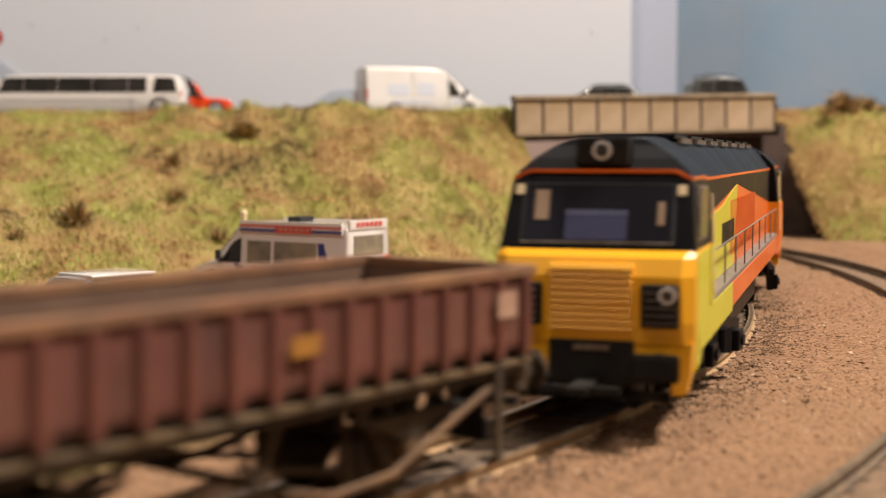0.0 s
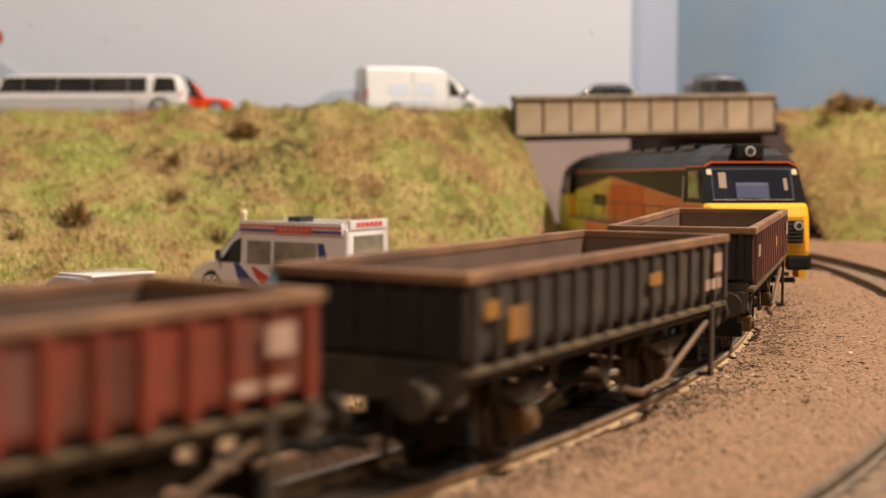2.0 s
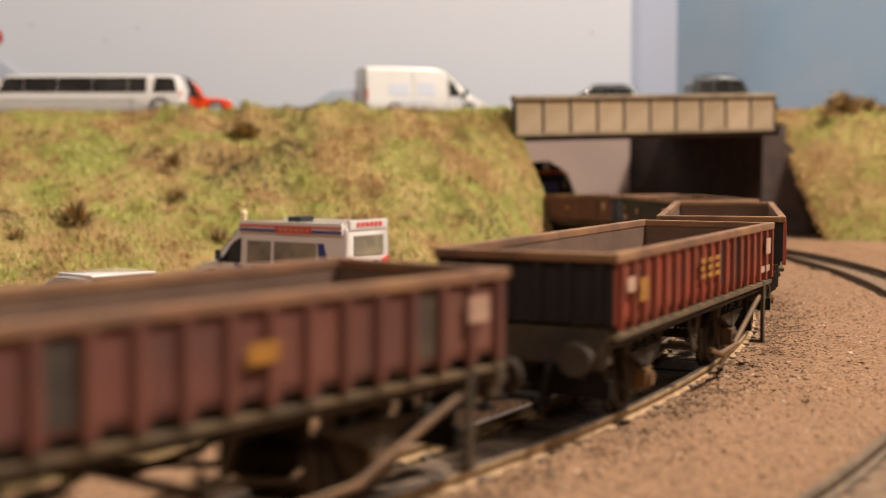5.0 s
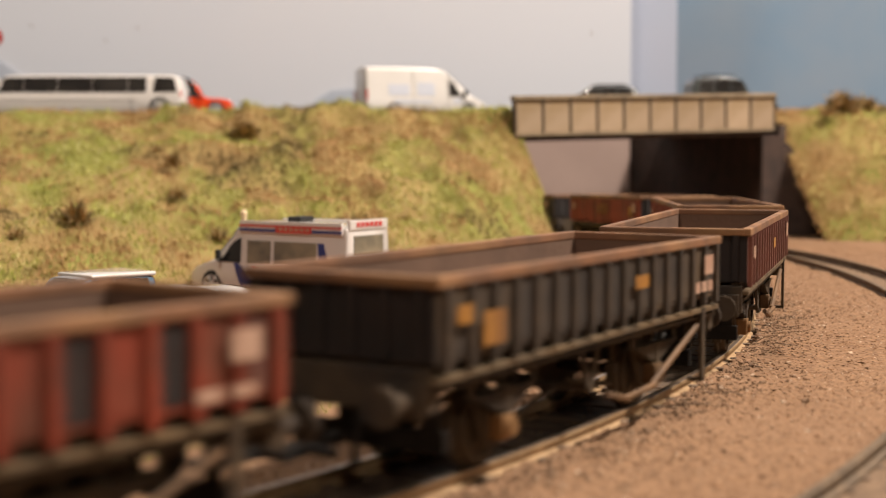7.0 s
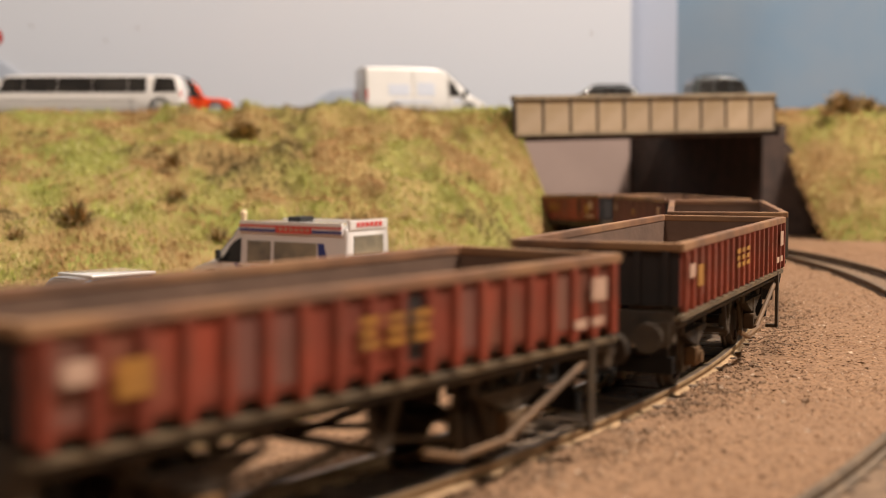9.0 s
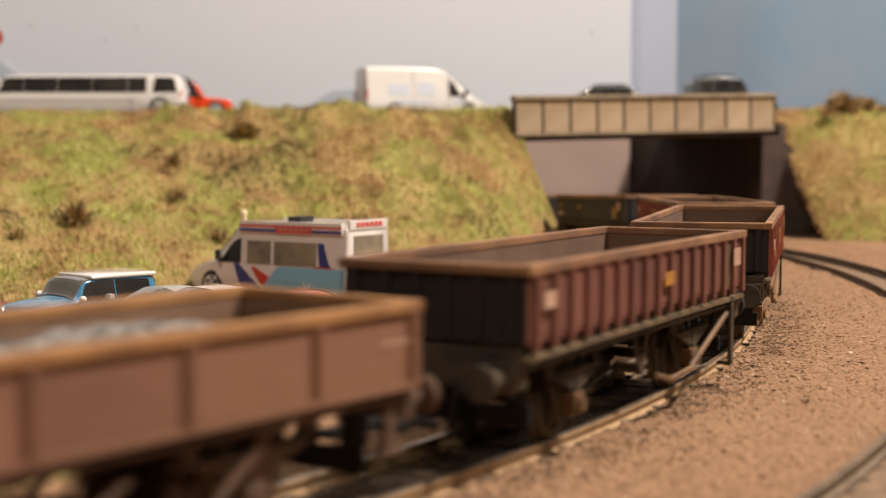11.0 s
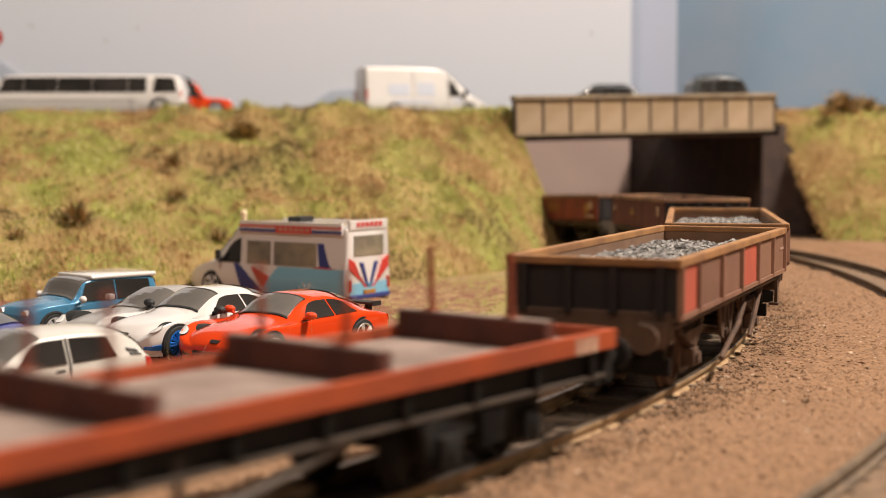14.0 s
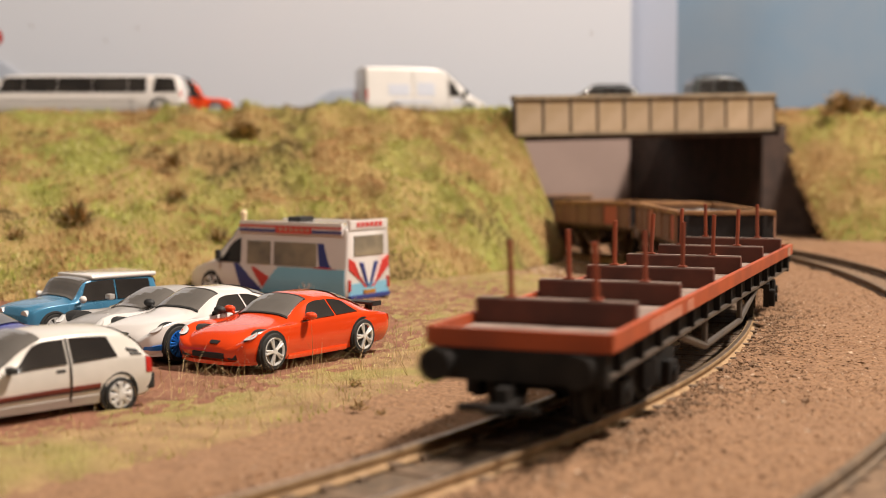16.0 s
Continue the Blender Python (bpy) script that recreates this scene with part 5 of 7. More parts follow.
def sports_car(label, paint, rim, m, wing, stripe="", cage=False):
    c, lo, body = car("sports_car", label, "car", "parked cars", SPORTS, paint, (18.4, -14.8, 4.25, 12.4), rim, m, warp=short_nose)
    part("windscreen", screen(lo, 8.0, 1.4, 3.5), "screen", c)
    part("screen_seal", screen(lo, 8.45, 8.05, 3.4), "grille", c)
    part("screen_seal", screen(lo, 1.35, 0.95, 3.45), "grille", c)
    part("rear_window", screen(lo, -10.5, -19.5, 3.2), "window", c)
    for s in (1, -1):
        part("door_window", lo.patch([(7.4, s * 2.12), (-4.6, s * 2.12), (-4.6, s * 2.86), (1.8, s * 2.86)]), "window", c)
        part("quarter_window", lo.patch([(-5.3, s * 2.12), (-13.2, s * 2.2), (-10.5, s * 2.72), (-5.3, s * 2.86)]), "window", c)
        part("door_handle", lo.patch([(-1.6, s * 1.75), (-4.0, s * 1.75), (-4.0, s * 1.62), (-1.6, s * 1.62)], 0.4, 4, 2), paint, c)
        part("headlight", lo.oval(25.9, s * 2.18, 1.9, 0.42), "lamp_glass", c, "clear oval headlight")
        part("headlight_rim", lo.oval(25.9, s * 2.18, 2.0, 0.45, 0.06), "silver" if paint == "white" else "grille", c)
        part("front_intake", cube(25.0, 26.75, *sorted((s * 5.9, s * 8.6)), 2.7, 4.3, bevel=0.3), "grille", c)
        part("side_lamp", cube(24.9, 26.3, *sorted((s * 6.6, s * 9.3)), 4.9, 5.5, bevel=0.2), "lamp_glass", c)
        part("tail_light", lo.patch([(-29.6, s * 1.5), (-27.2, s * 1.5), (-27.2, s * 1.95), (-29.6, s * 1.95)], 0.2, 4, 3), "tail", c)
        bm = bmesh.new()
        bmesh.ops.create_uvsphere(bm, u_segments=12, v_segments=8, radius=1.0)
        bmesh.ops.scale(bm, vec=(1.3, 1.7, 1.0), verts=bm.verts)
        bmesh.ops.translate(bm, vec=(6.0, s * 13.2, 11.3), verts=bm.verts)
        rod(bm, (6.4, s * 11.2, 10.4), (6.1, s * 12.8, 11.0), 0.4, 6)
        part("mirror", bm, paint if paint == "car_red" else "grille", c, smooth=True)
    part("nose_intake", cube(26.0, 27.15, -5.0, 5.0, 2.8, 4.2, bevel=0.3), "grille", c)
    part("bonnet_slot", lo.patch([(29.2, 4.4), (28.4, 4.4), (28.4, 4.98), (29.2, 4.98)], 0.06, 4, 4), "grille", c)
    for s in (1, -1):
        part("side_sill", cube(-9.2, 12.6, *sorted((s * 10.6, s * 11.9)), 1.5, 2.9, bevel=0.45), paint, c)
        part("seat", cube(-5.5, -2.5, *sorted((s * 2.6, s * 7.0)), 6.0, 11.0, bevel=0.8), "grille", c)
    part("front_lip", prism(bmesh.new(), [(22.4, 11.2), (25.4, 9.8), (27.0, 6), (27.4, 0), (27.0, -6), (25.4, -9.8), (22.4, -11.2)], "z", 1.5, 2.3), paint, c)
    if stripe:
        for s in (1, -1):
            part("stripe", lo.patch([(29.3, s * 0.55), (10, s * 0.20), (10, s * 0.5), (29.3, s * 0.95)], 0.14, 14, 2), stripe, c)
    if wing:
        bm = cube(-27.2, -23.2, -8.6, 8.6, 11.0, 11.6, bevel=0.25)
        for s in (1, -1):
            box(bm, -26.0, -24.2, s * 6 - 0.5, s * 6 + 0.5, 8.8, 11.2)
            box(bm, -27.0, -23.4, s * 8.5 - 0.2, s * 8.5 + 0.2, 10.6, 11.8)
        part("rear_wing", bm, "grille", c, "black rear wing")
    return c


def screen(lo, xa, xb, v0):
    """Front or rear screen: a plate over both halves of the roof."""
    bm = bmesh.new()
    n, m = 14, 8
    tops = []
    for o in (0.12, -0.3):
        g = []
        for j in range(m + 1):
            x = xa + (xb - xa) * j / m
            row = []
            for i in range(n + 1):
                q = -1 + 2 * i / n
                v = (5 - abs(q) * (5 - v0)) * (1 if q >= 0 else -1)
                row.append(bm.verts.new(lo.at(x, v) + lo.normal(x, v if abs(v) < 4.9 else math.copysign(4.9, v)) * o))
            g.append(row)
        tops.append(g)
    a, b = tops
    for j in range(m):
        for i in range(n):
            bm.faces.new((a[j][i], a[j][i + 1], a[j + 1][i + 1], a[j + 1][i]))
            bm.faces.new((b[j][i], b[j + 1][i], b[j + 1][i + 1], b[j][i + 1]))
    for j in range(m):
        for i in (0, n):
            bm.faces.new((a[j][i], a[j + 1][i], b[j + 1][i], b[j][i]))
    for i in range(n):
        for j in (0, m):
            bm.faces.new((a[j][i], b[j][i], b[j][i + 1], a[j][i + 1]))
    return bm


def hatchback(m):
    st = [(-24.3, 4.5, 9.5, 10.5, 8.6, 9.3, 7.6, 0.4), (-23.6, 3.0, 11.0, 12.4, 9.2, 9.9, 7.8, 0.7), (-21, 2.4, 11.8, 16.0, 9.5, 10.2, 8.0, 1.0), (-17, 2.2, 11.8, 18.2, 9.6, 10.3, 8.0, 1.1), (-8, 2.2, 11.6, 18.8, 9.6, 10.4, 8.1, 1.1),
          (-1, 2.2, 11.4, 18.6, 9.6, 10.4, 8.1, 1.1), (3, 2.2, 11.2, 16.8, 9.6, 10.4, 8.2, 1.1), (9.4, 2.2, 10.8, 12.2, 9.6, 10.4, 8.8, 0.7), (17, 2.3, 9.9, 10.8, 9.5, 10.3, 8.8, 0.4), (22.4, 2.6, 9.0, 9.7, 9.2, 9.9, 8.2, 0.3), (24, 3.6, 7.6, 8.2, 8.8, 9.4, 7.6, 0.3)]
    st = [(x, zs, 2.2 + (zb - 2.2) * 0.86, 2.2 + (zt - 2.2) * 0.86, hs, hb, ht, er) for x, zs, zb, zt, hs, hb, ht, er in st]
    c, lo, body = car("hatchback", "pale silver three-door hatchback with red side stripe", "car", "parked cars", st, "gold_silver", (15.2, -16.2, 3.35, 10.15), ("alloy", 8), m, 0.5)
    part("windscreen", screen(lo, 8.8, -0.6, 3.1), "screen", c)
    part("rear_window", screen(lo, -19.0, -23.2, 3.2), "window", c)
    for s in (1, -1):
        part("door_window", lo.patch([(7.2, s * 2.1), (-5.0, s * 2.1), (-5.0, s * 2.84), (1.6, s * 2.84)]), "window", c)
        part("side_window", lo.patch([(-6.3, s * 2.1), (-16.0, s * 2.15), (-14.4, s * 2.8), (-6.3, s * 2.84)]), "window", c)
        for k in range(2):
            part("vent_slot", lo.patch([(-18.3 - k * 0.6, s * (2.34 - k * 0.18)), (-21.0 - k * 0.6, s * (2.3 - k * 0.18)), (-20.8 - k * 0.6, s * (2.4 - k * 0.18)), (-18.3 - k * 0.6, s * (2.44 - k * 0.18))], 0.12, 4, 2), "grille", c)
        part("side_stripe", lo.patch([(22, s * 0.78), (-12, s * 0.78), (-12, s * 0.96), (22, s * 0.96)], 0.16, 14, 2), "stripe", c, "dark red side stripe")
        part("stripe_edge", lo.patch([(22, s * 0.69), (-12, s * 0.69), (-12, s * 0.77), (22, s * 0.77)], 0.2, 14, 2), "grille", c)
        part("sill", lo.patch([(22, s * 0.02), (-12, s * 0.02), (-12, s * 0.48), (22, s * 0.48)], 0.12, 14, 2), "silver", c)
        part("door_gap", lo.patch([(-5.5, s * 2.9), (-5.8, s * 2.9), (-5.8, s * 0.3), (-5.5, s * 0.3)], 0.08, 2, 10), "grille", c)
        part("arch_trim", lathe(bmesh.new(), [(3.75, s * 10.0), (3.75, s * 10.4), (4.2, s * 10.3), (4.2, s * 9.8)], 26), "grille", c, loc=(-16.2, 0, 3.6))
        part("door_handle", lo.patch([(-2.6, s * 1.75), (-4.6, s * 1.75), (-4.6, s * 1.6), (-2.6, s * 1.6)], 0.3, 3, 2), "grille", c)
        part("tail_light", lo.patch([(-24.1, s * 1.15), (-22.4, s * 1.15), (-22.4, s * 1.95), (-24.1, s * 1.95)], 0.2, 4, 4), "tail", c, "red tail light")
        part("headlight", lo.patch([(23.8, s * 1.5), (21.6, s * 1.5), (21.6, s * 1.95), (23.8, s * 1.95)], 0.2, 4, 4), "lamp_glass", c)
        part("mirror", cube(6.0, 7.8, *sorted((s * 10.2, s * 12.2)), 10.0, 11.3, bevel=0.35), "grille", c)
    part("rear_bumper", cube(-24.9, -22.0, -9.6, 9.6, 3.4, 6.8, bevel=0.6), "grille", c)
    part("front_bumper", cube(22.4, 24.8, -9.4, 9.4, 3.0, 6.0, bevel=0.6), "grille", c)
    part("dashboard", cube(6.0, 8.6, -7, 7, 8.8, 9.6), "grille", c)
    return c


def small_car(m):
    st = [(-24, 4.2, 9, 10, 9.4, 10.2, 9, 0.4), (-23, 2.8, 10.8, 13, 10, 11, 9, 0.6), (-21.5, 2.2, 11.4, 17.6, 10.2, 11.3, 9.2, 0.7), (-18, 2, 11.4, 18.4, 10.2, 11.4, 9.4, 0.7), (-2, 2, 11.4, 18.6, 10.2, 11.4, 9.4, 0.7), (4, 2, 11.4, 18.0, 10.2, 11.3, 9.4, 0.8),
          (8.6, 2, 11.3, 12.8, 10.2, 11.2, 9.4, 0.9), (17, 2.1, 10.8, 11.8, 10, 11, 9, 0.7), (21.8, 2.4, 9.6, 10.6, 9.6, 10.6, 8.4, 0.8), (24, 3.6, 6.6, 8, 8.6, 9.4, 7, 0.5)]
    st = [tuple(v * 0.88 for v in row) for row in st]
    c, lo, body = car("small_car", "light blue small car with a white roof", "car", "parked cars", st, "car_blue", (13.6, -13.8, 3.8, 9.7), ("alloy", 8), m)
    part("windscreen", screen(lo, 7.4, 1.8, 3.1), "screen", c)
    part("rear_window", screen(lo, -17.3, -19.5, 3.2), "window", c)
    part("roof", cube(-19.6, 1.6, -8.7, 8.7, 15.7, 17.0, bevel=0.55), "white", c, "white overhanging roof", smooth=True)
    for s in (1, -1):
        part("door_window", lo.patch([(6.0, s * 2.1), (-5.4, s * 2.1), (-5.4, s * 2.86), (3.2, s * 2.86)]), "window", c)
        part("side_window", lo.patch([(-6.0, s * 2.1), (-17.2, s * 2.15), (-16.8, s * 2.84), (-6.0, s * 2.86)]), "window", c)
        part("arch_trim", lathe(bmesh.new(), [(4.1, s * 9.5), (4.1, s * 10.05), (4.6, s * 9.95), (4.6, s * 9.4)], 26), "grille", c, loc=(13.6, 0, 3.8))
        part("headlight", rod(bmesh.new(), (17.6, s * 5.8, 7.4), (20.5, s * 6.0, 7.2), 1.5, 16), "lamp_glass", c, "round headlight")
        bm = bmesh.new()
        bmesh.ops.create_uvsphere(bm, u_segments=12, v_segments=8, radius=1.05)
        bmesh.ops.translate(bm, vec=(5.8, s * 11.1, 10.9), verts=bm.verts)
        part("mirror", bm, "white", c, "white door mirror", smooth=True)
    part("grille", cube(19.7, 21.4, -4.6, 4.6, 3.5, 6.0, bevel=0.5), "grille", c)
    return c


def coupe(m, label, paint, name="coupe"):
    c, lo, body = car(name, label, "car", "parked cars", [(x * 0.97, zs, zb * 0.95, zt * 0.94, hs, hb, ht, er) for x, zs, zb, zt, hs, hb, ht, er in SPORTS], paint, (18.4, -14.8, 4.4, 12.0), ("alloy", 6), m, warp=short_nose)
    part("windscreen", screen(lo, 9.1, 0.4, 3.1), "screen", c)
    part("rear_window", screen(lo, -10.5, -19.5, 3.2), "window", c)
    for s in (1, -1):
        part("door_window", lo.patch([(7.4, s * 2.12), (-4.6, s * 2.12), (-4.6, s * 2.86), (1.8, s * 2.86)]), "window_clear", c)
        part("quarter_window", lo.patch([(-5.3, s * 2.12), (-13.2, s * 2.2), (-10.5, s * 2.72), (-5.3, s * 2.86)]), "window_clear", c)
        part("headlight", lo.oval(25.1, s * 2.18, 1.9, 0.42), "lamp_glass", c)
        part("tail_light", lo.patch([(-29.6, s * 1.5), (-27.2, s * 1.5), (-27.2, s * 1.95), (-29.6, s * 1.95)], 0.2, 4, 3), "tail", c)
        part("mirror", cube(5.2, 7.0, *sorted((s * 12.0, s * 14.2)), 11.0, 12.6, bevel=0.5), paint, c)
    part("nose_intake", cube(25.5, 26.5, -4.4, 4.4, 2.7, 4.4, bevel=0.3), "grille", c)
    return c


def ice_cream_van(m):
    st = [(-37, 4.0, 13, 26.0, 12.0, 12.6, 11.4, 0.9), (-36.4, 2.6, 13, 27.6, 12.4, 13.0, 11.8, 1.0), (-20, 2.4, 13, 28.0, 12.6, 13.2, 12.0, 1.0), (8, 2.4, 13, 28.0, 12.6, 13.2, 12.0, 1.0), (12, 2.4, 13, 27.0, 12.6, 13.1, 11.4, 1.2),
          (17, 2.4, 13, 22.6, 12.4, 13.0, 10.6, 1.2), (24, 2.4, 13, 16.0, 12.2, 12.8, 10.4, 1.0), (27, 2.4, 12.4, 13.6, 12.0, 12.6, 10.2, 0.8), (33, 2.6, 10.4, 11.4, 11.6, 12.0, 9.6, 0.6), (36.4, 3.2, 8.0, 8.8, 10.6, 11.0, 8.4, 0.5), (37, 4.2, 6.6, 7.2, 10.0, 10.4, 7.6, 0.3)]
    c, lo, body = car("ice_cream_van", "white and blue ice-cream van with red and navy graphics", "van", "", st, "white", (24.5, -20, 4.6, 12.7), ("alloy", 6), m, 0.5)
    part("windscreen", screen(lo, 24.6, 13.4, 3.1), "screen", c)
    for s in (1, -1):
        part("cab_window", lo.patch([(23.0, s * 2.05), (10.6, s * 2.05), (10.6, s * 2.62), (16.6, s * 2.62)]), "window", c)
        part("front_serving_window", lo.patch([(7.4, s * 2.0), (-3.4, s * 2.0), (-3.4, s * 2.56), (7.4, s * 2.56)]), "window_clear", c)
        part("serving_window", lo.patch([(-5.0, s * 2.0), (-24.0, s * 2.0), (-24.0, s * 2.56), (-5.0, s * 2.56)]), "window_clear", c, "large serving hatch window")
        part("window_bar", lo.patch([(-12.0, s * 2.0), (-13.0, s * 2.0), (-13.0, s * 2.56), (-12.0, s * 2.56)], 0.3, 2, 6), "white", c)
        part("lower_panel", lo.patch([(2, s * 0.15), (-36.2, s * 0.15), (-36.2, s * 1.86), (-7, s * 1.86)], 0.1, 16, 6), "van_blue", c, "light blue lower panel")
        part("navy_sweep", lo.patch([(10, s * 0.25), (0, s * 0.25), (12, s * 2.0), (14.0, s * 2.0)], 0.16, 8, 8), "van_navy", c)
        part("red_sweep", lo.patch([(0, s * 0.45), (-6, s * 0.9), (4, s * 1.75), (5.6, s * 1.75)], 0.2, 8, 8), "van_red", c)
        part("navy_flash", lo.patch([(-25.6, s * 2.0), (-30.6, s * 2.0), (-27.0, s * 2.56), (-24.4, s * 2.56)], 0.2, 6, 8), "van_navy", c)
        part("red_flash", lo.patch([(-20, s * 1.7), (-36.2, s * 1.25), (-36.2, s * 1.75), (-26, s * 2.1)], 0.24, 8, 6), "van_red", c)
        part("sill", lo.patch([(12, s * 0.0), (-36.2, s * 0.0), (-36.2, s * 0.14), (12, s * 0.14)], 0.14, 14, 2), "van_navy", c)
        part("mirror", cube(19.4, 21.0, *sorted((s * 13.2, s * 15.0)), 14.0, 17.6, bevel=0.4), "grille", c)
        # sign board along the roof edge with unreadable red and navy writing
        sb = part("sign_board", cube(-35, 11, *sorted((s * 11.4, s * 12.75)), 24.2, 28.4, bevel=0.25), "white", c, "white roof sign board")
        part("sign_stripe", cube(-35, 11, *sorted((s * 12.7, s * 12.86)), 24.6, 25.7), "van_navy", sb)
        part("sign_stripe", cube(-35, 11, *sorted((s * 12.7, s * 12.86)), 26.3, 27.0), "van_red", sb)
        sp = part("sign_panel", cube(-22, -6, *sorted((s * 12.7, s * 12.95)), 24.4, 27.0), "van_red", sb, "red sign panel")
        bar_row(sp, 6, lambda k: cube(-21 + k * 2.4, -19.4 + k * 2.4, *sorted((s * 12.9, s * 13.0)), 25.2, 26.2), "white_mark")
        # rear graphics
        part("rear_red", prism(bmesh.new(), [(s * 1.2, 6), (s * 3.0, 6), (s * 8.2, 15), (s * 11.6, 16.5), (s * 11.6, 12.6), (s * 6, 9)], "x", -37.3, -36.9), "van_red", c)
        part("rear_navy", prism(bmesh.new(), [(s * 0.2, 6), (s * 1.1, 6), (s * 5.4, 14.6), (s * 3.2, 14.6)], "x", -37.35, -36.9), "van_navy", c)
        part("tail_light", cube(-37.5, -36.6, *sorted((s * 10.6, s * 12.0)), 5.0, 9.0, bevel=0.2), "tail", c)
    part("rear_lower", cube(-37.22, -36.8, -11.6, 11.6, 3.6, 7.6), "van_blue", c)
    part("rear_window", cube(-37.3, -36.6, -8.6, 8.6, 17.0, 24.0, bevel=0.2), "window_clear", c)
    rs = part("rear_sign", cube(-37.4, -36.2, -11, 11, 26.0, 29.4, bevel=0.25), "white", c)
    bar_row(rs, 6, lambda k: cube(-37.6, -37.3, -7.4 + k * 2.6, -5.6 + k * 2.6, 27.0, 28.6), "van_red")
    part("number_plate", cube(-37.6, -37.0, -3.4, 3.4, 3.4, 5.0), "yellow_mark", c, "yellow plate with dark bars")
    part("rear_bumper", cube(-38, -36, -11.8, 11.8, 2.0, 3.6, bevel=0.3), "van_navy", c)
    part("roof_vent", cube(-10, -4, -4, 4, 28.0, 29.8, bevel=0.4), "grille", c)
    cone = rod(bmesh.new(), (12.5, 8.6, 25.6), (12.5, 8.6, 30.4), 0.5, 10, 1.3)
    bmesh.ops.create_uvsphere(cone, u_segments=10, v_segments=8, radius=1.3, matrix=Matrix.Translation((12.5, 8.6, 30.8)))
    part("roof_cone", cone, "marker", c, "small ornamental cone")
    return c


def panel_van(m):
    st = [(-38.5, 4.0, 15, 34.0, 11.6, 12.6, 10.6, 1.2), (-37.6, 3.0, 15, 35.2, 12.2, 13.0, 11.0, 1.5), (-20, 2.8, 15, 35.6, 12.4, 13.1, 11.0, 1.6), (6, 2.8, 15, 35.2, 12.4, 13.1, 11.0, 1.6), (12, 2.8, 15, 33.0, 12.4, 13.0, 10.8, 1.6),
          (17, 2.8, 15, 28.4, 12.3, 12.9, 10.6, 1.4), (24, 2.8, 15, 21.4, 12.2, 12.8, 10.4, 1.2), (29, 2.8, 14.4, 16.4, 12.0, 12.6, 10.2, 0.9), (35, 3.0, 11.6, 12.8, 11.4, 11.9, 9.6, 0.6), (38, 3.6, 8.6, 9.4, 10.4, 10.8, 8.4, 0.4), (38.6, 5, 7, 7.6, 9.6, 10, 7.6, 0.3)]
    st = [(x, zs, 3 + (zb - 3) * 0.86, 3 + (zt - 3) * 0.86, hs, hb, ht, er) for x, zs, zb, zt, hs, hb, ht, er in st]
    c, lo, body = car("panel_van", "plain white high-roof panel van with pale blue markings", "van", "", st, "offwhite", (25.5, -21, 4.8, 12.7), ("alloy", 6), m, 0.5)
    part("windscreen", screen(lo, 27.6, 13.4, 3.1), "screen", c)
    for s in (1, -1):
        part("cab_window", lo.patch([(23.5, s * 2.05), (13.4, s * 2.05), (13.4, s * 2.7), (16.6, s * 2.7)]), "window", c)
        part("print", lo.patch([(4, s * 2.08), (-7, s * 2.08), (-7, s * 2.5), (4, s * 2.5)], 0.1), "pale_print", c, "faint pale blue panel")
        part("print", lo.patch([(-12, s * 2.08), (-25, s * 2.08), (-25, s * 2.45), (-12, s * 2.45)], 0.1), "pale_print", c, "faint pale blue panel")
        part("print", lo.patch([(2, s * 1.2), (-22, s * 1.2), (-22, s * 1.5), (2, s * 1.5)], 0.1), "pale_print", c, "faint blue lettering as a bar")
        part("print", lo.patch([(21, s * 1.3), (16, s * 1.3), (16, s * 1.7), (21, s * 1.7)], 0.1), "pale_print", c)
        part("tail_light", cube(-38.8, -37.6, *sorted((s * 11.4, s * 12.8)), 9, 17, bevel=0.3), "tail", c)
        part("door_gap", lo.patch([(12.6, s * 0.3), (12.2, s * 0.3), (12.2, s * 2.9), (12.6, s * 2.9)], 0.05, 2, 10), "silver", c)
        part("door_gap", lo.patch([(-9.3, s * 0.3), (-9.6, s * 0.3), (-9.6, s * 2.9), (-9.3, s * 2.9)], 0.05, 2, 10), "silver", c)
        part("mirror", cube(22.4, 24.4, *sorted((s * 13.2, s * 15.2)), 13.8, 17.6, bevel=0.4), "grille", c)
    part("front_bumper", cube(36, 39, -10.4, 10.4, 3.2, 6.6, bevel=0.6), "silver", c)
    return c


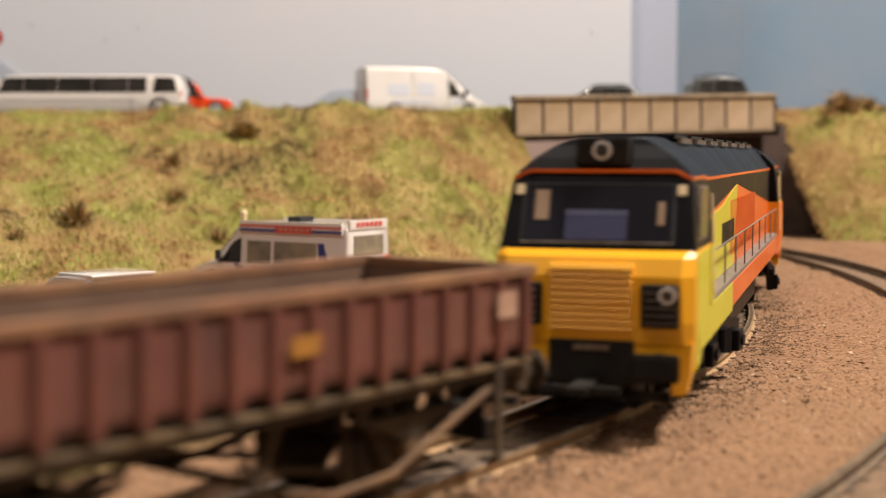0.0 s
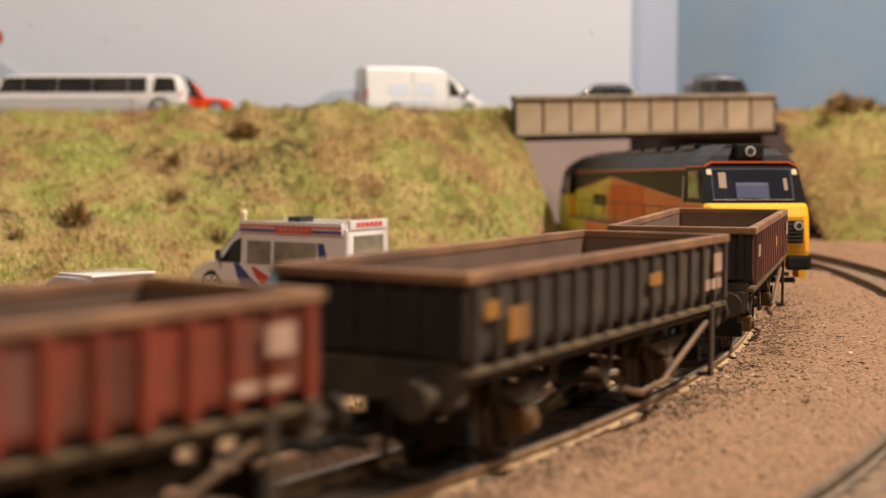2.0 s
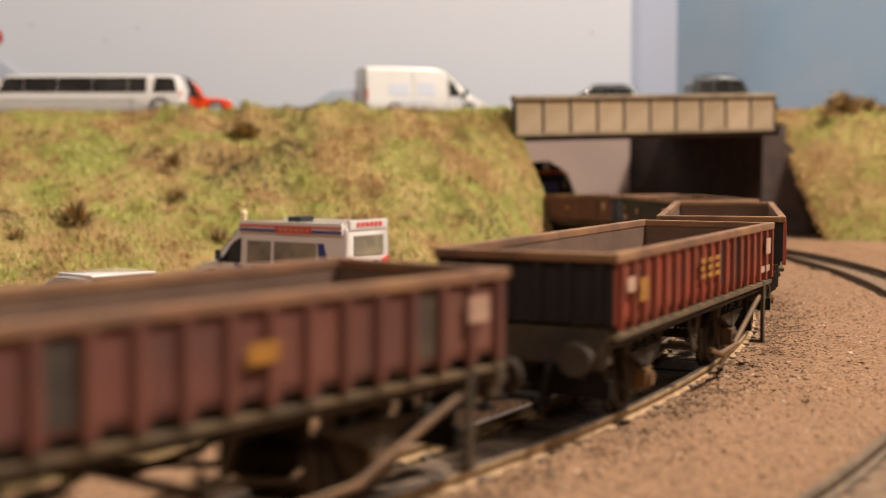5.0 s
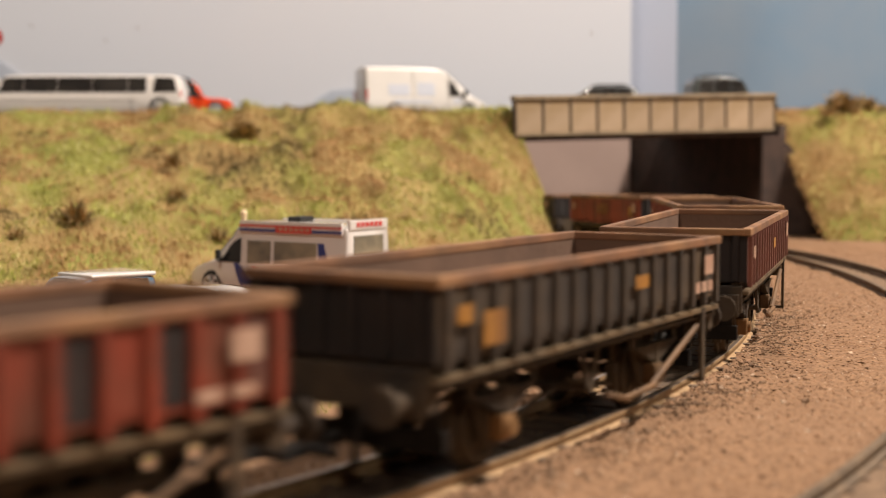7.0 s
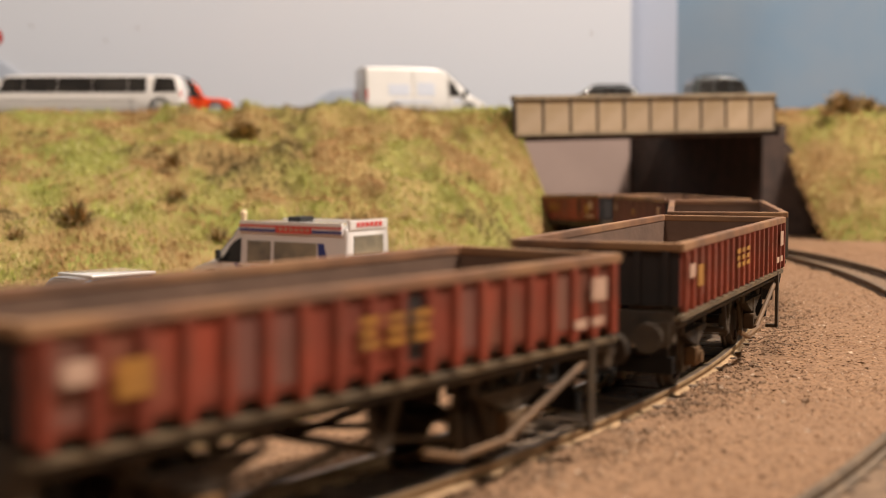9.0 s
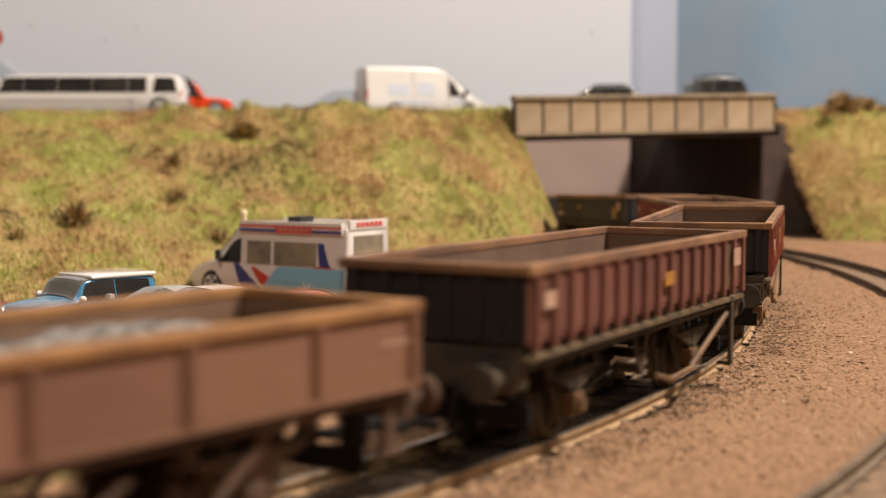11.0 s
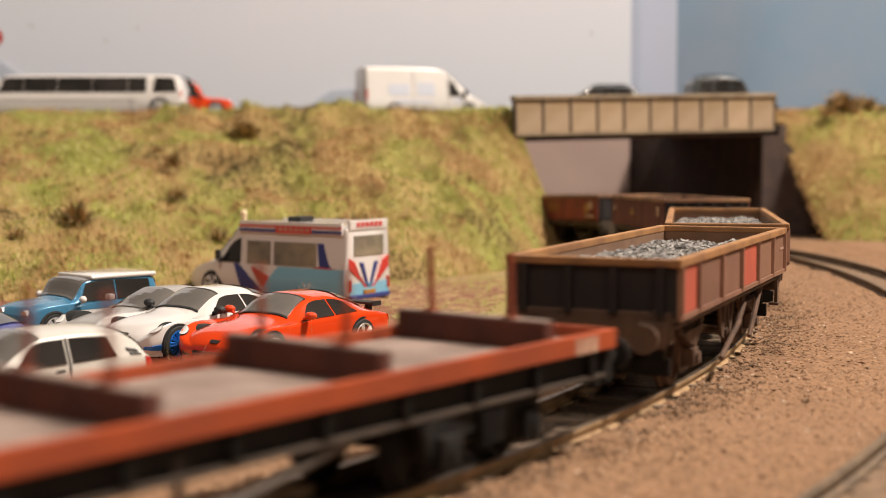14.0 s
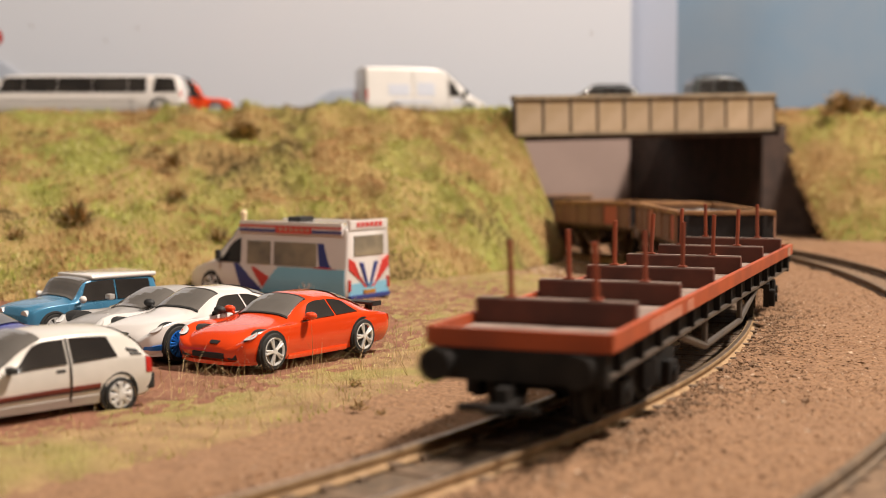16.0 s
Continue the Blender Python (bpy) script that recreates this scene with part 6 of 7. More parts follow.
def limousine(m):
    st = [(-68, 5.0, 13, 15.0, 11.2, 12.0, 10.0, 0.6), (-67.4, 3.6, 13.6, 18.4, 11.8, 12.6, 10.2, 0.9), (-65.4, 3.0, 14, 23.2, 12.0, 12.9, 10.4, 1.2), (-60, 3.0, 14, 25.0, 12.0, 13.0, 10.6, 1.4), (20, 3.0, 14, 25.0, 12.0, 13.0, 10.6, 1.4),
          (33, 3.0, 14, 24.6, 12.0, 13.0, 10.6, 1.4), (39, 3.0, 13.8, 20.6, 12.0, 12.9, 10.6, 1.3), (45, 3.0, 13.4, 15.0, 12.0, 12.8, 10.8, 0.8), (62, 3.2, 12.6, 13.6, 11.8, 12.6, 10.6, 0.5), (67, 3.6, 11.4, 12.2, 11.4, 12.0, 10.0, 0.4), (68, 5, 9, 9.8, 11, 11.5, 9.4, 0.3)]
    c, lo, body = car("stretch_limousine", "long white stretched four-wheel-drive limousine with dark windows", "car", "", st, "white", (50, -55, 5.4, 12.6), ("alloy", 6), m, 0.5)
    part("windscreen", screen(lo, 44, 34, 3.1), "screen", c)
    for s in (1, -1):
        x = 36.5
        for k, w in enumerate((13, 19, 20, 20, 10.5)):
            x0 = x - w
            part("side_window", lo.patch([(x + (2.5 if k == 0 else 0), s * 2.1), (x0, s * 2.1), (x0, s * 2.86), (x - (2 if k == 0 else 0), s * 2.86)]), "window", c)
            x = x0 - 0.35
        part("rear_quarter_window", lo.patch([(-50.8, s * 2.12), (-65.4, s * 2.12), (-63.0, s * 2.84), (-52.4, s * 2.86)]), "window", c)
        part("door_gap", lo.patch([(-39.0, s * 0.3), (-39.3, s * 0.3), (-39.3, s * 2.0), (-39.0, s * 2.0)], 0.06, 2, 10), "silver", c)
        part("arch_lip", lathe(bmesh.new(), [(5.6, s * 12.4), (5.6, s * 13.2), (6.3, s * 13.1), (6.3, s * 12.3)], 26), "grille", c, loc=(-55, 0, 5.4))
        part("waist_strip", lo.patch([(60, s * 1.2), (-42, s * 1.2), (-42, s * 1.3), (60, s * 1.3)], 0.16, 16, 2), "silver", c)
        part("tail_light", lo.patch([(-67.8, s * 1.6), (-66.4, s * 1.6), (-66.4, s * 2.3), (-67.8, s * 2.2)], 0.25, 4, 4), "tail", c)
    part("rear_bumper", cube(-69.4, -66, -11.6, 11.6, 3.8, 7.6, bevel=0.6), "white", c)
    return c


def estate(name, label, paint, m, tall=1.0, spare=False):
    st = [(-27, 5, 11, 12.2, 9.8, 10.8, 9.2, 0.5), (-26.2, 3.6, 12, 17 * tall, 10.6, 11.4, 9.4, 1.0), (-22, 3.0, 12.4, 19.6 * tall, 10.8, 11.7, 9.6, 1.2), (-6, 3.0, 12.4, 20.2 * tall, 10.8, 11.8, 9.7, 1.2), (2, 3.0, 12.2, 19.6 * tall, 10.8, 11.8, 9.7, 1.2),
          (6, 3.0, 12.0, 17 * tall, 10.8, 11.7, 9.7, 1.1), (10.5, 3.0, 11.8, 13.2, 10.8, 11.6, 9.8, 0.8), (22, 3.2, 11.0, 12.0, 10.6, 11.3, 9.6, 0.5), (26, 3.8, 9.6, 10.4, 10.2, 10.8, 9.0, 0.4), (27, 5, 8, 8.6, 9.8, 10.2, 8.4, 0.3)]
    c, lo, body = car(name, label, "car", "cars on the road", st, paint, (16.5, -17, 4.8, 11.4), ("alloy", 6), m, 0.5)
    part("windscreen", screen(lo, 10.0, 3.0, 3.1), "screen", c)
    part("rear_window", screen(lo, -23.6, -26.4, 3.2), "window", c)
    for s in (1, -1):
        part("front_window", lo.patch([(8.2, s * 2.1), (-2.6, s * 2.1), (-2.6, s * 2.86), (3.6, s * 2.86)]), "window", c)
        part("middle_window", lo.patch([(-3.6, s * 2.1), (-13, s * 2.1), (-13, s * 2.86), (-3.6, s * 2.86)]), "window", c)
        part("rear_side_window", lo.patch([(-14, s * 2.1), (-23.4, s * 2.15), (-22.2, s * 2.82), (-14, s * 2.86)]), "window", c)
        part("headlight", cube(26.0, 27.3, *sorted((s * 6.4, s * 9.6)), 7.4, 9.8, bevel=0.3), "lamp_glass", c)
        part("tail_light", cube(-27.3, -26.2, *sorted((s * 8.8, s * 10.4)), 8, 12, bevel=0.3), "tail", c)
        part("roof_rail", rod(rod(bmesh.new(), (-20, s * 8.2, 20.6 * tall), (0, s * 8.2, 20.6 * tall), 0.35, 6), (-19, s * 8.2, 19.2 * tall), (-19, s * 8.2, 20.6 * tall), 0.3, 6), "grille", c)
        part("mirror", cube(7.0, 8.4, *sorted((s * 11.8, s * 13.6)), 12.0, 14.0, bevel=0.3), "grille", c)
    part("rear_bumper", cube(-28, -25.6, -10.6, 10.6, 4.0, 7.0, bevel=0.5), "grille", c)
    part("front_bumper", cube(25.6, 28, -10.2, 10.2, 4.0, 7.0, bevel=0.5), "grille", c)
    if spare:
        part("canopy", screen(lo, 2.6, -22.0, 2.95), "grille", c, "black soft top")
        part("spare_wheel", lathe(bmesh.new(), [(1.2, -29.6), (4.4, -29.6), (4.9, -28.8), (4.9, -27.4), (1.2, -27.0)], 22, "x"), "tyre", c, loc=(0, 0, 13.5))
    return c


def road_sign(m):
    s = thing("road_sign", "round red road sign on a grey post", "road sign")
    part("post", rod(bmesh.new(), (0, 0, 0), (0, 0, 50), 0.7, 10), "silver", s)
    part("sign_face", rod(bmesh.new(), (0, -1.1, 46), (0, -0.5, 46), 5.2, 26), "tail", s)
    s.matrix_world = m
    return s


# ---- scenic scatter: fibres, grit, brush ----
def fibres(name, base, length, width, lean, materials, index, label, seed, category="grass"):
    """Thin upright blades, one bent strip each."""
    rs = np.random.RandomState(seed)
    n = len(base)
    a = rs.uniform(0, 2 * np.pi, n)
    ln = rs.uniform(0.55, 1.0, n)[:, None] * np.asarray(length).reshape(-1, 1)
    k = rs.uniform(0, 1, n)[:, None] * lean
    d = np.stack([np.cos(a), np.sin(a), np.zeros(n)], 1)
    up = np.array([0, 0, 1.0])
    side = np.stack([-np.sin(a + 0.7), np.cos(a + 0.7), np.zeros(n)], 1) * width * 0.5
    mid = base + ln * 0.55 * (up * (1 - 0.35 * k) + d * k * 0.6)
    tip = base + ln * (up * (1 - 0.65 * k) + d * k * 1.1)
    v = np.stack([base - side, base + side, mid + side * 0.7, mid - side * 0.7, tip], 1).reshape(-1, 3)
    o = np.arange(n)[:, None] * 5
    f = []
    for q in o[:, 0].tolist():
        f.append((q, q + 1, q + 2, q + 3))
        f.append((q + 3, q + 2, q + 4))
    idx = np.repeat(index, 2) if index is not None else None
    return mesh_stuff(name, v, f, materials, idx, label, category)


def lumps(name, centre, size, materials, index, label, seed, category="grit"):
    """Small broken grains, eight faces each."""
    rs = np.random.RandomState(seed)
    n = len(centre)
    base = np.array([(1, 0, 0), (-1, 0, 0), (0, 1, 0), (0, -1, 0), (0, 0, 1), (0, 0, -1)], float)
    v = base[None] * rs.uniform(0.55, 1.25, (n, 6, 1)) * np.asarray(size).reshape(-1, 1, 1)
    a = rs.uniform(0, 6.28, n)
    c, s = np.cos(a)[:, None], np.sin(a)[:, None]
    x, y, z = v[..., 0], v[..., 1], v[..., 2]
    x, z = x * 0.8 - z * 0.6, x * 0.6 + z * 0.8
    v = np.stack([x * c - y * s, x * s + y * c, z * 0.6], 2) + centre[:, None, :]
    t = [(0, 2, 4), (2, 1, 4), (1, 3, 4), (3, 0, 4), (2, 0, 5), (1, 2, 5), (3, 1, 5), (0, 3, 5)]
    f = [tuple(q * 6 + i for i in tri) for q in range(n) for tri in t]
    idx = np.repeat(index, 8) if index is not None else None
    return mesh_stuff(name, v.reshape(-1, 3), f, materials, idx, label, category)


def bank_points(n, seed):
    rs = np.random.RandomState(seed)
    out = []
    for _ in range(n):
        u = rs.uniform(0, 1)
        x = -0.31 + 0.374 * u
        toe = bank_toe(x)
        y = toe + (0.752 - toe) * rs.uniform(0.0, 1.0)
        z = bank_z(x, y)
        out.append((-1.3 + (x + 1.3) * (bank_edge(max(z, 0)) + 1.3) / 1.365, y, z - 0.0004))
    return np.array(out)


def right_points(n, seed):
    rs = np.random.RandomState(seed)
    ids = rs.randint(0, len(BANK_R), n * 3)
    p = BANK_R[ids]
    p = p[p[:, 0] < 0.36][:n]
    return p + rs.uniform(-0.003, 0.003, p.shape) * np.array([1, 1, 0.1])


def vegetation():
    b = np.concatenate([bank_points(96000, 1), right_points(24000, 2)])
    rs = np.random.RandomState(4)
    patch = np.array([1.7 * noise.noise((x * 34, y * 24 + z * 24, 2)) + 0.6 * noise.noise((x * 75, y * 75, 9)) for x, y, z in b])
    patch = np.where(b[:, 0] > 0.15, patch - 0.42, patch + 0.04)
    kind = np.where(patch + rs.normal(0, 0.09, len(b)) > 0.08, 0, np.where(patch + rs.normal(0, 0.09, len(b)) < -0.12, 2, 1))
    kind = np.where(rs.rand(len(b)) < np.clip(0.06 + 0.5 * patch, 0.02, 0.3), 3, kind)
    low = np.array([noise.noise((x * 17 + 4, y * 20, 12)) + 0.6 * noise.noise((x * 48, y * 48 + 3, 15)) for x, y, z in b])
    kind = np.where(low + rs.normal(0, 0.10, len(b)) > 0.36, 4, kind)
    fibres("static_grass", b, rs.uniform(0.0022, 0.0060, len(b)), 0.0005, 1.6, ["grass_green", "grass_straw", "grass_brown", "grass_pale", "grass_dark"], kind,
           "mottled green, straw and brown static grass on the bank", 5)
    # sandy verge and soil sheets, dipping under the ground at their ragged borders
    def sheet(name, material, x0, x1, y0, y1, inside, label):
        def zf(x, y):
            e = inside(x, y) + 0.25 * noise.noise((x * 60, y * 60, 4)) + 0.12 * noise.noise((x * 160, y * 160, 2))
            return ground_z(x, y) + max(-0.0015, min(0.0009, 0.0018 * e))
        height_sheet(name, np.linspace(x0, x1, 130), np.linspace(y0, y1, 130), zf, material, label)
    rr = lambda x, y: R0 - math.hypot(x - CX, y - CY)
    sheet("soil", "soil", -0.24, 0.03, 0.16, 0.53, lambda x, y: min((rr(x, y) - 0.068) / 0.012, 1), "reddish brown bare soil of the car park")
    sheet("verge", "verge", -0.24, 0.05, 0.10, 0.60, lambda x, y: min((rr(x, y) - 0.050) / 0.010, (0.088 + 0.03 * max(0, y - 0.36) / 0.1 - rr(x, y)) / 0.012), "straw and moss verge beside the line")
    n = 80000
    x, y = rs.uniform(-0.16, 0.045, n), rs.uniform(0.14, 0.56, n)
    q = R0 - np.hypot(x - CX, y - CY)
    far = 0.092 + 0.06 * np.clip((y - 0.36) / 0.1, 0, 1)
    w = np.clip((q - 0.048) / 0.010, 0, 1) * np.clip((far - q) / 0.012, 0, 1)
    keep = rs.rand(n) < w
    x, y, q = x[keep], y[keep], q[keep]
    z = np.array([ground_z(a, c) for a, c in zip(x, y)])
    pt = np.array([noise.noise((a * 30, c * 60, 1)) for a, c in zip(x, y)])
    kind = np.where(pt + rs.normal(0, 0.16, len(x)) > 0.14, 0, np.where(rs.rand(len(x)) < 0.5, 3, 1))
    band = (q > 0.049) & (q < 0.064) & (rs.rand(len(x)) < 0.5)
    kind = np.where(band & (pt > -0.15), 0, kind)
    fibres("verge_grass", np.stack([x, y, z], 1), rs.uniform(0.0012, 0.0032, len(x)), 0.00028, 1.6, ["grass_green", "grass_straw", "grass_brown", "grass_pale"], kind,
           "short straw and green grass fibres on the verge", 7)
    # long loose straw fibres lying about near the cars
    n = 900
    x, y = rs.uniform(-0.075, 0.02, n), rs.uniform(0.255, 0.37, n)
    q = R0 - np.hypot(x - CX, y - CY)
    k = (q > 0.05) & (q < 0.105)
    x, y = x[k], y[k]
    z = np.array([ground_z(a, c) for a, c in zip(x, y)]) + 0.0004
    fibres("straw_fibres", np.stack([x, y, z], 1), rs.uniform(0.006, 0.016, len(x)), 0.00012, 1.75, ["straw"], None, "long loose straw fibres lying on the soil", 9)


def scatter():
    rs = np.random.RandomState(21)
    n = 90000
    deg = rs.uniform(-58, 26, n)
    off = rs.uniform(-0.034, 0.13, n)
    # fewer on the rails themselves
    r = R0 + off
    ok = (np.abs(np.abs(off) - 0.00825) > 0.0012) & (np.abs(np.abs(off - SPACING) - 0.00825) > 0.0012)
    deg, off, r = deg[ok], off[ok], r[ok]
    x, y = CX + r * np.cos(np.radians(deg)), CY + r * np.sin(np.radians(deg))
    ok = (np.hypot(x, y) > 0.06) & (y > 0.1) & (np.abs(x) < 0.36 * y + 0.01)
    x, y, off = x[ok], y[ok], off[ok]
    four = np.abs(off) < 0.0085
    z = np.array([ground_z(a, b) for a, b in zip(x, y)])
    level = np.array([-fall(a) for a in deg[ok]])
    z = np.where(four, 0.0021 + level, z)
    lane = (np.abs(off) < 0.0165) & (rs.rand(len(x)) < 0.3)
    kind = np.where(four, np.where(rs.rand(len(x)) < 0.55, 1, 0), np.where(lane | (rs.rand(len(x)) < 0.012), 1, np.where(rs.rand(len(x)) < 0.10, 2, 0)))
    size = rs.gamma(3.0, 0.000055, len(x)) + 0.0001
    size = np.where(four, size * 1.3, size)
    size = np.where((np.abs(off) > 0.0165) & (rs.rand(len(x)) < 0.25), size * 1.3, size)
    lumps("ground_grit", np.stack([x, y, z], 1), size, ["grit", "grit_dark", "grit_pale"], kind, "fine sandy and dark grit over the ground", 22)
    # dark chunky ballast shoulder along the outside of the running line
    n = 16000
    deg = rs.uniform(-55, 14, n)
    off = 0.0102 + rs.gamma(1.7, 0.0042, n)
    keep = off < 0.036
    deg, off = deg[keep], off[keep]
    x, y = CX + (R0 + off) * np.cos(np.radians(deg)), CY + (R0 + off) * np.sin(np.radians(deg))
    z = np.array([ground_z(a, b) for a, b in zip(x, y)]) + 0.0001
    clump = np.array([noise.noise((a * 90, b * 90, 31)) for a, b in zip(x, y)])
    keep = rs.rand(len(x)) < 0.45 + 1.1 * clump
    x, y, z, off = x[keep], y[keep], z[keep], off[keep]
    kind = np.where(rs.rand(len(x)) < 0.2, 1, np.where(rs.rand(len(x)) < 0.08, 2, 0))
    lumps("ballast_shoulder", np.stack([x, y, z], 1), rs.gamma(3.0, 0.000085, len(x)) + 0.0001, ["crumb", "soil_dark", "grit_pale"], kind, "crumbly dark brown ballast beside the rails", 29)
    # leaf litter at the foot of the bank
    n = 2600
    x = rs.uniform(-0.02, 0.07, n)
    y = np.array([bank_toe(min(a, 0.062)) for a in x]) - rs.gamma(1.6, 0.016, n)
    ok = np.hypot(x - CX, y - CY) < R0 - 0.02
    x, y = x[ok], y[ok]
    z = np.array([ground_z(a, b) for a, b in zip(x, y)]) + 0.0004
    lumps("leaf_litter", np.stack([x, y, z], 1), rs.uniform(0.0004, 0.0011, len(x)), ["grit", "twig", "grit_pale"], rs.randint(0, 3, len(x)), "brown crumbs of litter at the bank foot", 23)


def bush(x, y, z, size, seed, n=240):
    """A dark wiry clump of brush: fine fibres springing from one root."""
    rs = np.random.RandomState(seed)
    d = rs.normal(0, 1, (n, 3))
    d[:, 2] = np.abs(d[:, 2]) * 1.1 + 0.3
    d /= np.linalg.norm(d, axis=1)[:, None]
    r0, r1 = rs.uniform(0.05, 0.5, (n, 1)) * size, rs.uniform(0.6, 1.0, (n, 1)) * size
    s = rs.normal(0, 1, (n, 3)) * size * 0.022
    bend = rs.normal(0, 1, (n, 3)) * size * 0.12
    a, b = d * r0, d * r1 + bend
    v = np.stack([a - s, a + s, (a + b) / 2 + bend * 0.4 + s, b], 1).reshape(-1, 3)
    f = [(4 * i, 4 * i + 1, 4 * i + 2, 4 * i + 3) for i in range(n)]
    me = bpy.data.meshes.new("bush")
    me.from_pydata(v.tolist(), [], f)
    for k in ("twig", "grass_dark", "grass_brown"):
        me.materials.append(M[k])
    me.polygons.foreach_set("material_index", np.where(rs.rand(n) < 0.5, 0, rs.randint(1, 3, n)))
    ob = tagged(new("bush", me), "dark brown wiry clump of brush on the bank", "bush", "clumps on the banks")
    ob.location = (x, y, z)
    return ob


def bushes():
    for i, (x, y, s, n) in enumerate(((-0.1008, 0.684, 0.0125, 420), (-0.1224, 0.613, 0.0085, 190), (-0.1149, 0.583, 0.0070, 150), (-0.1438, 0.530, 0.0100, 240), (-0.0911, 0.546, 0.0080, 170),
                                      (-0.1614, 0.510, 0.0060, 120), (-0.0169, 0.587, 0.0050, 70), (-0.135, 0.640, 0.0050, 80), (-0.060, 0.640, 0.0045, 60), (-0.175, 0.600, 0.0050, 70))):
        bush(x, y, bank_z(x, y) - 0.0015, s, 40 + i, n)
    bush(0.232, 0.790, 0.074, 0.0150, 60, 520)
    bush(0.246, 0.795, 0.074, 0.0125, 61, 360)
    bush(0.220, 0.775, 0.073, 0.0080, 62, 160)
    for i, (x, y, s) in enumerate(((-0.019, 0.288, 0.0026), (-0.0165, 0.262, 0.0028), (-0.0120, 0.258, 0.0020), (-0.047, 0.287, 0.0016))):
        bush(x, y, ground_z(x, y) + 0.0005, s, 70 + i, 60)


def backdrop_marks():
    """Painted shadows of the van and sign, and small stray specks on the painted sky."""
    bd = bpy.data.objects["backdrop"]
    # Flat patches in the shape of shadows thrown by panel van and sign.
    for pts in ([(-0.092, 0.070), (-0.086, 0.0885), (-0.076, 0.0945), (-0.060, 0.0960), (-0.040, 0.089), (-0.034, 0.070)], [(-0.36, 0.07), (-0.36, 0.125), (-0.305, 0.118), (-0.283, 0.102), (-0.262, 0.07)]):
        link("painted_hill", prism(bmesh.new(), pts, "y", 0.9242, 0.9252), "sky_shadow", bd, unit=1.0)
    for i, (px, z) in enumerate(((-0.279, 0.1378), (-0.229, 0.1282), (-0.207, 0.1366), (0.1005, 0.1332))):
        s = rod(bmesh.new(), (px, 0.9246, z), (px + 0.0003, 0.9252, z), 0.0006, 7)
        link("speck", s, "grit_dark", bd, unit=1.0)


# ---- build ----
room()
ground()
BANK_V, BANK = embankment()
BANK_R = embankment_right()
backdrop()
bridge()
INNER = track(R0, -215, 170, "bullhead track with worn shiny rails on dark oily ballast", lambda d: -fall(d), "ballast", "railtop")
OUTER = track(R0 + SPACING, -215, 170, "second curved track with rusty rails on sandy ballast", rise, "bed_brown", "rail_dark", "rail_dark")

TRAIN = []
TRAIN.append((locomotive(), 16.94, 87.0))
KINDS = [("maroon", "plain"), ("dark_grey", "mainline"), ("ews_red", "letters"), ("ews_red", "letters"), ("maroon", "plain"),
         ("dark_grey", "mainline"), ("ews_red", "letters"), ("ews_red", "letters"), ("maroon", "plain")]
STATION = (-5.34, -18.15, -31.52, -45.55, -59.35, -72.18, -85.46, -99.22, -112.90)  # wagon middles along the curve, degrees
WORDS = {"maroon": "faded maroon ribbed open spoil wagon, empty, with rusty top rail", "dark_grey": "sooty grey ribbed open spoil wagon with faded yellow panels",
         "ews_red": "rust-streaked red ribbed open wagon with yellow lettering bars"}
for i, (colour, style) in enumerate(KINDS):
    TRAIN.append((ribbed_wagon(colour, WORDS[colour], style, 11 + i), STATION[i], 29.0))
TRAIN.append((ballast_wagon("brown ballast wagon with one red panel and stone load", (1, ), 3), -126.15, 31.0))
TRAIN.append((ballast_wagon("brown ballast wagon with two red panels and stone load", (0, 3), 4), -139.25, 31.0))
TRAIN.append((bolster_wagon(), -158.80, 80.0))
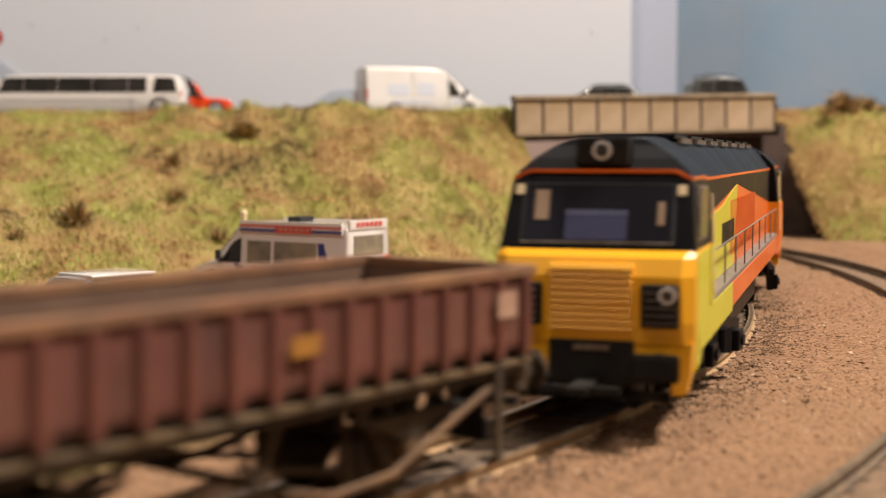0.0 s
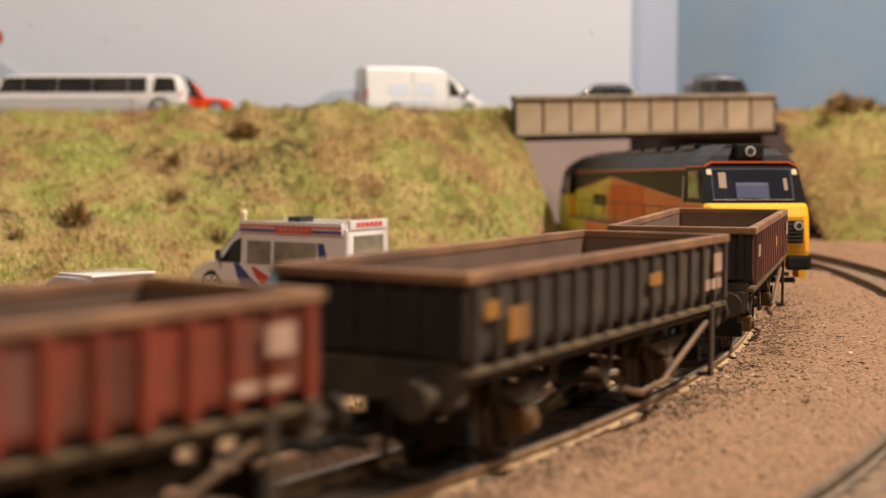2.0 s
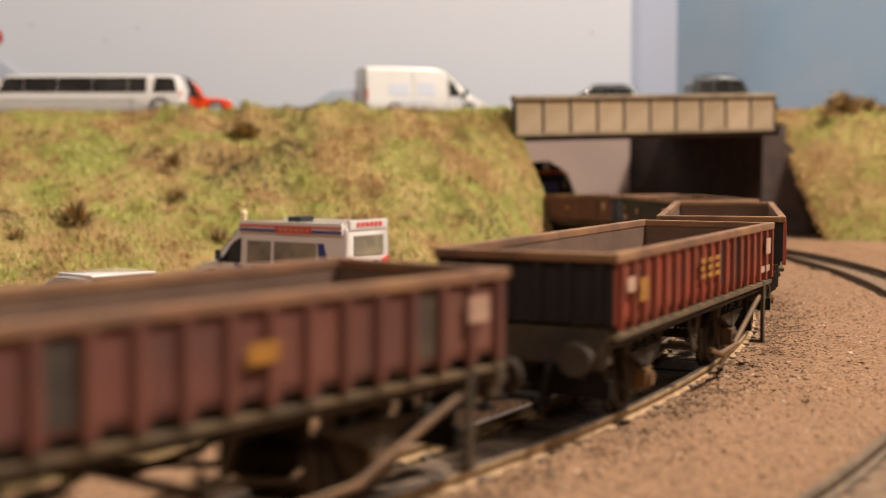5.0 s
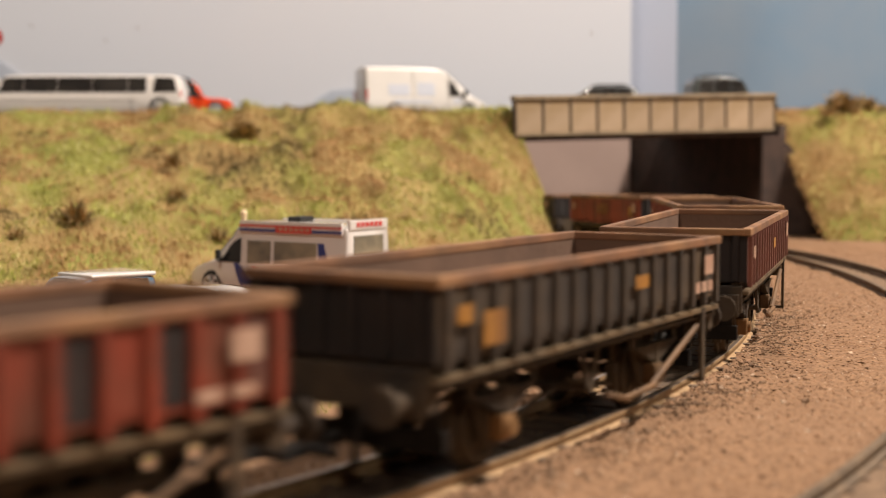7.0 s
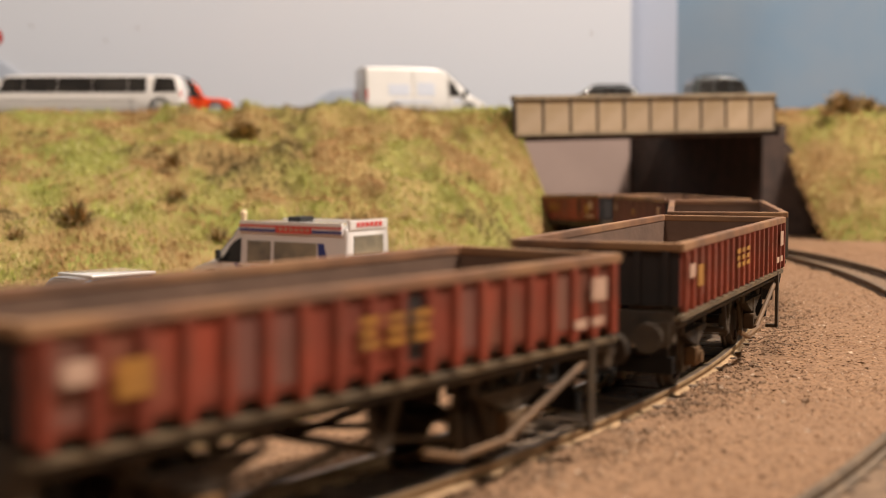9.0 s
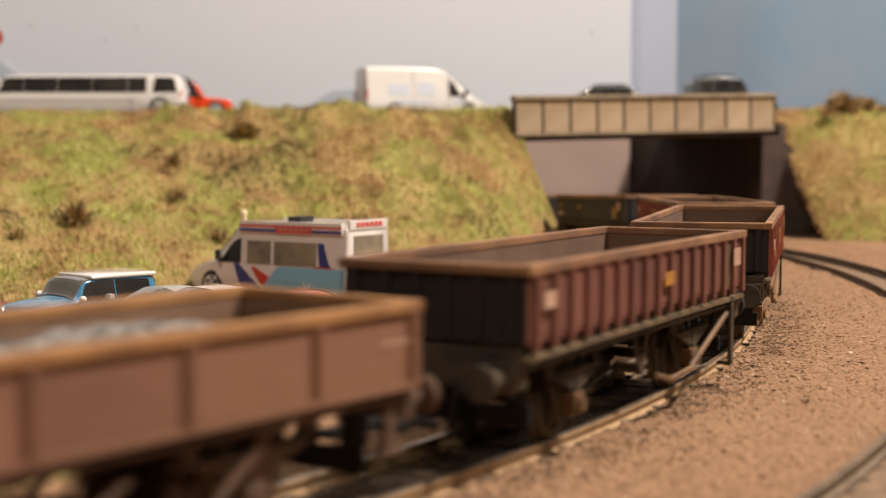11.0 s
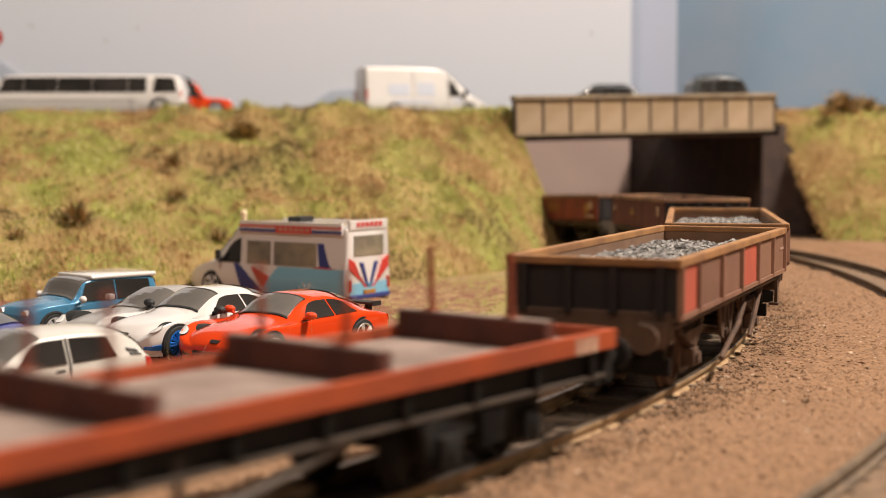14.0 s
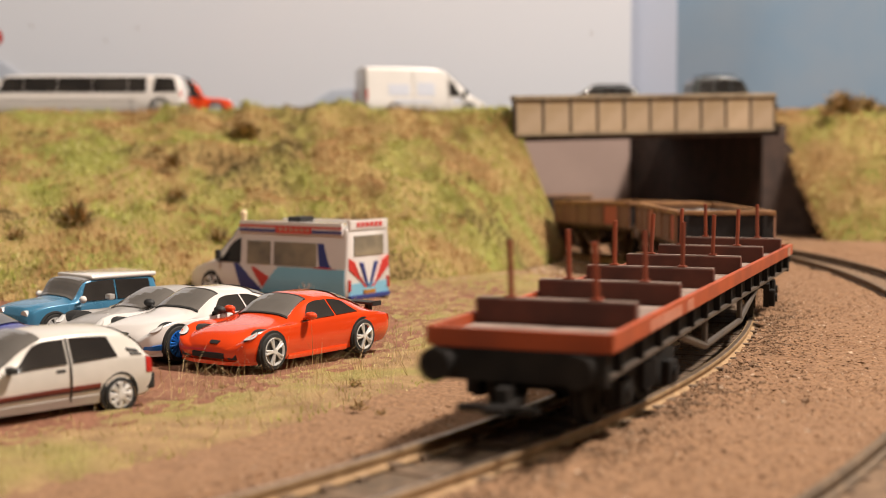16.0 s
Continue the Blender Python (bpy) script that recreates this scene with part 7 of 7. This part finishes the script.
# parked cars beside the line, van at the foot of the bank, traffic on the road
sports_car("bright orange-red sports coupe parked on bare soil", "car_red", ("alloy", 5), place(-0.0386, 0.3305, -125), True)
sports_car("white sports coupe with blue wheels and blue stripe", "white", ("blue_rim", 10), place(-0.0616, 0.3435, -128), True, "blue_rim")
coupe(place(-0.0755, 0.3580, -130, 0.001), "silver grey coupe parked between other cars", "silver")
small_car(place(-0.1010, 0.3740, -133, 0.0010))
coupe(place(-0.1195, 0.316, 165, 0.0005), "deep blue low sports car behind a hatchback", "car_navy")
hatchback(place(-0.0815, 0.2560, -134, 0.001))
ice_cream_van(place(-0.0570, 0.4905, 147, -0.001))
panel_van(place(-0.0130, 0.825, 20, ROAD_Z - 0.001))
limousine(place(-0.2180, 0.795, 180, ROAD_Z - 0.001))
estate("off_road_car", "red off-road car parked on the road", "car_red", place(-0.157, 0.838, 10, ROAD_Z), 1.18, True)
estate("dark_estate_car", "dark estate car with bright roof glint on the bridge", "car_black", place(0.092, 0.835, 180, ROAD_Z + 0.001), 0.92)
estate("black_off_road_car", "black off-road car on the bridge", "car_black", place(0.178, 0.845, 8, ROAD_Z + 0.001), 1.22)
road_sign(place(-0.2630, 0.80, 0, ROAD_Z))
vegetation()
scatter()
bushes()
backdrop_marks()
sleepers(INNER, R0, -64, 50, lambda d: -fall(d))
sleepers(OUTER, R0 + SPACING, -50, 40, lambda d: rise(d) - 0.0006)


# ---- what moves: the train rolls away from the camera round the curve ----
def head(t):
    return -34.1 + 10.714 * t + 0.0046 * (t - 8) ** 2


def rolling(offset, half):
    rows = []
    for k in range(65):
        t = 16.0 * k / 64
        c = head(t) + offset
        dd = math.degrees(half * 0.001 / R0)
        f, b = line_at(c + dd)[0], line_at(c - dd)[0]
        d = f - b
        m = (f + b) / 2
        zf, zb = -fall(c + dd), -fall(c - dd)
        rows.append((t, pose(m.x, m.y, RAIL_TOP + (zf + zb) / 2, 0, math.degrees(math.atan2(zb - zf, d.length)), math.degrees(math.atan2(d.y, d.x)))))
    return rows


def turning(ax):
    r = ax["wheel_radius"] * 0.001
    rate = math.degrees(radians(10.714) * R0 / r)
    n = int(16.0 * rate / 80) + 1
    loc = ax.location.copy()
    return [(16.0 * k / n, pose(*loc, 0, 16.0 * rate * k / n, 0)) for k in range(n + 1)]


def motions():
    for body, offset, half in TRAIN:
        walk(body, rolling(offset, half))
        for ax in body.children_recursive:
            if ax.name.startswith("wheelset"):
                walk(ax, turning(ax))


motions()
